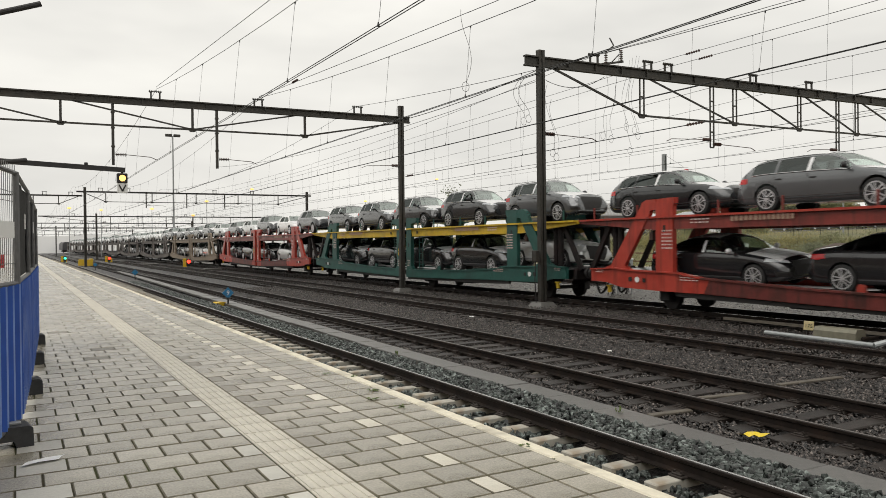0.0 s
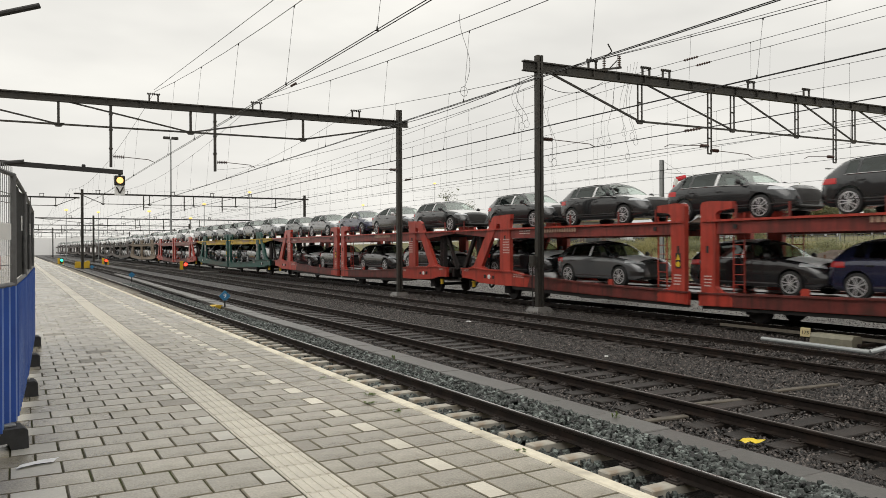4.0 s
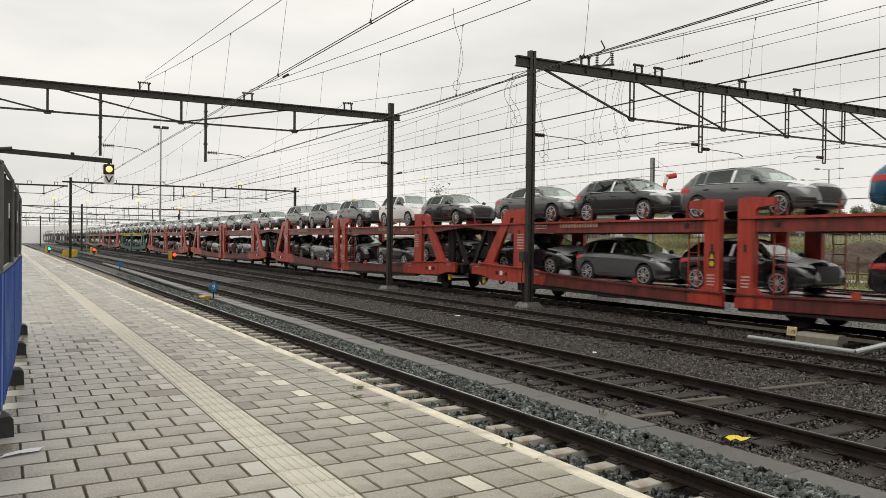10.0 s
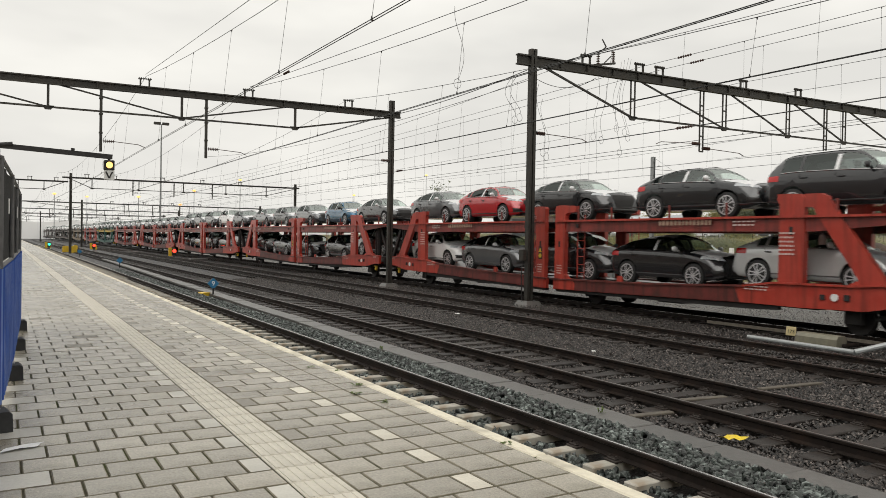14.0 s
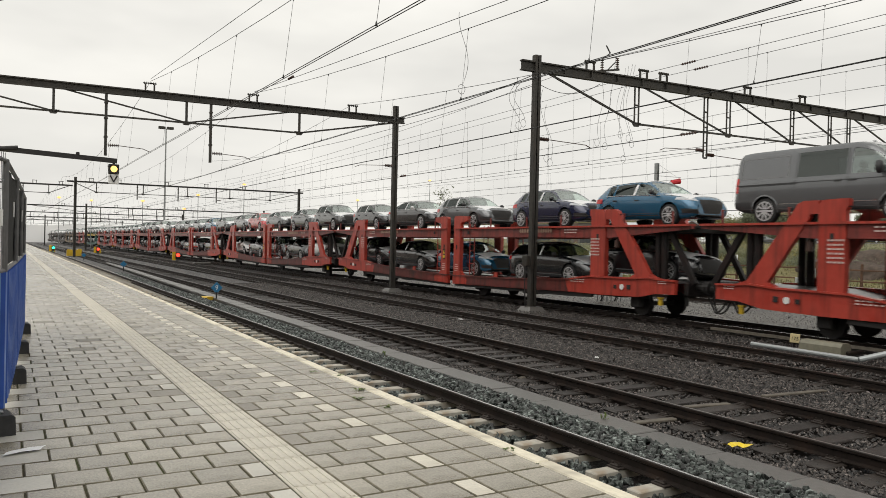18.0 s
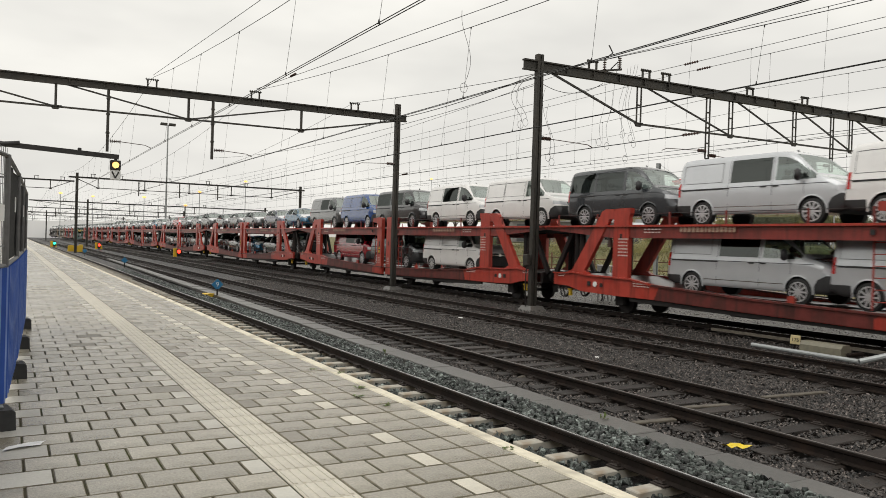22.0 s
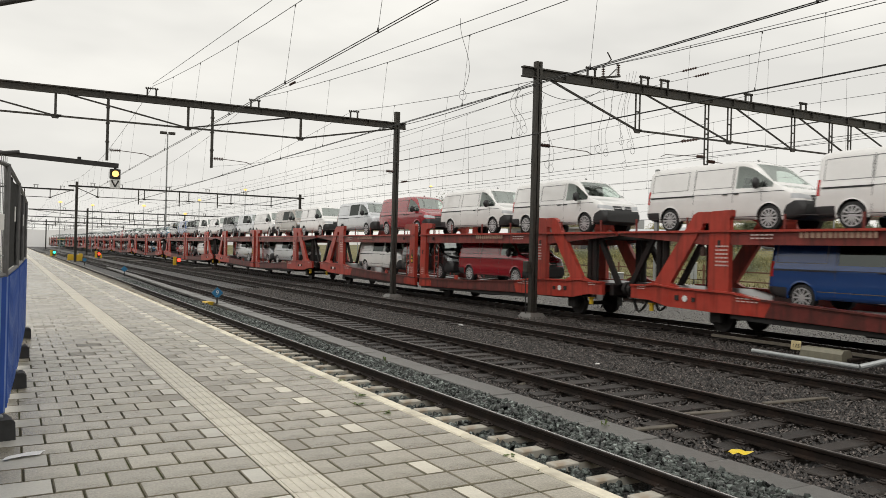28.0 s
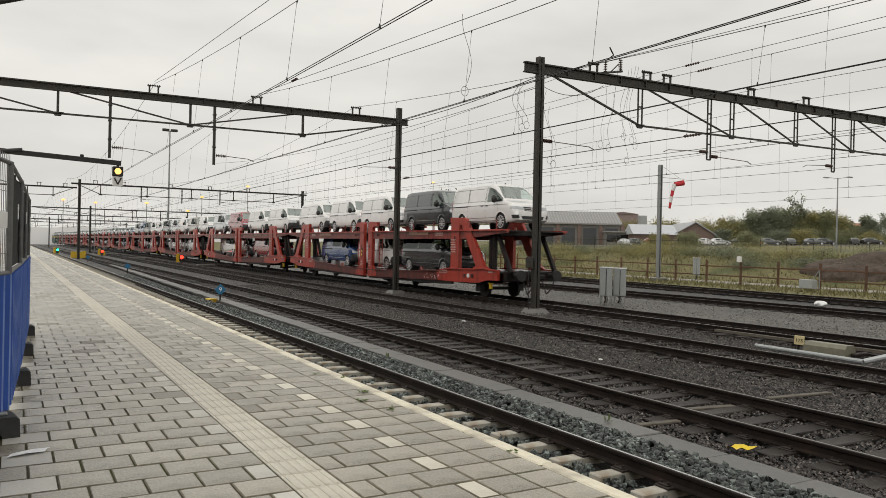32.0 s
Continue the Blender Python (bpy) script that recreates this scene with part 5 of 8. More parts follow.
    if not van:
        # film whose white also paints in the sky's reflection on wet bonnet and roof
        bm = bmesh.new()
        film_patch(bm, sh, x_cowl + 0.08, sh.xf - 0.2, 0.3, xs)
        part("hood_film", bm, M_FILM, body, "pale protective film on the bonnet, its white also standing for sky sheen", smooth=40)
        if detail:
            bm = bmesh.new()
            film_patch(bm, sh, [x for x, z in sh.top if z > high - 0.2][0] - 0.1, x_roof - 0.06, 0.82, xs)
            part("roof_film", bm, M_FILM, body, "pale protective film on the roof, its white also standing for sky sheen", smooth=40)
    if not detail:
        tyre = rim_join(sh)
        for x in (sh.fx, sh.rx):
            part("wheel", tyre, None, v, m=pose(x, 0.12 - hw, sh.wr, 0, 0, 180))
        return v
    if van:
        bm = bmesh.new()
        for z in (0.8, 0.86) if glazing != "panel" else (0.85,):
            box(bm, sh.xf - 0.09, sh.xf - 0.035, -0.42, 0.42, z - 0.011, z + 0.011)
        part("grille_bar", bm, M_CHROME, body, kind="stuff")
        # the flank's groove: its shade drawn as a thin dark strip
        bm = bmesh.new()
        low_patch(bm, sh, -sh.xf + 0.1, sh.xf - 0.5, 1.03, 1.045, 0.004)
        part("side_groove", bm, M_TRIM, body, kind="stuff")
        if glazing != "panel":
            bm = bmesh.new()
            low_patch(bm, sh, sh.rx + 0.42, sh.fx - 0.42, 0.5, 0.52, 0.006)
            part("sill_strip", bm, M_CHROME, body, kind="stuff")
    else:
        bm = bmesh.new()
        for k in range(4):
            z = 0.4 + sh.sill - 0.2 + 0.06 * k
            box(bm, sh.xf - 0.06, sh.xf - 0.012, -0.36, 0.36, z - 0.008, z + 0.008)
        part("grille_bar", bm, M_RIM_DARK, body, kind="stuff")
        for s in (-1, 1):
            bm = bmesh.new()
            wire(bm, [Vector((x, s * (sh.side(x, 0.03).y + 0.002), sh.side(x, 0.03).z + 0.015)) for x in [end + (0.95 - end) * k / 10 for k in range(11)]], 0.011)
            part("window_trim", bm, M_CHROME, body)
            bm = bmesh.new()
            flank_patch(bm, sh, -0.24, -0.14, 0.05, 0.86, out=0.012, n=1, sides=(s,))
            part("pillar_film", bm, M_FILM, body, smooth=40)
        bm = bmesh.new()
        low_patch(bm, sh, sh.rx + 0.4, sh.fx - 0.4, sh.sill + 0.1, sh.sill + 0.14)
        part("sill_strip", bm, M_CHROME, body, kind="stuff")
    # mirrors
    xm = 1.2 + f if van else x_cowl - 0.3
    for s in (-1, 1):
        bm = bmesh.new()
        p = sh.side(xm, 0.1)
        g = bmesh.ops.create_icosphere(bm, subdivisions=2, radius=0.11 if not van else 0.14)
        for q in g["verts"]:
            c = q.co.copy()
            q.co = Vector((xm - 0.02 + max(c.x, -0.04) * 0.7, s * (p.y + 0.13) + c.y * 0.95, p.z + 0.1 + c.z * (0.75 if not van else 1.15)))
        rod(bm, (xm, s * (p.y - 0.02), p.z + 0.04), (xm, s * (p.y + 0.1), p.z + 0.06), 0.03)
        part("mirror", bm, M_FILM if kind in ("sedan", "coupe_suv") else M_TRIM, body, smooth=50)
    # handles
    for xh in ((0.52 + f, 0.15 + f) if van else (-0.02, -1.0)):
        for s in (-1, 1):
            bm = bmesh.new()
            y = sh.at(xh)[5][0]
            zh = sh.at(xh)[6][1] - (0.11 if van else 0.13)
            box(bm, xh - 0.11, xh + 0.07, min(s * y, s * (y + 0.03)), max(s * y, s * (y + 0.03)), zh - 0.018, zh + 0.018, bevel=0.008)
            part("door_handle", bm, M_TRIM, body)
    if van:
        # pressed outlines of the panels above the shoulder, their shade drawn as grey strips; door edges up to the
        # roof, sliding-door track
        bm = bmesh.new()
        for x0, x1 in ((-sh.xf + 0.22, -1.02 + f - (0.2 if f else 0)), (-0.98 + f, 0.34 + f)):
            if glazing == "full" or (glazing == "half" and x0 > -1.5):
                continue
            for xa, xb, ka, kb in ((x0, x1, 0.1, 0.125), (x0, x1, 0.845, 0.87), (x0, x0 + 0.018, 0.1, 0.87), (x1 - 0.018, x1, 0.1, 0.87)):
                flank_patch(bm, sh, xa, xb, ka, kb, out=0.004, n=8)
        if bm.verts:
            part("panel_outline", bm, M_GROOVE_SHADE, body, kind="stuff")
        else:
            bm.free()
        bm = bmesh.new()
        for xd in (0.38 + f, -1.0 + f):
            flank_patch(bm, sh, xd - 0.006, xd + 0.006, 0.0, 0.93, out=0.004, n=1)
        part("door_edge", bm, M_TRIM, body, kind="stuff")
        bm = bmesh.new()
        low_patch(bm, sh, -sh.xf + 0.2, -0.95 + f, 1.0, 1.03, 0.006)
        part("door_track", bm, M_TRIM, body, kind="stuff")
        # flared wheel-arch lips
        for x in (sh.fx, sh.rx):
            for s in (-1, 1):
                bm = bmesh.new()
                ring = []
                for k in range(13):
                    a = math.pi * (k / 12 * 1.1 - 0.05)
                    for g, o in ((0.045, 0.02), (0.085, 0.012)):
                        px, pz = x + math.cos(a) * (sh.wr + g), sh.wr + 0.015 + math.sin(a) * (sh.wr + g)
                        q = sh.at(px)
                        y = max(c[0] for c in q if c[1] <= max(pz, q[2][1]) + 0.08)
                        ring.append(bm.verts.new((px, s * (y + o), pz)))
                for k in range(12):
                    bm.faces.new((ring[2 * k], ring[2 * k + 1], ring[2 * k + 3], ring[2 * k + 2]))
                lip = part("arch_lip", bm, PAINTS["grey"], body, smooth=50)
        # round badge and roof aerial
        bm = bmesh.new()
        rod(bm, (sh.xf - 0.06, 0, 0.87), (sh.xf - 0.02, 0, 0.87), 0.075, seg=16)
        part("badge", bm, M_CHROME, body)
        bm = bmesh.new()
        zr = lerp_table(sh.top, sh.xf - 1.95)
        rod(bm, (sh.xf - 1.95, 0, zr), (sh.xf - 2.0, 0, zr + 0.09), 0.04, 0.015, seg=8)
        part("roof_aerial", bm, M_TRIM, body)
    # door shut lines
    bm = bmesh.new()
    for xd in ((1.3 + f, 0.38 + f, -1.0 + f) if van else (0.98, -0.19, -1.14)):
        low_patch(bm, sh, xd - 0.006, xd + 0.006, sh.sill + 0.1, lerp_table(sh.belt, xd) - 0.02, 0.003)
    part("door_gap", bm, M_TRIM, body, kind="stuff")
    tyre, rim = wheel_mesh(sh, detail, 12 if van and glazing == "panel" else (5 if not van else 10))
    for x in (sh.fx, sh.rx):
        for s in (1, -1):
            wh = part("wheel", tyre, None, v, m=pose(x, s * (hw - 0.12), sh.wr, 0, 0, 0 if s > 0 else 180))
            part("rim", rim, None, wh)
    return v


STOCK = {}


def stock(kind, glazing, detail=True):
    key = (kind, glazing, detail)
    if key not in STOCK:
        STOCK[key] = vehicle(kind, glazing, detail)
        STOCK[key]["used"] = 0
    return STOCK[key]


WORDS = {"van": "panel van", "long_van": "long panel van", "hatch": "hatchback car", "sedan": "saloon car", "avant": "estate car", "suv": "sport utility car",
         "coupe_suv": "sloping-roofed sport utility car"}


def load(k, deck, y, kind, colour, glazing="panel"):
    """Put a vehicle on wagon k's upper or lower deck, its middle y metres from the first end frame."""
    van = kind.endswith("van")
    src = stock(kind, glazing if van else "car", k < 11)
    if src["used"] == 0:
        v = src
    else:
        v = copy_thing(src, Matrix())
    src["used"] = src["used"] + 1
    body = next(c for c in v.children if c.name.startswith("body"))
    for c in [body] + [q for q in body.children if q.name.startswith("arch_lip")]:
        c.material_slots[0].link = "OBJECT"
        c.material_slots[0].material = PAINTS["graphite" if colour == "dark_grey" and not van else colour]
    words = colour.replace("_", " ") + " new " + WORDS[kind]
    tagged(v, words + (" on the wagon's upper deck" if deck == "U" else " on the wagon's lower deck"), "van" if van else "car", "vehicles on the train")
    s = LAST + PITCH * k + y
    if deck == "U":
        lift, tilt = 2.82, 0.0
    else:
        yy = y if y > -9.65 else -19.3 - y
        lift = 0.79 + max(0.0, yy + 1.6) * 0.1
        tilt = (4.0 if y > -9.65 else -4.0) if yy > -1.8 else 0.0
    ride(v, s, lift, tilt, -90)


def scrawl(w):
    """Sprayed pale strokes on the last wagon's side beam."""
    rng = random.Random(4)
    bm = bmesh.new()
    y = -16.26
    for i in range(5):
        pts = [(y - rng.uniform(0, 0.34), rng.uniform(0.59, 0.89)) for k in range(4)]
        wire(bm, [(-1.497, p, q) for p, q in pts], 0.012, 3)
        y -= 0.28
    part("spray_scrawl", bm, M_SPRAY, w, "pale pink sprayed strokes", kind="stuff")


M_SPRAY = mat("pale_spray_paint", (0.6, 0.42, 0.4), 0.6, vary=0.2, scale=12)


def build_train():
    """The wagons, last first, and what they carry."""
    paints = [(M_RED, M_RED)] * 10 + [(M_GREEN, M_YELLOW), (M_RED, M_RED), (M_TAN, M_TAN)] + [(M_HAZEGREY, M_HAZEGREY)] * 7
    names = {M_RED: "red", M_GREEN: "green and yellow", M_TAN: "faded tan", M_HAZEGREY: "haze-greyed"}
    made = {}
    for k, (a, b) in enumerate(paints):
        if a not in made:
            made[a] = wagon(a, b, a in (M_RED, M_GREEN))
            w = made[a]
        else:
            w = copy_thing(made[a], Matrix())
        tagged(w, names[a] + " two-deck car-carrying rail wagon, wet with rain", "rail wagon", "wagons of the train")
        ride(w, LAST + PITCH * k + {0: -0.13, 1: -0.15, 3: -0.13, 5: 0.08}.get(k, 0.0))
        if k == 0:
            last = w
    scrawl(last)


build_train()

# wagon, deck, place, kind, colour, glazing
LOADS = """
9U 0.5 avant dark_grey|9U -4.7 avant grey|9U -10.1 sedan navy|9U -15.1 sedan black|9U -20.2 avant dark_grey
9L -1.4 sedan black|9L -6.8 sedan black|9L -13.2 avant black|9L -18.9 avant dark_grey
8U 0 hatch dark_grey|8U -4.9 hatch dark_grey|8U -10.1 hatch dark_grey|8U -15.2 hatch dark_grey|8U -20.1 hatch grey
8L 0 hatch black|8L -4.7 hatch grey|8L -11 hatch black|8L -15.4 hatch navy|8L -19.6 suv black
7U -0.1 suv dark_grey|7U -4.9 suv dark_grey|7U -9.7 suv dark_grey|7U -15.5 suv white|7U -20.1 hatch dark_grey
7L -0.3 hatch black|7L -5 hatch grey|7L -9.6 suv black|7L -15.2 hatch black|7L -20 suv black
6U 0.1 sedan grey|6U -4.65 hatch dark_grey|6U -9.4 hatch grey|6U -15.1 hatch blue|6U -20.2 sedan black
6L 0.1 sedan black|6L -4.7 hatch grey|6L -9.4 hatch dark_grey|6L -15.1 hatch black|6L -20.2 suv black
5U 0.1 coupe_suv grey|5U -4.4 coupe_suv red|5U -9.4 coupe_suv black|5U -15.2 coupe_suv dark_grey|5U -19.9 suv black
5L -0.2 coupe_suv white|5L -4.7 coupe_suv grey|5L -9.6 suv black|5L -14.1 coupe_suv black|5L -18.9 coupe_suv light_silver
4U 0.6 hatch black|4U -4.3 sedan black|4U -9.2 hatch grey|4U -15.3 hatch navy|4U -20.2 hatch blue
4L 0.1 hatch black|4L -4.4 sedan black|4L -9.4 hatch blue|4L -15.4 avant dark_grey|4L -20.2 hatch black
3U 0.2 long_van grey half|3U -4.9 van royal_blue panel|3U -10 long_van black full|3U -15.6 van white half|3U -20.6 van white panel
3L -4.1 long_van dark_red half|3L -9.5 long_van dark_grey half|3L -15.5 long_van white panel
2U 0.7 van dark_grey full|2U -4.6 long_van silver half|2U -9.8 long_van white panel|2U -15.3 long_van taupe half|2U -20.7 van white panel
2L -4.3 long_van silver half|2L -9.5 long_van silver half|2L -15.3 long_van silver half
1U -0.9 long_van silver half|1U -6.9 long_van dark_red panel|1U -13.5 long_van white panel|1U -19.2 long_van white panel
1L -4.3 long_van white half|1L -9.4 van black panel|1L -15.2 long_van dark_red panel
0U 0.25 long_van white panel|0U -5.2 van white panel|0U -10.1 van white plain|0U -15.5 van dark_grey plain|0U -20.3 van white plain
0L -4.15 long_van royal_blue half|0L -9.7 van white panel|0L -15.5 long_van dark_grey full
10U 0.5 suv dark_grey|10U -4.4 suv dark_grey|10U -9.3 suv dark_grey|10U -14.4 suv dark_grey|10U -19.8 suv grey
10L -1 suv dark_grey|10L -5.8 suv black|10L -10.7 suv black|10L -15.3 suv dark_grey|10L -20 suv light_silver
"""


def build_loads():
    for e in LOADS.replace("\n", "|").split("|"):
        q = e.split()
        if not q:
            continue
        load(int(q[0][:-1]), q[0][-1], float(q[1]), q[2], q[3], q[4] if len(q) > 4 else "panel")
    rng = random.Random(11)
    for k in range(11, 20):
        for d in "UL" if k < 15 else "U":
            for y in (0.3, -4.7, -9.8, -15.1, -20.1):
                load(k, d, y, rng.choice(("hatch", "suv", "avant", "hatch")), rng.choice(("dark_grey", "black", "grey", "light_silver", "dark_grey", "white")))


def build_locomotive():
    """The dark engine at the head of the train."""
    e = thing("locomotive", "dark electric locomotive at the head of the train", "locomotive")
    bm = bmesh.new()
    rings = []
    for y, k in ((-9.0, 0.86), (-8.4, 0.97), (-7.6, 1.0), (7.6, 1.0), (8.4, 0.97), (9.0, 0.86)):
        rings.append([(x * k, y, z if z < 1.2 else 1.2 + (z - 1.2) * (0.75 + 0.25 * k if k < 0.95 else 1)) for x, z in ((-1.45, 1.0), (1.45, 1.0), (1.48, 2.9), (1.25, 3.6), (0.6, 3.95), (-0.6, 3.95), (-1.25, 3.6), (-1.48, 2.9))])
    part("body", loop_solid(rings, 0), mat("dark_engine_paint", (0.05, 0.05, 0.055), 0.4, vary=0.2), e, smooth=35)
    for s in (-1, 1):
        bm = bmesh.new()
        box(bm, -1.1, 1.1, s * 8.55 - 0.3, s * 8.55 + 0.3, 2.4, 3.1)
        part("windscreen", bm, M_GLASS, e)
        bm = bmesh.new()
        box(bm, -1.2, 1.2, s * 5.2 - 1.7, s * 5.2 + 1.7, 0.3, 1.0, bevel=0.1)
        bg = part("bogie", bm, M_BLACK, e)
        for y in (-1.2, 1.2):
            bm = bmesh.new()
            for sx in (-0.75, 0.75):
                rod(bm, (sx - 0.07, s * 5.2 + y, 0.55), (sx + 0.07, s * 5.2 + y, 0.55), 0.55, seg=16)
            rod(bm, (-0.75, s * 5.2 + y, 0.55), (0.75, s * 5.2 + y, 0.55), 0.08, seg=8)
            part("wheelset", bm, M_BLACK, bg)
    ride(e, LAST + PITCH * 20 + 3.4)


build_locomotive()
build_loads()

# ---- overhead line: portals, wires ----
SKEW = math.tan(radians(-3.0))


def lattice_post(bm, x, z0, z1, gap=0.2):
    for s in (-1, 1):
        bar(bm, (x + s * gap / 2, 0, z0), (x + s * gap / 2, 0, z1), 0.045, 0.045)
    n = max(2, int((z1 - z0) / 0.55))
    for i in range(n + 1):
        z = z0 + (z1 - z0) * i / n
        box(bm, x - gap / 2, x + gap / 2, -0.022, 0.022, z - 0.028, z + 0.028)


def insulator(bm, a, b, r=0.055):
    a, b = Vector(a), Vector(b)
    n = 6
    rod(bm, a, b, 0.02, seg=6)
    for i in range(n):
        k = (i + 0.5) / n
        p = a + (b - a) * k
        d = (b - a).normalized() * 0.012
        rod(bm, p - d, p + d, r, r * 0.75, seg=8)


def portal(label, x0, y0, masts, span, z_top, depth, nodes, node_z, drops, drop_z, brackets, arms, lattice=True, detail=True, mast_w=0.19):
    """A track-spanning portal in its own x, z plane; x is the true easting, arms are (x, direction, length)."""
    g = thing("catenary_portal", label, "catenary portal")
    top, low = z_top, z_top - depth

    def put(name, bm, material=M_MAST, parent=None, label=""):
        for v in bm.verts:
            v.co.y += y0 + SKEW * (v.co.x - x0)
        return part(name, bm, material, parent or g, label)
    for x, zt in masts:
        bm = bmesh.new()
        a, b, c = mast_w * 0.36 + 0.05, mast_w * 0.36 - 0.05, mast_w / 2
        prism(bm, [(x - a, -c), (x - b, -c), (x - b, -0.03), (x + b, -0.03), (x + b, -c), (x + a, -c), (x + a, c), (x + b, c), (x + b, 0.03), (x - b, 0.03), (x - b, c), (x - a, c)], BED_Z, zt, axis="z")
        mast = put("mast", bm)
        bm = bmesh.new()
        vs = box(bm, x - 0.42, x + 0.42, -0.42, 0.42, BED_Z - 0.1, BED_Z + 0.16, bevel=0.05)
        for v in bm.verts:
            if v.co.z > BED_Z:
                v.co.x = x + (v.co.x - x) * 0.72
                v.co.y *= 0.72
        put("footing", bm, M_TROUGH, mast)
    bm = bmesh.new()
    xa, xb = span
    fl = 0.025 if detail else 0.012
    for z in (top, low):
        box(bm, xa, xb, -0.09, 0.09, z - fl, z + fl)
    box(bm, xa, xb, -0.012, 0.012, low, top)
    if detail:
        n = int((xb - xa) / 1.2)
        for i in range(n):
            x = xa + (i + 0.5) * (xb - xa) / n
            box(bm, x - 0.012, x + 0.012, -0.085, 0.085, low, top)
    put("cross_beam", bm)
    for i, x in enumerate(nodes):
        bm = bmesh.new()
        if lattice:
            lattice_post(bm, x, node_z, low)
        else:
            bar(bm, (x, 0, node_z), (x, 0, low), 0.09, 0.09)
        prism(bm, [(x - 0.22, node_z + 0.06), (x + 0.22, node_z + 0.06), (x + 0.1, node_z - 0.1), (x - 0.1, node_z - 0.1)], -0.03, 0.03, axis="y")
        put("truss_post", bm)
    ends = [xa + (1.15 if lattice else 0.6)] + list(nodes) + [xb - 0.4]
    chain = [(ends[0], low)] + [(x, node_z) for x in nodes] + [(ends[-1], low)]
    for (a, za), (b, zb) in zip(chain[:-1], chain[1:]):
        bm = bmesh.new()
        bar(bm, (a, 0, za), (b, 0, zb), 0.06, 0.07)
        put("tie_bar", bm)
    if detail:
        for a, b in zip(nodes[:-1], nodes[1:]):
            bm = bmesh.new()
            if (a + b) / 2 < (xa + xb) / 2:
                bar(bm, (a + 0.35, 0, low), (b, 0, node_z), 0.05, 0.06)
            else:
                bar(bm, (a, 0, node_z), (b - 0.35, 0, low), 0.05, 0.06)
            put("diagonal", bm)
    for x in drops:
        bm = bmesh.new()
        if lattice:
            lattice_post(bm, x, drop_z, low, 0.19)
        else:
            bar(bm, (x, 0, drop_z), (x, 0, low), 0.1, 0.1)
            for k in (0.3, 0.6, 0.85):
                box(bm, x - 0.07, x + 0.07, -0.07, 0.07, drop_z + (low - drop_z) * k - 0.03, drop_z + (low - drop_z) * k + 0.03)
        put("drop_post", bm)
    for x in brackets:
        bm = bmesh.new()
        for s in (-0.17, 0.17):
            bar(bm, (x + s, 0, top), (x + s, 0, top + 0.3), 0.06, 0.06)
        insulator(bm, (x - 0.26, 0, top + 0.33), (x + 0.26, 0, top + 0.33), 0.06)
        put("saddle_bracket", bm)
    for x, sg, ln, z in arms:
        bm = bmesh.new()
        insulator(bm, (x + sg * 0.08, 0, z), (x + sg * 0.5, 0, z), 0.075)
        bar(bm, (x + sg * 0.5, 0, z), (x + sg * (ln - 0.25), 0, z - 0.06), 0.025, 0.025)
        bar(bm, (x + sg * (ln - 0.25), 0, z - 0.06), (x + sg * ln, 0, z - 0.16), 0.025, 0.025)
        put("registration_arm", bm, M_INSUL)
    return g


def build_portals():
    portal("dark steel portal mast with a truss beam over the far tracks", 16.21, 21.53, [(16.21, 8.25), (56.0, 8.25)], (15.55, 57.0), 8.0, 0.32,
           [20.83, 25.74, 29.62, 33.45, 37.6, 41.8, 46.0, 50.4], 6.24, [24.46, 32.13, 43.5], 5.2, [18.57, 21.14, 22.16, 26.82, 30.25, 40.0, 47.0],
           [(16.3, 1, 2.4, 5.3), (24.46, -1, 2.4, 5.5), (24.46, 1, 2.45, 5.34), (32.13, -1, 2.0, 5.45)], mast_w=0.2)
    portal("dark steel portal mast with a truss beam reaching over the platform", 15.95, 32.2, [(15.95, 8.0), (-5.5, 7.9)], (-6.2, 16.4), 7.47, 0.25,
           [-3.2, 1.5, 6.44, 11.27], 6.32, [3.37, 7.43], 4.72, [4.99, 9.2, 13.78], [(3.37, 1, 1.65, 5.15), (7.43, 1, 1.7, 5.12), (15.95, -1, 2.0, 5.15)],
           lattice=False, mast_w=0.185)
    for i, (y, xl, xr, zt) in enumerate(((87.2, 6.15, 30.0, 7.3), (128.0, 10.6, 38.0, 6.2), (166.0, 2.0, 32.0, 6.2), (205.0, 8.0, 36.0, 6.2), (245.0, 0.0, 30.0, 6.2))):
        portal("distant dark steel portal across the tracks", xl, y, [(xl, zt + 0.4), (xr, zt + 0.4)], (xl - (0.8 if i == 0 else 8), xr + 0.5), zt, 0.14,
               [xl + 2 + 4.6 * j for j in range(int((xr - xl) / 4.6))], zt - 1.1, [xl + 6.0, xl + 10.2, xl + 14.3], zt - 1.7,
               [xl + 1.5 if i == 0 else xl - 3.2, xl + 4.2, xl + 9.0, xl + 13.2, xl + 17.4], [(xl + 6.0, 1, 2.0, zt - 1.4), (xl + 14.3, 1, 2.0, zt - 1.4)], lattice=False, detail=False, mast_w=0.22)


build_portals()
portal("distant dark steel portal across the tracks", -4.0, 95.0, [(-4.0, 7.6)], (-4.6, 6.4), 7.3, 0.14, [0.5, 4.0], 6.3, [1.5], 5.6, [2.6, 5.2], [], lattice=False, detail=False, mast_w=0.22)


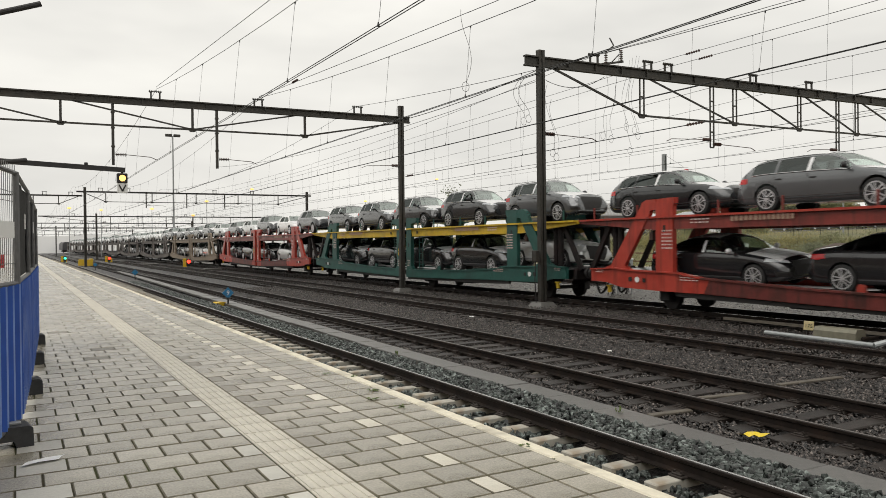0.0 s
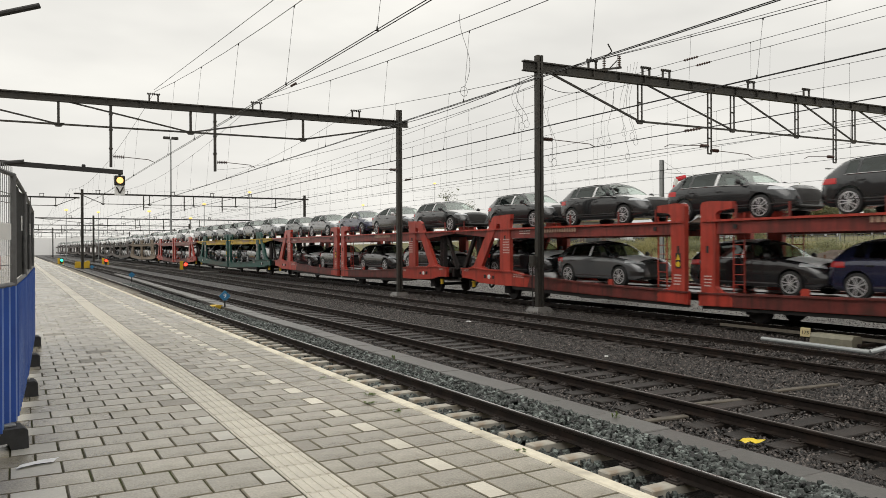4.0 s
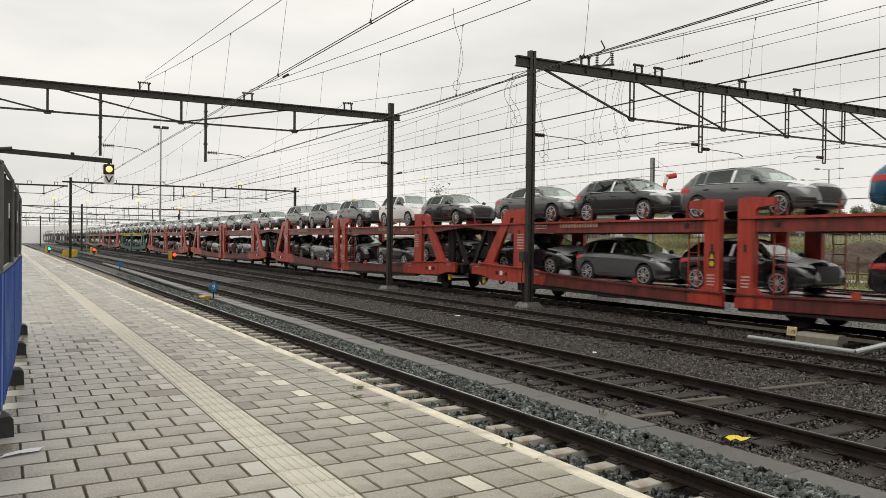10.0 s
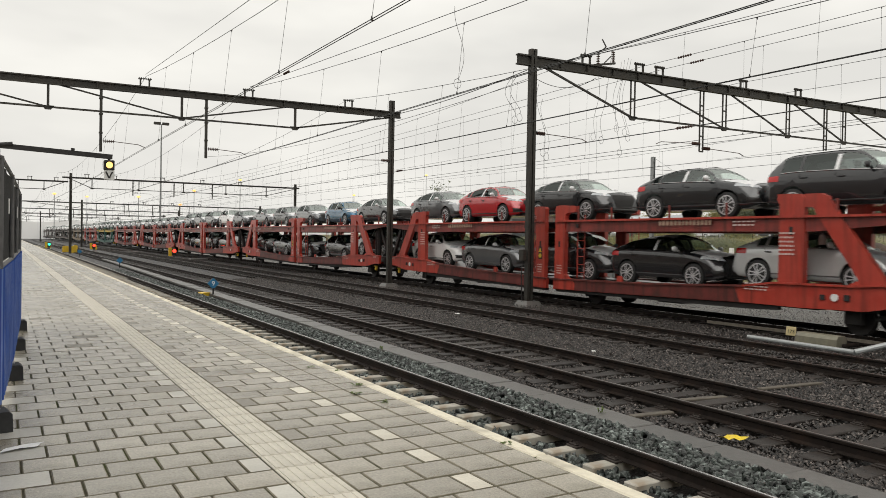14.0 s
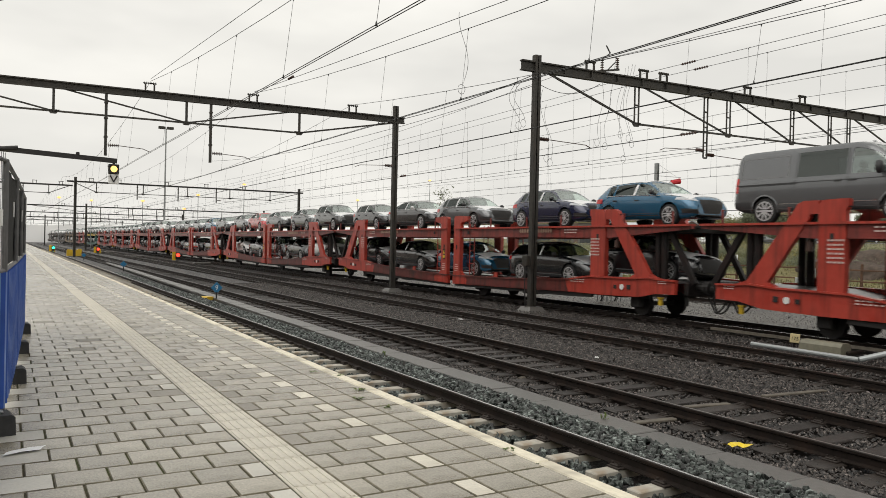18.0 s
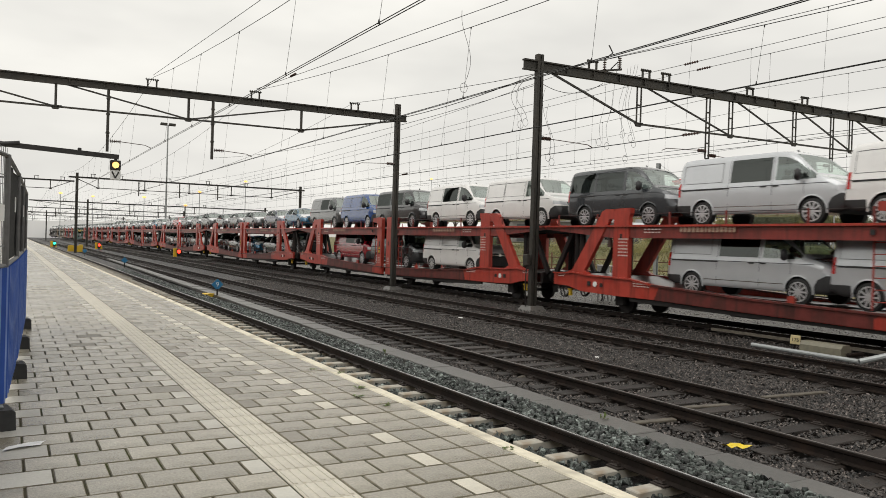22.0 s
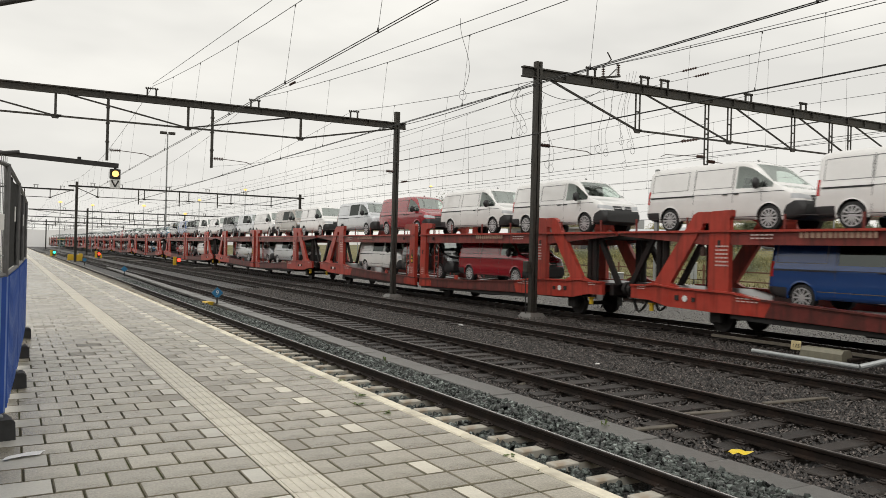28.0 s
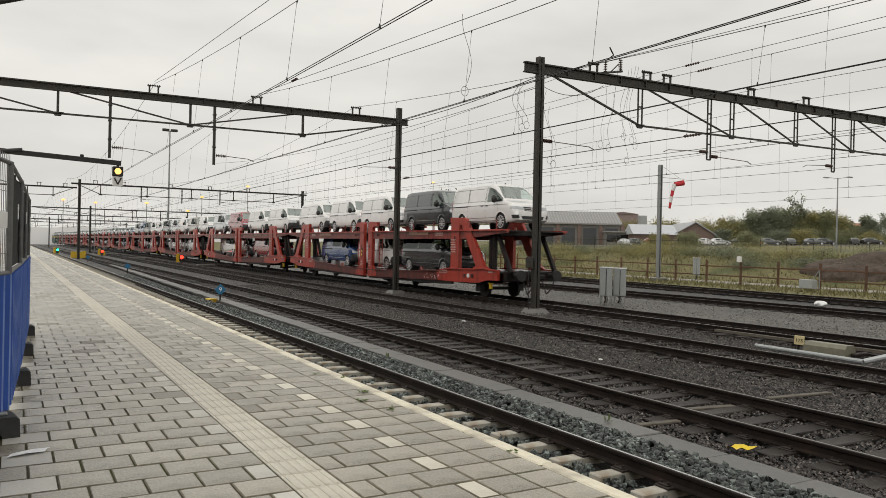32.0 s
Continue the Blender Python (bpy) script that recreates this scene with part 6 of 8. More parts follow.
def catenary(x, posts, drop_every=4.3, twin=False, depth=1.5, contact=None):
    """Carrying wire, contact wire and droppers over one track; posts: (y, carrying height, contact height)."""
    c = thing("overhead_line", "thin dark contact wire with droppers over a track", "overhead line", group="overhead lines")
    bd = bmesh.new()
    high, low = [], []
    for (ya, za, ca), (yb, zb, cb) in zip(posts[:-1], posts[1:]):
        n = 18
        sag = depth * ((yb - ya) / 60.0) ** 2

        def carry(k):
            return Vector((x, ya + (yb - ya) * k, za + (zb - za) * k - sag * 4 * k * (1 - k)))

        def touch(k):
            return Vector(((x if contact is None else contact) + 0.12 * math.sin(k * 3.1), ya + (yb - ya) * k, ca + (cb - ca) * k))
        high += [carry(i / n) for i in range(0 if not high else 1, n + 1)]
        low += [touch(i / 6) for i in range(0 if not low else 1, 7)]
        m = int((yb - ya) / drop_every)
        for i in range(1, m):
            k = i / m
            a, b = carry(k), touch(k)
            if a.z - b.z > 0.1:
                rod(bd, a, b, 0.0045, seg=3)
                rod(bd, b, b + Vector((0, 0, 0.07)), 0.025, 0.01, seg=5)
                rod(bd, a, a - Vector((0, 0, 0.05)), 0.02, 0.01, seg=5)
    bm = bmesh.new()
    wire(bm, high, 0.009)
    part("carrying_wire", bm, M_WIRE, c)
    for o in ((-0.03, 0.03) if twin else (0,)):
        bm = bmesh.new()
        wire(bm, [p + Vector((o, 0, 0)) for p in low], 0.009)
        part("contact_wire", bm, M_WIRE, c)
    part("dropper", bd, M_WIRE, c, kind="stuff")
    return c


def build_wires():
    for x, contact, z in ((4.99, 4.72, 4.72), (9.2, 8.95, 4.77), (13.78, 13.48, 4.95)):
        catenary(x, [(-38, 7.85, z), (32.5, 7.85, z + 0.05), (87.2, 7.7, 5.0), (128, 7.7, 5.1), (166, 7.7, 5.1), (245, 7.7, 5.1)], twin=True, depth=1.4 if x < 5 else 1.33, contact=contact)
    for x, contact, z, depth in ((18.57, 18.35, 5.08, 0.62), (21.4, 21.4, 5.15, 0.12), (22.4, 22.3, 5.15, 0.12), (26.9, 26.9, 5.1, 0.3), (30.3, 30.2, 5.12, 0.3)):
        catenary(x, [(-38, 8.3, z), (21.3, 8.3, z), (87.2, 7.7, 5.1), (166, 7.7, 5.1), (245, 7.7, 5.1)], twin=x < 20, depth=depth, contact=contact)
    for x in (40.0, 47.0):
        catenary(x, [(-38, 8.35, 5.2), (20.5, 8.35, 5.2), (90, 8.2, 5.2)], depth=0.4)
    # feeders that cross the view on their way to the mast tops
    f = thing("feeder_line", "slack dark feeder wires strung between portal beams", "overhead line", group="overhead lines")
    for a, b, sag, r in (((9.2, 32.4, 7.9), (14.8, -1.0, 8.6), 0.03, 0.011), ((4.99, 32.6, 7.95), (6.9, 2.2, 7.8), 0.02, 0.011), ((15.98, 21.54, 7.41), (19.05, 21.38, 7.57), 0.45, 0.011),
                         ((16.2, 21.5, 7.6), (15.9, 32.2, 7.3), 0.15, 0.015), ((16.2, 21.5, 7.2), (13.8, 60, 7.6), 0.6, 0.01)):
        bm = bmesh.new()
        a, b = Vector(a), Vector(b)
        wire(bm, [a + (b - a) * (i / 12) - Vector((0, 0, sag * 4 * (i / 12) * (1 - i / 12))) for i in range(13)], r)
        part("feeder_wire", bm, M_WIRE, f)
    # hanging jumper loops beside the near mast
    for x, y, z, ln in ((15.2, 21.4, 7.2, 1.4), (15.4, 21.4, 7.2, 1.3), (16.5, 21.35, 7.05, 2.3), (16.65, 21.3, 6.5, 1.9), (19.05, 21.3, 7.6, 2.1), (19.4, 21.3, 7.3, 1.9), (20.05, 21.3, 8.3, 2.4), (20.2, 21.3, 8.4, 3.4), (20.4, 21.3, 8.5, 2.7), (20.55, 21.3, 8.5, 2.9), (11.0, 18.0, 7.95, 2.0)):
        bm = bmesh.new()
        rng = random.Random(int(x * 10))
        pts = []
        for i in range(15):
            k = i / 14
            pts.append(Vector((x + 0.18 * math.sin(k * 5 + x), y + 0.1 * math.sin(k * 4), z - ln * k)))
        for i in range(9):
            a = i / 8 * 6.28
            pts.append(Vector((x + 0.18 * math.sin(5 + x) + 0.12 * math.sin(a), y, z - ln - 0.14 + 0.14 * math.cos(a))))
        wire(bm, pts, 0.007)
        part("jumper_loop", bm, M_WIRE, f)
    # switch gear standing on the near beam
    sw = thing("line_switch", "dark rooftop switch with two upright insulators on the beam", "line switch", pose(0, 0, 0))
    for x, z0, z1 in ((19.11, 7.98, 8.5), (19.86, 8.24, 8.66)):
        bm = bmesh.new()
        insulator(bm, (x, 21.36, z0), (x, 21.36, z1), 0.075)
        part("post_insulator", bm, M_INSUL, sw)
    bm = bmesh.new()
    bar(bm, (18.9, 21.36, 8.02), (19.95, 21.36, 8.22), 0.07, 0.07)
    part("frame", bm, M_MAST, sw)
    for a, b in (((19.11, 21.36, 8.5), (19.35, 21.2, 8.72)), ((19.35, 21.2, 8.72), (19.15, 21.2, 8.98)), ((19.4, 21.36, 8.15), (19.7, 21.3, 8.45))):
        bm = bmesh.new()
        bar(bm, a, b, 0.035, 0.035)
        part("arm", bm, M_MAST, sw)
    # inline strain insulators
    for p in ((21.4, 19.3, 8.28), (22.4, 19.6, 8.28), (18.35, 16.5, 5.08), (18.35, 36.0, 5.09), (9.75, 29.2, 8.0)):
        bm = bmesh.new()
        insulator(bm, Vector(p) - Vector((0, 0.33, 0)), Vector(p) + Vector((0, 0.33, 0)), 0.05)
        part("strain_insulator", bm, M_INSUL, f)


build_wires()


def build_mast_box():
    b = thing("switch_box", "small dark steel box strapped to a portal mast", "box", pose(16.0, 21.53, 0.95))
    bm = bmesh.new()
    box(bm, -0.16, 0.0, -0.13, 0.13, -0.2, 0.2, bevel=0.02)
    part("case", bm, M_MAST, b)
    bm = bmesh.new()
    wire(bm, [(-0.08, 0, -0.2), (-0.1, 0.02, -0.8), (-0.06, 0, -1.75)], 0.02, 6)
    part("cable", bm, M_BLACK, b)


build_mast_box()

# ---- platform things ----


def build_hoarding():
    """Site fence panels on blocks: open mesh first, then cloth-covered panels over blue sheeting."""
    pts = [(-0.9, 2.55), (-0.01, 6.65), (0.085, 8.75), (0.16, 10.85), (0.235, 12.95)]
    tall, mid = 2.02, 1.17
    for i, (a, b) in enumerate(zip(pts[:-1], pts[1:])):
        d = Vector((b[0] - a[0], b[1] - a[1], 0))
        ln = d.length
        turn = math.degrees(math.atan2(d.y, d.x))
        f = thing("site_fence", "site fence of blue corrugated sheet with " + ("grey cloth" if i else "open wire mesh") + " above", "site fence",
                  pose(a[0], a[1], 0.09, 0, 0, turn), group="site fence")
        bm = bmesh.new()
        for x in (0.02, ln - 0.02):
            rod(bm, (x, 0, 0), (x, 0, tall - 0.09), 0.021, seg=10)
        for z in (0.03, mid - 0.09, tall - 0.1):
            rod(bm, (0.02, 0, z), (ln - 0.02, 0, z), 0.018, seg=8)
        part("frame", bm, M_FRAME, f)
        bm = bmesh.new()
        n = int(ln / 0.05)
        prev = None
        for k in range(n + 1):
            x = 0.03 + (ln - 0.06) * k / n
            y = -0.03 if (k // 2) % 2 else 0.01
            cur = (bm.verts.new((x, y, 0.04)), bm.verts.new((x, y, mid - 0.1)))
            if prev:
                rib = bm.faces.new((prev[0], cur[0], cur[1], prev[1]))
                # ridge faces get a paler blue: the corrugation's light side, painted in
                rib.material_index = 1 if k % 4 == 3 else 0
            prev = cur
        part("blue_sheet", bm, [M_BLUE_SHEET, M_BLUE_LIT], f, "blue corrugated steel sheet, its ridges painted paler as if lit")
        if i:
            bm = bmesh.new()
            rows = []
            rng = random.Random(i)
            for j in range(7):
                z = mid - 0.07 + (tall - mid - 0.05) * j / 6
                rows.append([(0.0 + (ln) * k / 8, 0.016 + 0.012 * math.sin(k * 1.7 + i) * math.sin(j * 0.9), z) for k in range(9)])
            patch(bm, rows)
            part("screen_cloth", bm, M_MESHCLOTH, f, "grey windbreak cloth")
            bm = bmesh.new()
            box(bm, ln * 0.15, ln * 0.15 + 0.12, -0.045, -0.04, 1.5, 1.62)
            part("tag", bm, M_SIGNWHITE, f)
        else:
            bm = bmesh.new()
            for k in range(int(ln / 0.055)):
                x = 0.04 + k * 0.055
                wire(bm, [(x, 0, mid - 0.09), (x, 0, tall - 0.04)], 0.003, 3)
            for z in (1.32, 1.6, 1.86):
                wire(bm, [(0.02, 0.004, z - 0.09), (ln - 0.02, 0.004, z - 0.09)], 0.004, 3)
            part("wire_mesh", bm, M_GALV, f)
            bm = bmesh.new()
            box(bm, ln - 0.62, ln - 0.2, -0.03, -0.02, 1.42, 1.54)
            part("name_board", bm, M_SIGNWHITE, f)
            bm = bmesh.new()
            box(bm, ln - 0.75, ln - 0.25, 0.03, 0.04, 1.2, 1.3)
            part("warning_board", bm, M_SOCK_RED, f)
    for x, y, t in ((-0.06, 6.3, 8), (0.06, 8.45, 3), (0.13, 10.55, 3), (0.2, 12.7, 3)):
        blk = thing("fence_block", "black recycled-plastic fence foot block on the paving", "fence foot", pose(x, y, 0, 0, 0, t), group="fence feet")
        bm = bmesh.new()
        prism(bm, [(-0.34, 0.0), (-0.12, 0.0), (-0.1, 0.05), (0.0, 0.05), (0.02, 0.0), (0.13, 0.0), (0.125, 0.13), (0.1, 0.15), (-0.32, 0.15), (-0.345, 0.12)], -0.11, 0.11, axis="y")
        part("block", bm, M_RUBBER, blk)
        bm = bmesh.new()
        box(bm, -0.02, 0.06, -0.03, 0.03, 0.15, 0.17, bevel=0.005)
        part("clamp", bm, M_GALV, blk)
    bm = bmesh.new()
    rows = [[(0.0 + 0.11 * k + 0.02 * j, 5.62 + 0.05 * j + 0.03 * k, 0.012 + 0.006 * ((j + k) % 2)) for k in range(3)] for j in range(3)]
    patch(bm, rows)
    solid("paper_scrap", bm, M_SIGNWHITE, "torn white paper scrap lying on wet pavers", "litter")


build_hoarding()


def build_signal_arm():
    s = thing("signal_bracket", "black steel arm with a hanging amber departure signal", "signal")
    bm = bmesh.new()
    bar(bm, (-4.0, 28.5, 4.42), (3.3, 28.5, 4.12), 0.14, 0.16)
    part("arm", bm, M_BLACK, s)
    bm = bmesh.new()
    rod(bm, (-4.0, 28.5, 0), (-4.0, 28.5, 4.5), 0.09, seg=10)
    part("post", bm, M_BLACK, s)
    bm = bmesh.new()
    box(bm, 3.16, 3.24, 28.46, 28.54, 3.98, 4.08)
    box(bm, 3.03, 3.37, 28.4, 28.62, 3.66, 4.0, bevel=0.02)
    for k in range(10):
        a = math.pi * k / 9
        bar(bm, (3.2 + 0.14 * math.cos(a), 28.34, 3.83 + 0.14 * math.sin(a)), (3.2 + 0.14 * math.cos(a), 28.4, 3.83 + 0.14 * math.sin(a)), 0.04, 0.012)
    part("lamp_housing", bm, M_BLACK, s)
    bm = bmesh.new()
    rod(bm, (3.2, 28.4, 3.83), (3.2, 28.385, 3.83), 0.11, seg=18)
    part("amber_lamp", bm, M_AMBER, s, "lit amber lamp")
    bm = bmesh.new()
    box(bm, 3.03, 3.37, 28.44, 28.46, 3.32, 3.655, bevel=0.006)
    plate = part("sign_plate", bm, M_SIGNWHITE, s)
    bm = bmesh.new()
    bar(bm, (3.09, 28.43, 3.6), (3.2, 28.43, 3.38), 0.012, 0.045)
    bar(bm, (3.31, 28.43, 3.6), (3.2, 28.43, 3.38), 0.012, 0.045)
    part("letter_v", bm, M_BLACK, plate)
    bm = bmesh.new()
    box(bm, 2.0, 2.12, 28.46, 28.54, 4.24, 4.34, bevel=0.02)
    part("clamp", bm, M_BLACK, s)
    # a second, nearer arm end over the fence
    s2 = thing("lamp_arm", "short black tubular arm end above the site fence", "lamp arm")
    bm = bmesh.new()
    rod(bm, (-1.6, 14.0, 2.61), (0.14, 14.0, 2.86), 0.04, seg=10)
    part("tube", bm, M_BLACK, s2)
    bm = bmesh.new()
    rod(bm, (-1.6, 14.0, 0), (-1.6, 14.0, 2.64), 0.06, seg=10)
    part("pole", bm, M_BLACK, s2)
    bm = bmesh.new()
    s3 = thing("canopy_bar", "black tubular bar end high above the platform", "pole")
    rod(bm, (-1.2, 9.0, 3.45), (0.24, 9.0, 4.01), 0.03, seg=10)
    part("tube", bm, M_BLACK, s3)
    bm = bmesh.new()
    rod(bm, (-1.2, 9.0, 0), (-1.2, 9.0, 3.47), 0.04, seg=10)
    part("pole", bm, M_BLACK, s3)


build_signal_arm()

# ---- lineside things ----


def build_troughs():
    rng = random.Random(9)
    bm = bmesh.new()
    box(bm, -0.225, 0.225, 0.005, 0.995, -0.1, 0.0, bevel=0.012)
    lid = finish(bm, "trough_lid", M_TROUGH)
    run = thing("cable_trough", "row of grey concrete cable-trough lids, wet with rain", "cable trough", pose(6.5, 0, BED_Z + 0.1, 0, 0, -1.0), kind="structure")
    for i in range(70):
        part("trough_lid", lid, None, run, m=pose(rng.uniform(-0.008, 0.008), 1.5 + i, rng.uniform(-0.008, 0.008), 0, rng.uniform(-0.6, 0.6), rng.uniform(-0.4, 0.4)))


build_troughs()


def scatter_stones(name, label, material, areas, size, seed, sink=0.35, blocky=False):
    """Loose ballast: many small irregular stones in one mesh."""
    rng = np.random.default_rng(seed)
    base = np.array([(1, 0, 0.1), (0.25, 0.9, -0.1), (-0.8, 0.55, 0.12), (-0.75, -0.6, -0.05), (0.35, -0.95, 0.1), (0.1, 0.05, 0.85), (-0.1, 0, -0.8)])
    tris = np.array([(0, 1, 5), (1, 2, 5), (2, 3, 5), (3, 4, 5), (4, 0, 5)])
    if blocky:
        base = np.array([(1, 0.2, -0.4), (-0.1, 1, -0.35), (-1, -0.1, -0.4), (0.1, -0.9, -0.35), (0.6, 0.45, 0.6), (-0.5, 0.6, 0.5), (-0.55, -0.5, 0.65), (0.5, -0.5, 0.45)])
        tris = np.array([(4, 5, 6), (4, 6, 7), (0, 1, 4), (1, 5, 4), (1, 2, 5), (2, 6, 5), (2, 3, 6), (3, 7, 6), (3, 0, 7), (0, 4, 7)])
    k_ = len(base)
    vs, fs, n = [], [], 0
    for x0, x1, y0, y1, count, z in areas:
        u = rng.random(count)
        ys = y0 + (y1 - y0) * u ** 1.3
        xs = x0 + (x1 - x0) * rng.random(count)
        for x, y in zip(xs, ys):
            r = size * (0.6 + 0.8 * rng.random())
            a = rng.random() * 6.28
            c, s = math.cos(a), math.sin(a)
            q = base * (r * (0.75 + 0.5 * rng.random((k_, 3))))
            tl = rng.normal(0, 0.45)
            q = np.stack([q[:, 0] * c - q[:, 1] * s, q[:, 0] * s + q[:, 1] * c, q[:, 2] + q[:, 0] * tl], 1)
            vs.append(q + (x, y, z + r * (0.5 - sink) + rng.random() * 0.03))
            fs.append(tris + n)
            n += k_
    me = bpy.data.meshes.new(name)
    me.from_pydata(np.concatenate(vs).tolist(), [], np.concatenate(fs).tolist())
    me.materials.append(material)
    ob = new(name, me)
    return tagged(ob, label, "ballast", kind="stuff")


def build_ballast():
    scatter_stones("crushed_stone", "loose dark blue-grey crushed stone beside the platform track", M_STONE,
                   [(3.25, 5.42, -6.0, 2.0, 700, BED_Z - 0.02), (4.3, 5.42, 2.0, 40, 11000, BED_Z - 0.055), (5.62, 6.32, 3.0, 50, 12000, BED_Z + 0.09)], 0.036, 1, blocky=True)
    scatter_stones("ballast_stone", "loose brown-grey ballast between the rusty tracks", M_STONE_BROWN,
                   [(6.75, 7.7, 3.5, 32, 17000, BED_Z - 0.01), (7.9, 9.35, 4.0, 32, 17000, BED_Z - 0.01), (9.5, 12.3, 4.5, 40, 54000, BED_Z - 0.01),
                    (12.45, 13.95, 6, 40, 9000, BED_Z + 0.05), (14.1, 17.3, 6.5, 45, 30000, BED_Z - 0.01), (18.2, 26.5, 8, 45, 9000, BED_Z)], 0.02, 2)


build_ballast()


def lettering(words, size, depth):
    """Raised letters as a mesh, in the x-y plane."""
    cu = bpy.data.curves.new("letters", "FONT")
    cu.body, cu.size, cu.extrude = words, size, depth
    ob = new("letters_tmp", cu)
    dg = bpy.context.evaluated_depsgraph_get()
    me = bpy.data.meshes.new_from_object(ob.evaluated_get(dg))
    bpy.data.objects.remove(ob)
    return me


def board_sign(x, y):
    s = thing("speed_board", "small blue diamond board on a short black post", "railway sign", pose(x, y, BED_Z), group="diamond boards")
    bm = bmesh.new()
    rod(bm, (0, 0, 0), (0, 0, 0.34), 0.03, seg=8)
    part("post", bm, M_BLACK, s)
    bm = bmesh.new()
    box(bm, -0.155, 0.155, -0.012, 0.012, -0.155, 0.155, bevel=0.004, m=pose(0, 0, 0.5, 0, 45, 0))
    pl = part("board", bm, M_BLUE_SIGN, s)
    return s


def build_lineside():
    d = board_sign(6.8, 28.4)
    cu = bpy.data.curves.new("digit", "FONT")
    cu.body, cu.size, cu.align_x, cu.align_y = "9", 0.24, "CENTER", "CENTER"
    ob = new("tmp_digit", cu)
    me = bpy.data.meshes.new_from_object(ob.evaluated_get(bpy.context.evaluated_depsgraph_get()))
    bpy.data.objects.remove(ob)
    me.materials.clear()
    me.materials.append(M_SIGNWHITE)
    part("digit", me, None, d, "white figure 9", m=pose(0, -0.018, 0.5, 90, 0, 0))
    board_sign(6.9, 54.9)
    board_sign(6.6, 81.5)
    # yellow covers by the board
    for x, y, w, dz, turn in ((6.62, 29.0, 0.42, 0.14, 20), (6.6, 100.5, 0.7, 0.75, 0), (7.35, 98.5, 0.7, 0.75, 0), (9.0, 118, 0.6, 0.6, 0), (11.5, 118, 0.6, 0.6, 0), (6.0, 125, 0.6, 0.6, 0)):
        c = thing("points_cover", "yellow painted steel cover box beside the track", "equipment box", pose(x, y, BED_Z, 0, 0, turn), group="yellow boxes")
        bm = bmesh.new()
        prism(bm, [(-w / 2, 0), (w / 2, 0), (w / 2 - 0.03, dz * 0.8), (w / 2 - 0.1, dz), (-w / 2 + 0.1, dz), (-w / 2 + 0.03, dz * 0.8)], -w * 0.45, w * 0.45, axis="y")
        part("cover", bm, M_YBOX, c)
    # dwarf signals
    for x, y, mt, word in ((14.9, 78.6, M_REDLIGHT, "red"), (10.8, 112.0, M_REDLIGHT, "red"), (5.75, 119.5, M_GREENLIGHT, "green")):
        s = thing("ground_signal", "low trackside signal showing a " + word + " light", "signal", pose(x, y, BED_Z), group="ground signals")
        bm = bmesh.new()
        box(bm, -0.2, 0.2, -0.1, 0.15, 0.25, 0.95, bevel=0.04)
        part("head", bm, M_BLACK, s)
        bm = bmesh.new()
        box(bm, -0.5, -0.15, 0.0, 0.2, 0.15, 1.0, bevel=0.02)
        part("yellow_case", bm, M_YBOX, s)
        bm = bmesh.new()
        box(bm, -0.12, 0.12, -0.05, 0.1, 0.0, 0.3)
        part("stand", bm, M_TROUGH, s)
        bm = bmesh.new()
        rod(bm, (0.02, -0.13, 0.68), (0.02, -0.1, 0.68), 0.17, seg=16)
        part("lens", bm, mt, s, "lit " + word + " lens")
    # electrical cabinets
    for x, y, z0, z1, n in ((22.3, 24.6, -0.52, 0.68, 1), (23.0, 24.5, -0.52, 0.65, 1), (49.4, 43.6, -0.4, 0.95, 0)):
        c = thing("relay_cabinet", "grey steel relay cabinet on short legs", "cabinet", pose(x, y, 0, 0, 0, -40), group="cabinets")
        bm = bmesh.new()
        box(bm, -0.26, 0.26, -0.2, 0.2, z0, z1, bevel=0.015)
        part("case", bm, M_CABINET, c)
        bm = bmesh.new()
        box(bm, -0.29, 0.29, -0.23, 0.23, z1, z1 + 0.04, bevel=0.012)
        part("lid", bm, M_SIGNWHITE, c)
        bm = bmesh.new()
        box(bm, -0.015, 0.015, -0.215, -0.202, z0 + 0.03, z1 - 0.06)
        part("door_gap", bm, M_BLACK, c)
        for sx in (-0.2, 0.2):
            bm = bmesh.new()
            bar(bm, (sx, -0.1, BED_Z - 0.1), (sx, -0.1, z0), 0.05, 0.05)
            part("leg", bm, M_GALV, c)
        bm = bmesh.new()
        rng = random.Random(4)
        for i in range(4):
            x0 = rng.uniform(-0.1, 0.22)
            wire(bm, [(x0, -0.15, z0 + 0.02), (x0 + 0.05, -0.2, (z0 + BED_Z) / 2), (x0 - 0.02, -0.18, BED_Z)], 0.016, 5)
        part("cables", bm, M_BLACK, c)
    # point machine, rodding and pipe by the through track
    m_ = thing("point_machine", "weathered olive-grey point machine case beside the rail", "point machine", pose(16.0, 10.3, BED_Z))
    bm = bmesh.new()
    prism(bm, [(-0.19, 0.0), (0.19, 0.0), (0.19, 0.2), (0.12, 0.3), (-0.12, 0.3), (-0.19, 0.22)], -0.5, 0.5, axis="y")
    part("case", bm, mat("olive_grey_paint", (0.2, 0.19, 0.14), 0.5, vary=0.2, scale=6, stain=(0.1, 0.07, 0.05)), m_)
    bm = bmesh.new()
    box(bm, -0.05, 0.5, -0.62, -0.52, 0.06, 0.14, bevel=0.02)
    part("rod", bm, M_RAIL, m_)
    bm = bmesh.new()
    bar(bm, (16.9, 9.0, -0.7), (16.9, 14.2, -0.7), 0.09, 0.07)
    solid("point_rod", bm, M_PALEWOOD, "long tan rod lying along the through track", "rodding")
    p = thing("drain_pipe", "long grey plastic pipe lying on the ballast", "pipe")
    bm = bmesh.new()
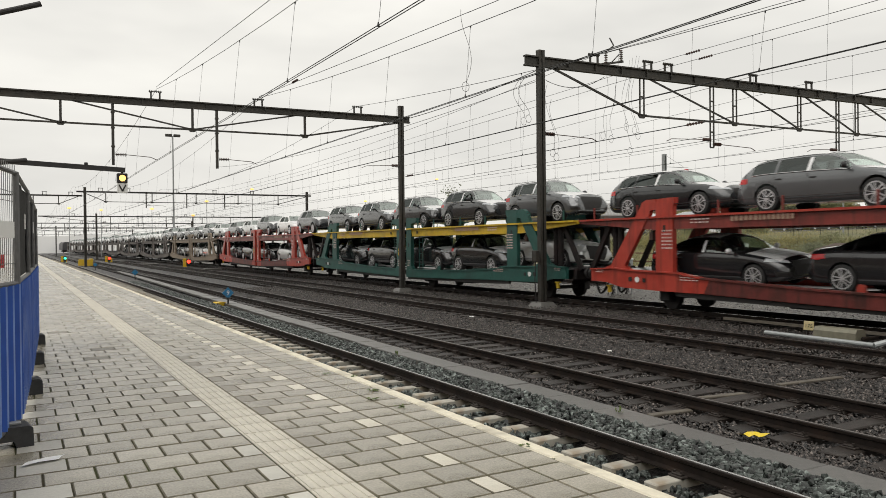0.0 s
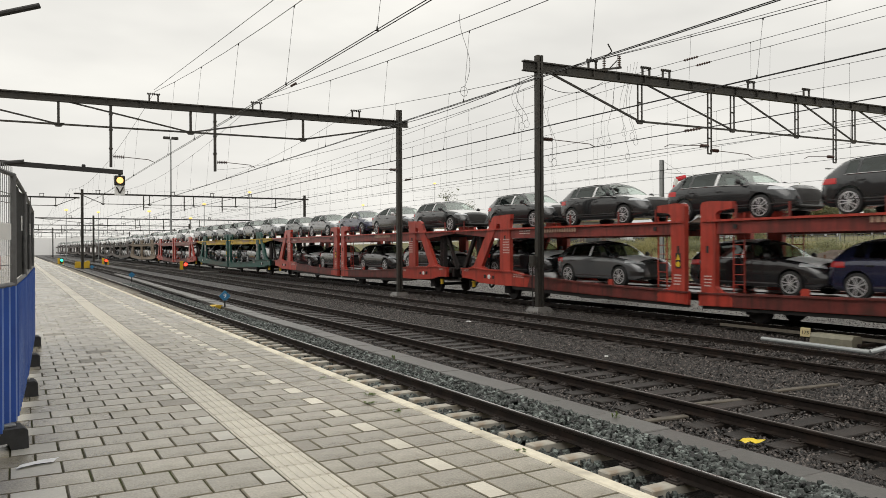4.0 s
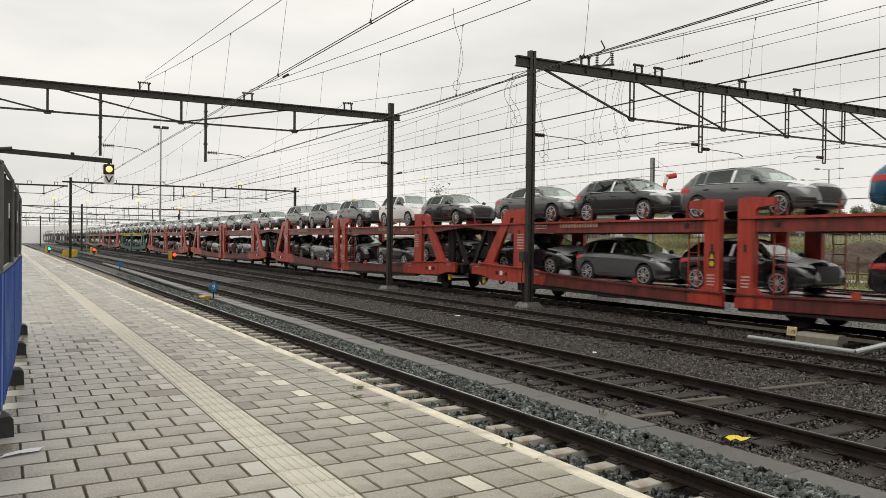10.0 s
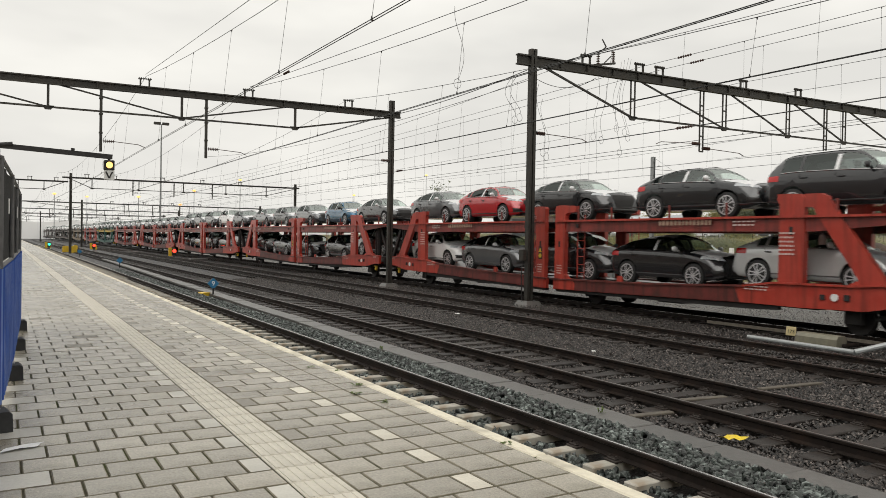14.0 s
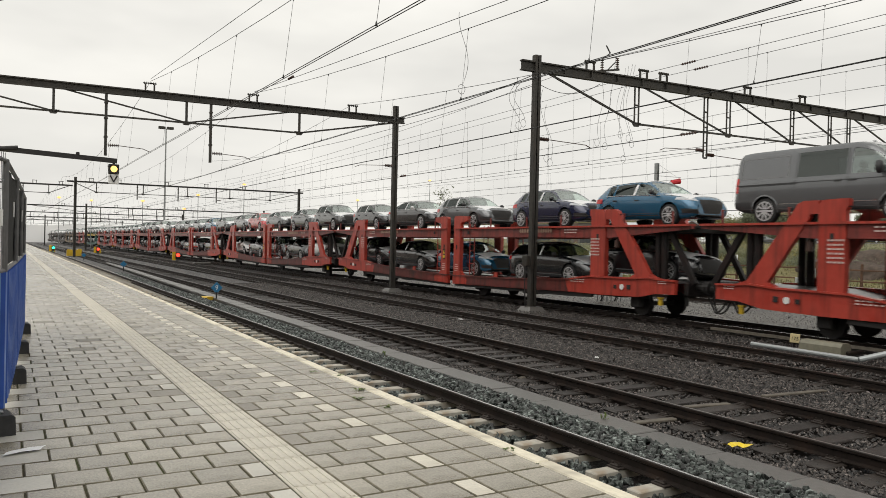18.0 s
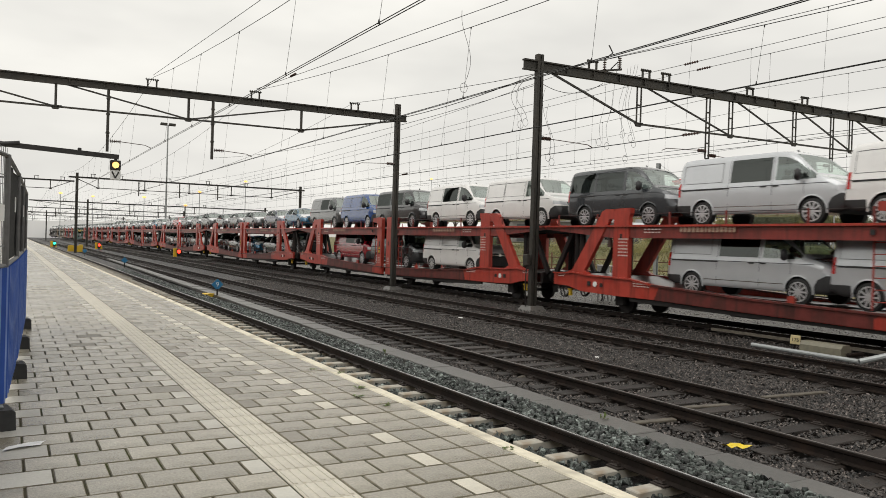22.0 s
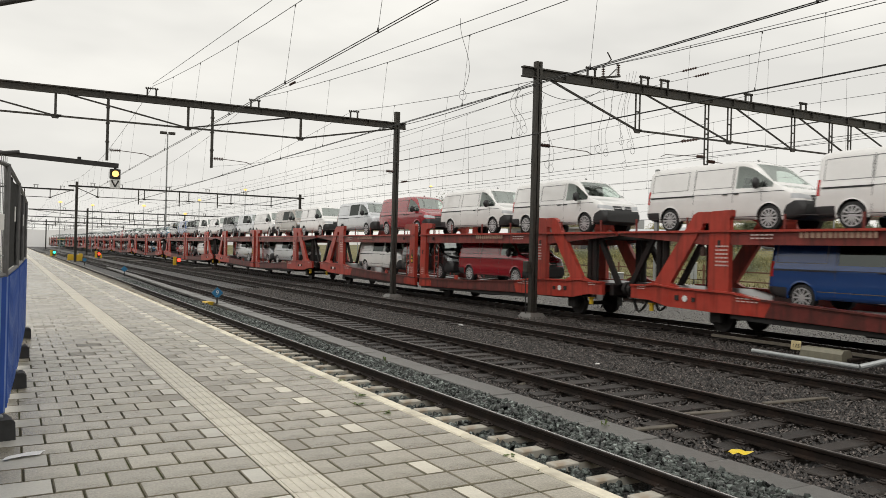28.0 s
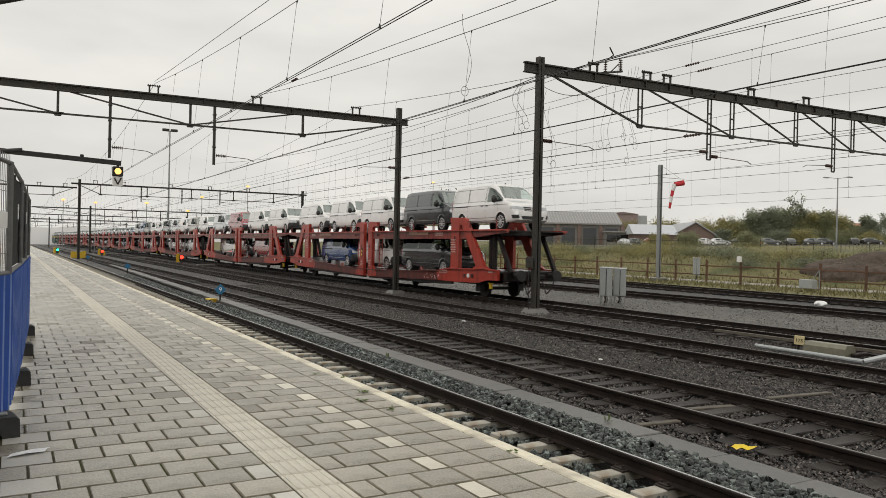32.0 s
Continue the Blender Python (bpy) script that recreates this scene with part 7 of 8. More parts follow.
    rod(bm, (15.2, 11.6, -0.72), (15.1, 8.97, -0.72), 0.05, seg=10)
    rod(bm, (15.1, 8.97, -0.72), (15.9, 8.3, -0.42), 0.06, seg=10)
    part("tube", bm, M_PIPE, p)
    s = thing("number_post", "small cream number plate on a stub by the rail", "railway sign", pose(16.35, 11.3, BED_Z, 0, 4, -55))
    bm = bmesh.new()
    box(bm, -0.11, 0.11, -0.012, 0.012, 0.12, 0.34, bevel=0.01)
    part("plate", bm, mat("cream_plate", (0.6, 0.5, 0.27), 0.5, vary=0.15, stain=(0.35, 0.25, 0.1)), s)
    bm = bmesh.new()
    bar(bm, (0, 0.03, 0), (0, 0.03, 0.2), 0.05, 0.03)
    part("stub", bm, M_RAIL, s)
    me = lettering("175", 0.115, 0.004)
    me.materials.append(M_BLACK)
    part("figures", me, None, s, m=pose(-0.09, -0.017, 0.19, 90, 0, 0))
    # litter and odd pieces
    l = bmesh.new()
    rows = [[(7.05 + 0.07 * k, 5.6 + 0.055 * j - 0.015 * k, BED_Z + 0.09 + 0.02 * math.sin(k * 2 + j)) for k in range(5)] for j in range(4)]
    patch(l, rows)
    solid("yellow_sheet", l, M_LITTER, "crumpled yellow plastic sheet on the ballast", "litter")
    for x, y, ln, turn, mt in ((7.37, 7.07, 0.68, -8, M_PALEWOOD), (8.82, 7.45, 0.8, -10, M_PALEWOOD), (10.9, 7.5, 1.4, -3, M_PALEWOOD)):
        b = bmesh.new()
        box(b, -ln / 2, ln / 2, -0.055, 0.055, 0, 0.035, bevel=0.008)
        for v in b.verts:
            v.co.y += 0.02 * math.sin(v.co.x * 7)
        solid("timber_piece", b, mt, "pale split timber lying between the rails", "timber", m=pose(x, y, BED_Z + 0.02, 0, 0, turn), group="timber pieces")
    for i, (x, y, r, mt) in enumerate(((7.74, 10.48, 0.06, M_PALEWOOD), (8.02, 17.18, 0.07, M_SIGNWHITE), (10.6, 11.8, 0.05, M_SIGNWHITE), (27.1, 16.1, 0.16, M_SIGNWHITE), (12.0, 19.5, 0.06, M_SIGNWHITE), (31.6, 20.8, 0.3, M_SIGNWHITE), (14.6, 16.6, 0.06, M_SIGNWHITE))):
        b = bmesh.new()
        bmesh.ops.create_icosphere(b, subdivisions=2, radius=r)
        rng = random.Random(i)
        for v in b.verts:
            v.co = Vector((v.co.x * 1.5, v.co.y * 0.9, max(v.co.z, -0.4 * r) * (0.6 if r < 0.2 else 0.45))) * rng.uniform(0.85, 1.15)
        solid("pale_stone", b, mt, "pale stone lying on the dark ballast", "stone", m=pose(x, y, BED_Z + r * 0.25, 0, 0, 40 * i), group="pale stones")
    for i, (x, y, ln) in enumerate(((13.5, 95, 2.2), (12.5, 120, 2.4), (9.5, 128, 2.4), (15.4, 70, 1.6))):
        b = bmesh.new()
        box(b, -ln / 2, ln / 2, -0.25, 0.25, 0, 0.22, bevel=0.04)
        solid("pale_beam", b, M_TROUGH, "pale concrete beam lying beside the track", "beam", m=pose(x, y, BED_Z, 0, 0, 10), group="pale beams")
    # weeds in the joints
    rng = random.Random(21)
    for x, y, z, n in ((2.83, 6.37, 0, 16), (2.9, 5.95, 0, 14), (3.02, 6.75, 0, 16), (3.15, 7.6, 0, 10), (6.62, 7.2, BED_Z + 0.1, 14), (6.4, 13.2, BED_Z + 0.1, 12), (3.1, 4.35, 0, 8), (2.95, 7.9, 0, 9), (3.05, 40, 0, 40), (3.1, 46, 0, 40)):
        b = bmesh.new()
        for i in range(n):
            a, r, hh = rng.uniform(0, 6.28), rng.uniform(0.02, 0.06), rng.uniform(0.004, 0.02) * (5 if z < 0 else 1)
            c, s_ = math.cos(a), math.sin(a)
            o = Vector((rng.uniform(-0.04, 0.04), rng.uniform(-0.04, 0.04), 0))
            w = rng.uniform(0.006, 0.014)
            q = [b.verts.new(o + Vector(p)) for p in ((0, 0, 0.002), (c * r * 0.5 - s_ * w, s_ * r * 0.5 + c * w, hh), (c * r, s_ * r, hh * 0.7), (c * r * 0.5 + s_ * w, s_ * r * 0.5 - c * w, hh))]
            b.faces.new(q)
        solid("weed", b, M_WEED, "small green weed growing in a joint", "weed", m=pose(x, y, z), kind="stuff")


M_WEED = mat("weed_leaf", (0.1, 0.14, 0.03), 0.6, vary=0.3, scale=30, spread=0.3)
build_lineside()


def build_far_masts():
    # grey mast and windsock beyond the sidings
    m_ = thing("steel_mast", "tall plain grey steel mast with stay", "mast", pose(47.5, 46.0, BED_Z - 0.3))
    bm = bmesh.new()
    for s in (-0.1, 0.1):
        box(bm, s - 0.025, s + 0.025, -0.16, 0.16, 0, 9.9)
    box(bm, -0.1, 0.1, -0.02, 0.02, 0, 9.9)
    part("shaft", bm, M_GALV, m_)
    bm = bmesh.new()
    box(bm, -0.5, 0.5, -0.5, 0.5, 0, 0.35, bevel=0.05)
    part("footing", bm, M_TROUGH, m_)
    w = thing("windsock", "red and white windsock hanging limp from a bracket", "windsock", pose(47.5, 46.0, 0))
    bm = bmesh.new()
    bar(bm, (0.1, 0, 7.7), (1.9, -0.9, 7.6), 0.03, 0.03)
    bar(bm, (0.1, 0, 8.7), (1.5, -0.7, 7.7), 0.015, 0.015)
    part("bracket", bm, M_MAST, w)
    pts = [Vector((1.85, -0.88, 7.3)), Vector((1.15, -0.55, 7.15)), Vector((1.0, -0.48, 6.6)), Vector((0.92, -0.44, 6.1)), Vector((0.85, -0.4, 5.6)), Vector((0.78, -0.37, 5.1))]
    rs = (0.23, 0.2, 0.15, 0.135, 0.12, 0.1)
    for i in range(5):
        bm = bmesh.new()
        rod(bm, pts[i], pts[i + 1], rs[i], rs[i + 1], seg=10)
        part("sock_band", bm, M_SOCK_RED if i % 2 == 0 else M_SIGNWHITE, w)
    # floodlight pole and yard lamps
    f = thing("floodlight_pole", "tall slim floodlight mast with paired heads", "floodlight", pose(20.7, 120, BED_Z))
    bm = bmesh.new()
    rod(bm, (0, 0, 0), (0, 0, 19.0), 0.16, 0.09, seg=8)
    part("pole", bm, M_GALV, f)
    bm = bmesh.new()
    for s in (-0.6, 0.6):
        box(bm, s - 0.5, s + 0.5, -0.2, 0.2, 18.9, 19.3, bevel=0.05)
    part("lamp_head", bm, M_MAST, f)
    for x, y, z in ((38.2, 140, 11.9), (61.2, 140, 10.1), (77.8, 140, 15.1), (20.5, 140, 8.0), (29.9, 140, 9.5), (27.5, 140, 6.9), (8.0, 150, 8.4), (15.0, 170, 9.0)):
        l = thing("yard_lamp", "slim lamp post with a glowing orange sodium lamp", "street lamp", pose(x, y, BED_Z), group="yard lamps")
        bm = bmesh.new()
        rod(bm, (0, 0, 0), (0, 0, z - BED_Z), 0.08, 0.05, seg=6)
        part("pole", bm, M_GALV, l)
        bm = bmesh.new()
        bmesh.ops.create_icosphere(bm, subdivisions=2, radius=0.26)
        for v in bm.verts:
            v.co = Vector((v.co.x * 1.3, v.co.y, v.co.z * 0.7 + z - BED_Z))
        part("lamp", bm, M_ORANGE, l, "glowing orange lamp")
    l = thing("street_lamp", "double-armed grey street lamp beyond the yard", "street lamp", pose(101.2, 64.4, BED_Z))
    bm = bmesh.new()
    rod(bm, (0, 0, 0), (0, 0, 13.2), 0.14, 0.08, seg=8)
    part("pole", bm, M_GALV, l)
    for s in (-1, 1):
        bm = bmesh.new()
        bar(bm, (0, 0, 13.1), (s * 0.8, -s * 1.0, 13.3), 0.06, 0.06)
        box(bm, s * 0.9 - 0.4, s * 0.9 + 0.4, -s * 1.2 - 0.2, -s * 1.2 + 0.2, 13.2, 13.35)
        part("lamp_head", bm, M_GALV, l)


build_far_masts()

# ---- beyond the sidings ----


def build_timber_fence():
    f = thing("timber_fence", "brown post-and-rail timber fence along the siding", "fence", pose(50, 0, BED_Z - 0.02))
    bm = bmesh.new()
    box(bm, -0.07, 0.07, -0.07, 0.07, -0.3, 1.66, bevel=0.012)
    post = finish(bm, "post", M_WOOD)
    bm = bmesh.new()
    box(bm, -0.03, 0.03, 0.0, 3.36, -0.05, 0.05, bevel=0.01)
    rail = finish(bm, "fence_rail", M_WOOD)
    rng = random.Random(2)
    for i in range(26):
        y = 12.9 + 3.35 * i
        part("post", post, None, f, m=pose(rng.uniform(-0.03, 0.03), y, rng.uniform(-0.06, 0.06), rng.uniform(-1, 1), rng.uniform(-1, 1)))
        for z in (1.2, 0.45):
            part("fence_rail", rail, None, f, m=pose(-0.09, y, z, rng.uniform(-0.5, 0.5)))
    s = solid("white_post_cap", bmesh_box(0.3, 0.3, 0.45), M_SIGNWHITE, "white box fixed on a fence post", "box", m=pose(49.8, 39.7, 0.95))
    g = thing("grey_locker", "low grey steel locker by the fence", "cabinet", pose(47.5, 32.2, BED_Z - 0.05))
    bm = bmesh.new()
    box(bm, -0.3, 0.3, -0.5, 0.5, 0, 0.62, bevel=0.03)
    part("case", bm, M_CABINET, g)
    bm = bmesh.new()
    bar(bm, (0.2, -0.2, 0.6), (0.2, -0.7, 1.3), 0.05, 0.05)
    bar(bm, (0.2, -0.7, 1.3), (0.2, -0.7, 0.0), 0.05, 0.05)
    part("brace", bm, M_GALV, g)
    # the dark fence of thin pales behind, on the bank
    p = thing("pale_fence", "dark steel paling fence before the car park", "fence", pose(66, 84, 1.15, 0, 0, -144))
    bm = bmesh.new()
    box(bm, -0.012, 0.012, -0.012, 0.012, -0.3, 2.0)
    pale = finish(bm, "paling", M_MAST)
    for i in range(107):
        part("paling", pale, None, p, m=pose(0.03, 0.45 * i, 0.0))
    bm = bmesh.new()
    box(bm, -0.04, 0.04, -0.04, 0.04, -0.4, 2.15)
    post = finish(bm, "post", M_MAST)
    for i in range(17):
        part("post", post, None, p, m=pose(0, 3.0 * i, 0))
    bm = bmesh.new()
    box(bm, -0.02, 0.02, 0, 48, -0.025, 0.025)
    rail_ = finish(bm, "fence_rail", M_MAST)
    for z in (0.3, 1.75):
        part("fence_rail", rail_, None, p, m=pose(0, 0, z))


def bmesh_box(w, d, hgt):
    bm = bmesh.new()
    box(bm, -w / 2, w / 2, -d / 2, d / 2, -hgt / 2, hgt / 2, bevel=0.03)
    return bm


build_timber_fence()


def bank_z(x):
    """Height of the ground beyond the sidings: a bank, then a slow rise."""
    lo = BED_Z - 0.3
    if x < 57:
        return lo
    if x < 67:
        k = (x - 57) / 10
        return lo + (1.2 - lo) * k * k * (3 - 2 * k)
    return 1.2 + (x - 67) * 0.028


def build_verge():
    bm = bmesh.new()
    xs = [57 + i for i in range(11)] + [80, 100, 140, 200, 300, 420]
    ys = [-60 + 12 * i for i in range(32)]
    grid = [[bm.verts.new((x, y, bank_z(x) + (0.02 if x == 57 else 0.12 * noise.noise(Vector((x * 0.3, y * 0.2, 0)))))) for x in xs] for y in ys]
    for j in range(len(ys) - 1):
        for i in range(len(xs) - 1):
            bm.faces.new((grid[j][i], grid[j][i + 1], grid[j + 1][i + 1], grid[j + 1][i]))
    solid("grass_bank", bm, M_GRASS_GROUND, "rough grass bank rising behind the sidings", "bank", kind="structure", smooth=60)
    rng = np.random.default_rng(7)
    vs, fs = [], []
    n = 0
    for i in range(36000):
        x = 42 + 34 * rng.random() ** 1.2
        y = 14 + 90 * rng.random()
        if 51.3 < x < 55.7 or x < 45.5 and rng.random() < 0.6:
            continue
        hh = 0.12 + 0.3 * rng.random()
        a = rng.random() * 6.28
        c, s = math.cos(a) * 0.05, math.sin(a) * 0.05
        lx, ly = rng.normal(0, 0.12, 2)
        z = bank_z(x) if x > 45 else BED_Z - 0.05 - 0.25 * max(0, (x - 36) / 9)
        vs += [(x - c, y - s, z), (x + c, y + s, z), (x + lx, y + ly, z + hh)]
        fs.append((n, n + 1, n + 2))
        n += 3
    me = bpy.data.meshes.new("grass")
    me.from_pydata(vs, [], fs)
    me.materials.append(M_GRASS)
    tagged(new("grass", me), "dry yellowish rough grass on the verge", "grass", kind="stuff")
    # gravel path behind the fence and the heap of earth
    bm = bmesh.new()
    q = [bm.verts.new(p) for p in ((51.5, 10, BED_Z - 0.27), (55.5, 10, BED_Z - 0.27), (55.5, 110, BED_Z - 0.27), (51.5, 110, BED_Z - 0.27))]
    bm.faces.new(q)
    solid("gravel_path", bm, M_SAND, "pale gravel path behind the timber fence", "path", kind="structure")
    bm = bmesh.new()
    q = [bm.verts.new(p) for p in ((19.4, 2, BED_Z + 0.008), (26.4, 2, BED_Z + 0.008), (26.4, 120, BED_Z + 0.008), (19.4, 120, BED_Z + 0.008))]
    bm.faces.new(q)
    solid("gravel_strip", bm, M_SAND_GREY, "grey gravel strip between the through track and the sidings", "gravel", kind="structure")
    bm = bmesh.new()
    bmesh.ops.create_icosphere(bm, subdivisions=5, radius=1)
    for v in bm.verts:
        d = noise.noise(v.co * 2.0) * 0.22 + noise.noise(v.co * 6.0) * 0.07
        v.co = v.co * (1 + d)
        v.co = Vector((v.co.x * 4, v.co.y * 6, max(v.co.z, -0.1) * 2.5))
    solid("soil_heap", bm, M_SOIL, "dark brown heap of bare earth", "soil heap", m=pose(63.5, 37.5, BED_Z - 0.1), smooth=60)


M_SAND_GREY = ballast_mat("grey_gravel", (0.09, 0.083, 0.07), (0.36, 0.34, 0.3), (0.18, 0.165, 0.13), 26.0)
build_verge()


def tree(x, y, z, tall, wide, seed, leaf, label, sparse=False):
    """A tapered trunk with limbs, and a crown of many small leaf tufts."""
    rng = random.Random(seed)
    t = thing("tree", label, "tree", pose(x, y, z), group="trees")
    bm = bmesh.new()
    rod(bm, (0, 0, 0), (0, 0, tall * 0.55), tall * 0.02, tall * 0.012, seg=7)
    tips = []
    for i in range(10):
        a = rng.uniform(0, 6.28)
        z0 = tall * rng.uniform(0.25, 0.55)
        e = Vector((math.cos(a) * wide * rng.uniform(0.2, 0.42), math.sin(a) * wide * rng.uniform(0.2, 0.42), tall * rng.uniform(0.55, 0.95)))
        rod(bm, (0, 0, z0), e, tall * 0.008, tall * 0.003, seg=5)
        tips.append(e)
        for j in range(3):
            k = rng.uniform(0.4, 0.9)
            p = Vector((0, 0, z0)).lerp(e, k)
            q = p + Vector((rng.uniform(-1, 1), rng.uniform(-1, 1), rng.uniform(0.2, 1))) * wide * 0.15
            rod(bm, p, q, tall * 0.003, tall * 0.001, seg=4)
            tips.append(q)
    part("trunk", bm, M_BARK, t)
    r2 = np.random.default_rng(seed)
    n = 700 if sparse else 9000
    tip = np.array([tuple(q) for q in tips])
    p = tip[r2.integers(0, len(tip), n)]
    if not sparse:
        a = r2.random(n) * 6.28
        rr = wide * 0.5 * np.sqrt(r2.random(n))
        fill = np.stack([np.cos(a) * rr, np.sin(a) * rr, tall * (0.08 + 0.8 * r2.random(n) * (1 - (rr / wide) ** 2 * 1.8))], 1)
        p = np.where(r2.random(n)[:, None] < 0.55, fill, p)
    p = p + r2.normal(0, 1, (n, 3)) * wide * 0.07
    size = (tall * 0.008 + 0.05) * (0.6 + r2.random(n))
    vs = (p[:, None, :] + r2.normal(0, 1, (n, 3, 3)) * size[:, None, None]).reshape(-1, 3).tolist()
    fs = np.arange(n * 3).reshape(-1, 3).tolist()
    me = bpy.data.meshes.new("crown")
    me.from_pydata(vs, [], fs)
    me.materials.append(leaf)
    part("crown", me, None, t)
    return t


def leaf_mat(name, colour):
    """Thin leaves that let light through."""
    m = mat(name, colour, 0.7, vary=0.3, scale=0.5, spread=0.3)
    nt = m.node_tree
    b = nt.nodes["Principled BSDF"]
    tr, mix = nt.nodes.new("ShaderNodeBsdfTranslucent"), nt.nodes.new("ShaderNodeMixShader")
    src = b.inputs["Base Color"].links[0].from_socket
    nt.links.new(src, tr.inputs[0])
    mix.inputs[0].default_value = 0.6
    nt.links.new(b.outputs[0], mix.inputs[1])
    nt.links.new(tr.outputs[0], mix.inputs[2])
    nt.links.new(mix.outputs[0], nt.nodes["Material Output"].inputs[0])
    return m


# leaf colours lifted above real foliage, putting the distance haze into them
M_LEAF = leaf_mat("dull_green_foliage", (0.27, 0.28, 0.16))
M_LEAF_YEL = leaf_mat("yellowing_foliage", (0.34, 0.31, 0.14))
M_LEAF_DARK = leaf_mat("grey_green_foliage", (0.24, 0.26, 0.18))


def build_background():
    zb = BED_Z - 0.3
    rng = random.Random(31)
    kinds = (M_LEAF, M_LEAF_YEL, M_LEAF_DARK)
    for i, (x, y, top, wide, lf) in enumerate(((149, 122, 9.3, 8, 1), (152, 120.3, 9.6, 8, 0), (154.5, 119, 11.0, 8, 2), (156.2, 117.8, 12.4, 8, 2), (158.9, 116.3, 12.9, 9, 2), (161.8, 114.6, 12.2, 9, 0), (164.5, 113, 11.0, 8, 1),
                                               (167, 112, 11.8, 8, 0), (168.8, 110.8, 12.0, 7, 0), (171.2, 109.2, 11.0, 7, 1), (173.5, 108, 9.6, 7, 0), (176, 106.5, 8.4, 6, 2), (178.5, 105.5, 11.0, 5, 2), (183.5, 102.5, 11.6, 7, 2),
                                               (155, 106, 6.6, 6, 0), (146, 107, 6.0, 6, 2), (150, 103.5, 6.4, 6, 1), (159, 100, 6.2, 6, 0), (164, 97, 6.0, 6, 1), (170, 94.5, 6.2, 6, 0),
                                               (140, 134, 9.0, 9, 1), (146, 128, 9.0, 9, 1), (132, 140, 8.5, 8, 1), (136.5, 113.5, 6.8, 4, 2), (112, 101, 4.6, 5, 0), (107, 104, 4.2, 5, 1), (119, 93, 5.0, 5, 0))):
        z = bank_z(x) - 0.2
        tree(x, y, z, top - z, wide, 100 + i, kinds[lf], "bushy tree in dull autumn leaf beyond the yard")
    tree(163, 113.5, bank_z(163) - 0.2, 12.6, 5, 77, M_LEAF_DARK, "thin half-bare tree above the thicket", True)
    tree(90, 150, bank_z(90) - 0.2, 13.0, 10, 78, M_LEAF_DARK, "bare-branched tree behind the wagons", True)
    # bushes on the bank along the paling fence
    for i in range(44):
        y = 38 + i * 2.0 + rng.uniform(-1, 1)
        x = 65 + rng.uniform(-4, 5)
        b = thing("bush", "low green-brown shrub in the rough verge", "bush", pose(x, y, bank_z(x) - 0.1), group="bushes")
        r2 = np.random.default_rng(i)
        n = 1500
        big = rng.uniform(0.6, 1.15)
        p = r2.normal(0, 1, (n, 3)) * (0.9 * big, 1.2 * big, 0.4 * big) + (0, 0, 0.6 * big)
        p[:, 2] = np.abs(p[:, 2])
        d = r2.normal(0, 0.055, (n, 3, 3))
        vs = (p[:, None, :] + d).reshape(-1, 3)
        me = bpy.data.meshes.new("foliage")
        me.from_pydata(vs.tolist(), [], np.arange(n * 3).reshape(-1, 3).tolist())
        me.materials.append(rng.choice(kinds))
        part("foliage", me, None, b)
        bm = bmesh.new()
        for j in range(4):
            rod(bm, (0, 0, 0), (rng.uniform(-0.6, 0.6), rng.uniform(-0.6, 0.6), 1.0 * big), 0.03, 0.01, seg=4)
        part("stem", bm, M_BARK, b)
    # long shed with a striped roof and doors
    s = thing("workshop_shed", "long grey workshop shed with ribbed roof and wide doors", "building", pose(113.0, 137.0, bank_z(118) - 0.3, 0, 0, -30))
    bm = bmesh.new()
    box(bm, -13, 11.5, 0, 12, 0, 5.0)
    part("wall", bm, M_BRICK_GREY, s)
    bm = bmesh.new()
    prism(bm, [(-0.6, 5.0), (12.6, 5.0), (12.6, 5.3), (6.0, 8.3), (-0.6, 5.3)], -13.4, 11.9)
    rf = part("roof", bm, M_ROOF, s)
    bm = bmesh.new()
    for i in range(36):
        x = -13.2 + i * 0.7
        bar(bm, (x, -0.6, 5.36), (x, 6.0, 8.36), 0.14, 0.1)
    part("roof_ribs", bm, M_GREYCLAD, rf, kind="stuff")
    for i in range(5):
        bm = bmesh.new()
        x = -12 + i * 5.0
        box(bm, x, x + 3.0, -0.12, 0.1, 0.2, 4.2)
        part("door", bm, M_DARKDOOR, s)
        bm = bmesh.new()
        box(bm, x + 3.55, x + 4.45, -0.4, 0.0, 0, 5.0)
        part("pilaster", bm, M_BRICK, s)
    a = thing("office_block", "low brown office block with a flat roof", "building", pose(121.0, 130.0, bank_z(122) - 0.2, 0, 0, -30))
    bm = bmesh.new()
    box(bm, -3, 4.2, -2, 4, 0, 3.0)
    part("wall", bm, M_BRICK_GREY, a)
    bm = bmesh.new()
    box(bm, -3.3, 4.5, -2.4, 4.2, 3.0, 3.3)
    part("roof", bm, M_ROOF, a)
    bm = bmesh.new()
    box(bm, -2.8, 4.0, -2.08, -1.98, 0.9, 2.5)
    part("window", bm, M_GLASS, a)
    h = thing("grey_hall", "tall plain grey hall behind the workshop", "building", pose(153, 160, bank_z(153), 0, 0, -31))
    bm = bmesh.new()
    box(bm, -6.5, 2.6, 0, 14, 0, 8.2)
    part("wall", bm, M_REDCLAD, h)
    bm = bmesh.new()
    box(bm, 2.6, 5.4, 0.4, 14, 0, 8.0)
    part("annex", bm, M_GREYCLAD, h)
    bm = bmesh.new()
    prism(bm, [(-6.7, 8.2), (2.8, 8.2), (2.8, 8.4), (-1.5, 8.9), (-6.7, 8.4)], -0.2, 14.2, axis="y")
    part("roof", bm, mat("dull_red_roof_sheet", (0.2, 0.15, 0.14), 0.6, vary=0.2), h)
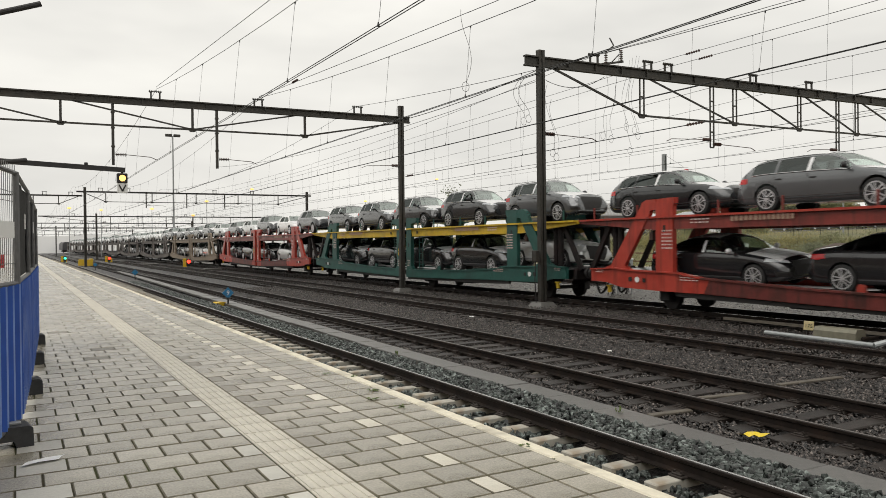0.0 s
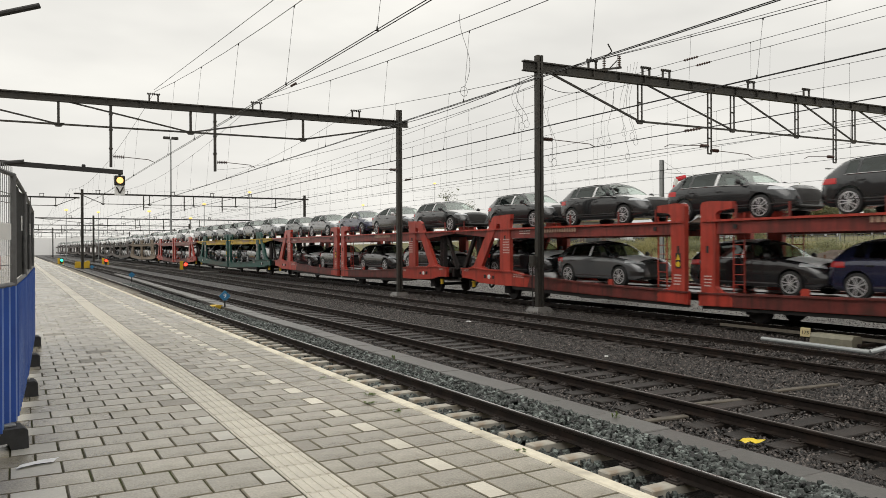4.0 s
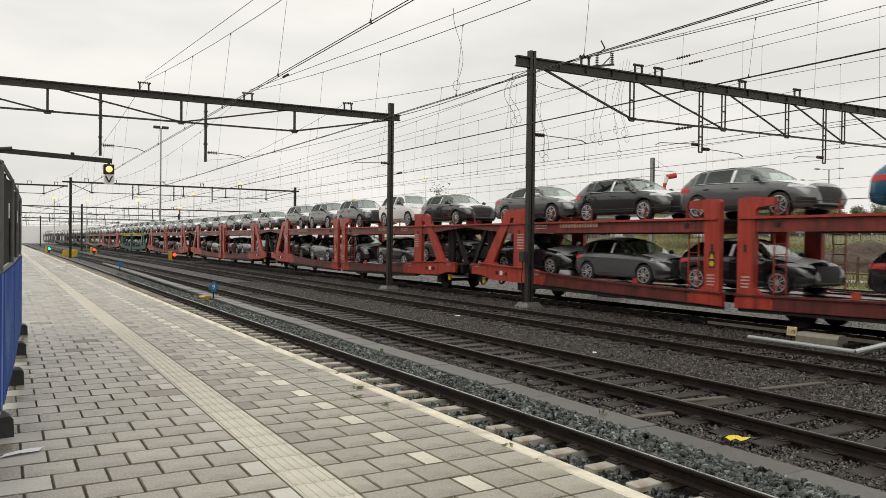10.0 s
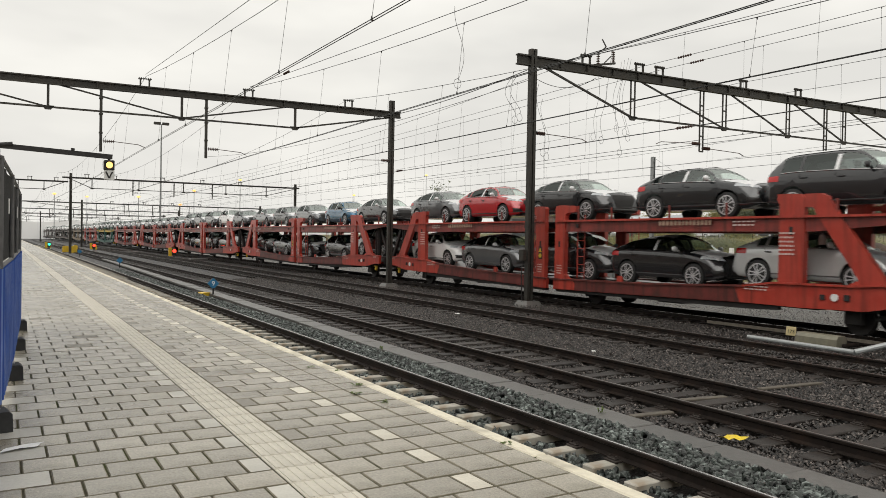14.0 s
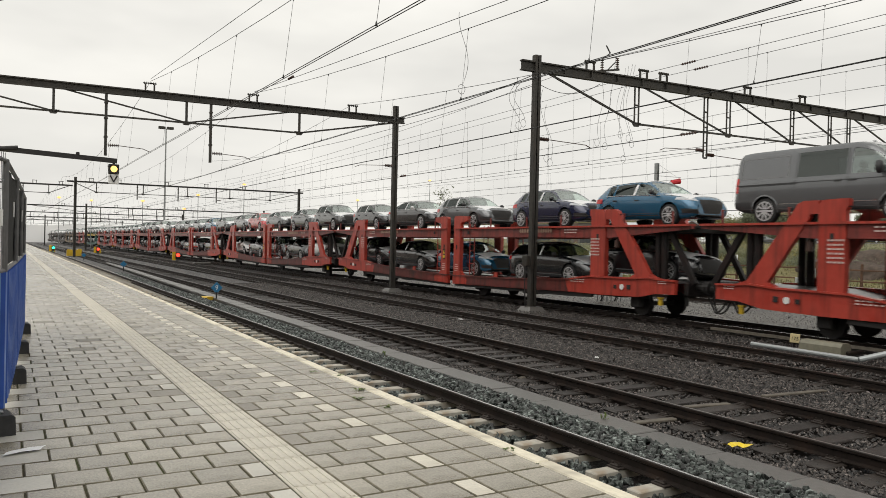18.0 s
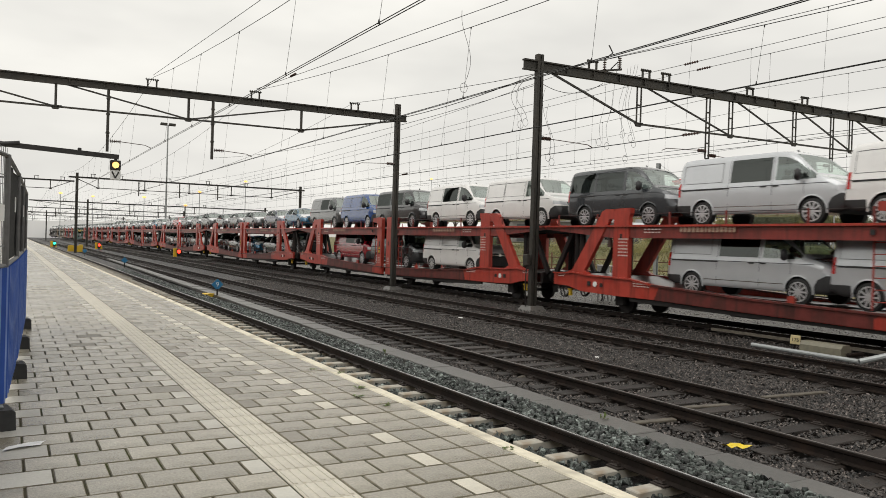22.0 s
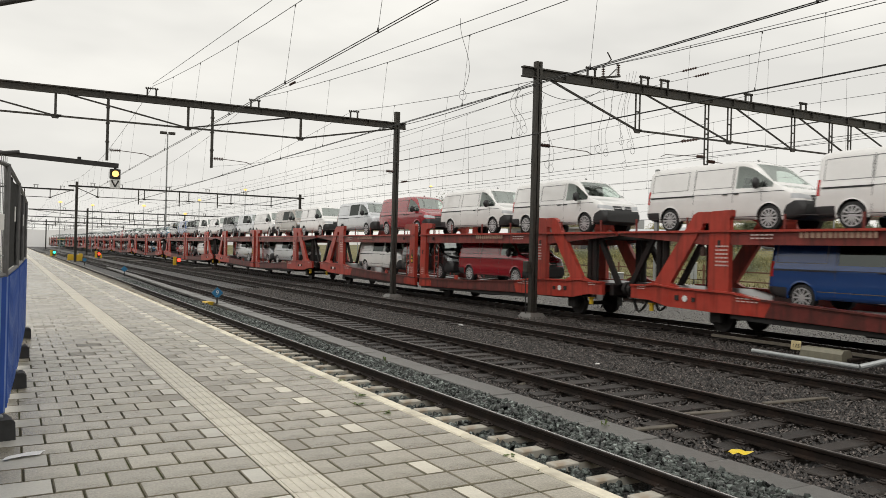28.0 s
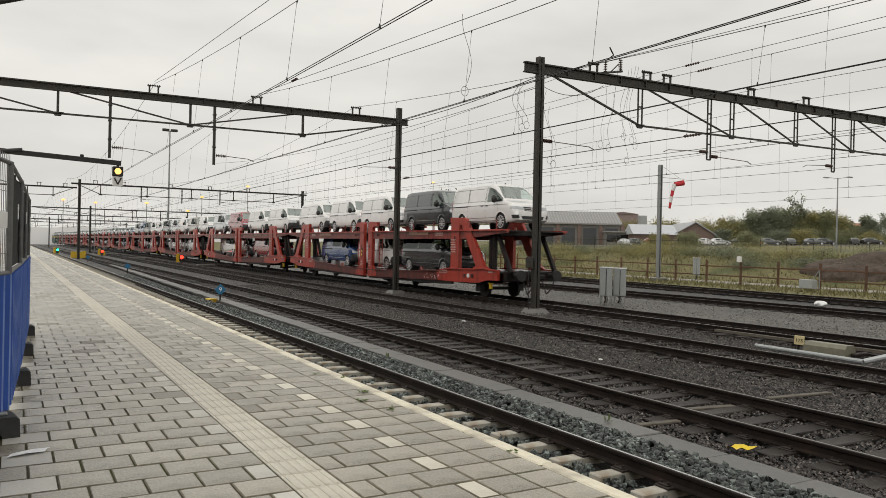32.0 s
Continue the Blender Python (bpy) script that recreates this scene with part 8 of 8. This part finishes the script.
    g = thing("gabled_building", "brown brick gabled building with a pale roof", "building", pose(130.2, 115.4, bank_z(130) - 0.2, 0, 0, -31))
    bm = bmesh.new()
    prism(bm, [(-4.4, 0), (4.0, 0), (4.0, 2.8), (0, 5.1), (-4.4, 2.7)], 0, 16, axis="y")
    part("wall", bm, M_BRICK, g)
    for e in ((-4.9, 2.35), (4.5, 2.4)):
        bm = bmesh.new()
        prism(bm, [(0, 5.15), e, (e[0], e[1] + 0.22), (0, 5.37)], -0.4, 16.4, axis="y")
        part("roof", bm, M_GREYCLAD, g)
    w = thing("white_shed", "long low pale-roofed shed beside the brick gable", "building", pose(121.5, 120.0, bank_z(122) - 0.2, 0, 0, -31))
    bm = bmesh.new()
    box(bm, -3.6, 5.4, 0, 9, 0, 2.6)
    part("wall", bm, M_BRICK, w)
    bm = bmesh.new()
    prism(bm, [(-0.5, 2.6), (9.5, 2.6), (4.6, 4.9), (4.4, 4.9)], -4.0, 6.0)
    part("roof", bm, M_PALEROOF, w)
    r = thing("red_roofed_house", "distant house with a red tiled roof", "house", pose(213.5, 131, bank_z(213), 0, 0, -31))
    bm = bmesh.new()
    box(bm, -3.6, 3.6, 0, 7, 0, 3.6)
    part("wall", bm, M_BRICK, r)
    bm = bmesh.new()
    prism(bm, [(-0.4, 3.6), (7.4, 3.6), (3.5, 5.8)], -3.9, 3.9)
    roof = part("roof", bm, mat("orange_roof_tile", (0.42, 0.2, 0.13), 0.7, vary=0.2), r)
    bm = bmesh.new()
    box(bm, 1.2, 1.9, 3.2, 3.8, 5.0, 6.5)
    part("chimney", bm, M_BRICK, roof)
    # parked cars seen through the fence
    for i in range(14):
        k = (0, 1, 2.2, 5, 6, 7, 8.2, 9.2, 10.6, 12, 13.8, 14.6, 16.6, 18)[i]
        x, y = 111 + 2.5 * k, 117.5 - 1.45 * k
        src = stock("hatch", "car", False)
        c = copy_thing(src, Matrix()) if src["used"] else src
        src["used"] = src["used"] + 1
        c.matrix_basis = pose(x, y, bank_z(x) + 0.06, 0, 0, (-35 if i % 3 else 55) + rng.uniform(-12, 12))
        col = rng.choice(("grey", "black", "white", "red", "light_silver", "dark_grey"))
        body = next(q for q in c.children if q.name.startswith("body"))
        body.material_slots[0].link = "OBJECT"
        body.material_slots[0].material = PAINTS[col]
        tagged(c, col.replace("_", " ") + " car parked in the car park behind the fence", "car", "parked cars")
    bm = bmesh.new()
    grid = [[bm.verts.new((x, 117.5 - 0.58 * (x - 111) + o, bank_z(x) + 0.05)) for o in (-9, 6)] for x in range(96, 176, 8)]
    for p, q in zip(grid[:-1], grid[1:]):
        bm.faces.new((p[0], q[0], q[1], p[1]))
    solid("car_park", bm, M_SAND_GREY, "grey car park behind the paling fence", "car park", kind="structure")
    # an unseen wall added behind the platform to darken reflections in the vehicles
    bm = bmesh.new()
    box(bm, -9.5, -9.0, -60, 90, -0.8, 6.5)
    solid("wall_west", bm, M_BRICK, "plain brown brick wall added out of view behind the platform", "wall", kind="structure")
    # misty distance closing the view along the line: a sheet whose glow stands for haze
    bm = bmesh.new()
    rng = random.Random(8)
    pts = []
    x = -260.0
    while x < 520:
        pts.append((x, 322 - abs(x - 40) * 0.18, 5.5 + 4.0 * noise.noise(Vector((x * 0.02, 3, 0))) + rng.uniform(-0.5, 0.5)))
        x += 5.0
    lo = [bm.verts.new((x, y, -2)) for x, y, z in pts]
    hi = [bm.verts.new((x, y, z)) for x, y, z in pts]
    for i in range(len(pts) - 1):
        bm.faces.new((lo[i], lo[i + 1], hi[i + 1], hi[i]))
    solid("backdrop", bm, M_HAZE_GLOW, "glowing pale sheet for the misty distance of trees and roofs in the rain", "backdrop", kind="structure")


M_BRICK_GREY = mat("grey_brown_wall", (0.2, 0.19, 0.18), 0.8, vary=0.15, scale=2)
M_REDCLAD = mat("red_brown_cladding", (0.26, 0.2, 0.19), 0.6, vary=0.1, scale=2)
M_PALEROOF = mat("pale_wet_roof", (0.5, 0.52, 0.54), 0.4, vary=0.08, scale=2)
M_DARKDOOR = mat("dark_door", (0.06, 0.065, 0.07), 0.5, vary=0.15, scale=2)
# emission gives the backdrop its haze; it is no light source
M_HAZE_GLOW = glow("glowing_pale_haze", (0.5, 0.49, 0.47), 0.55)
build_background()

motions()
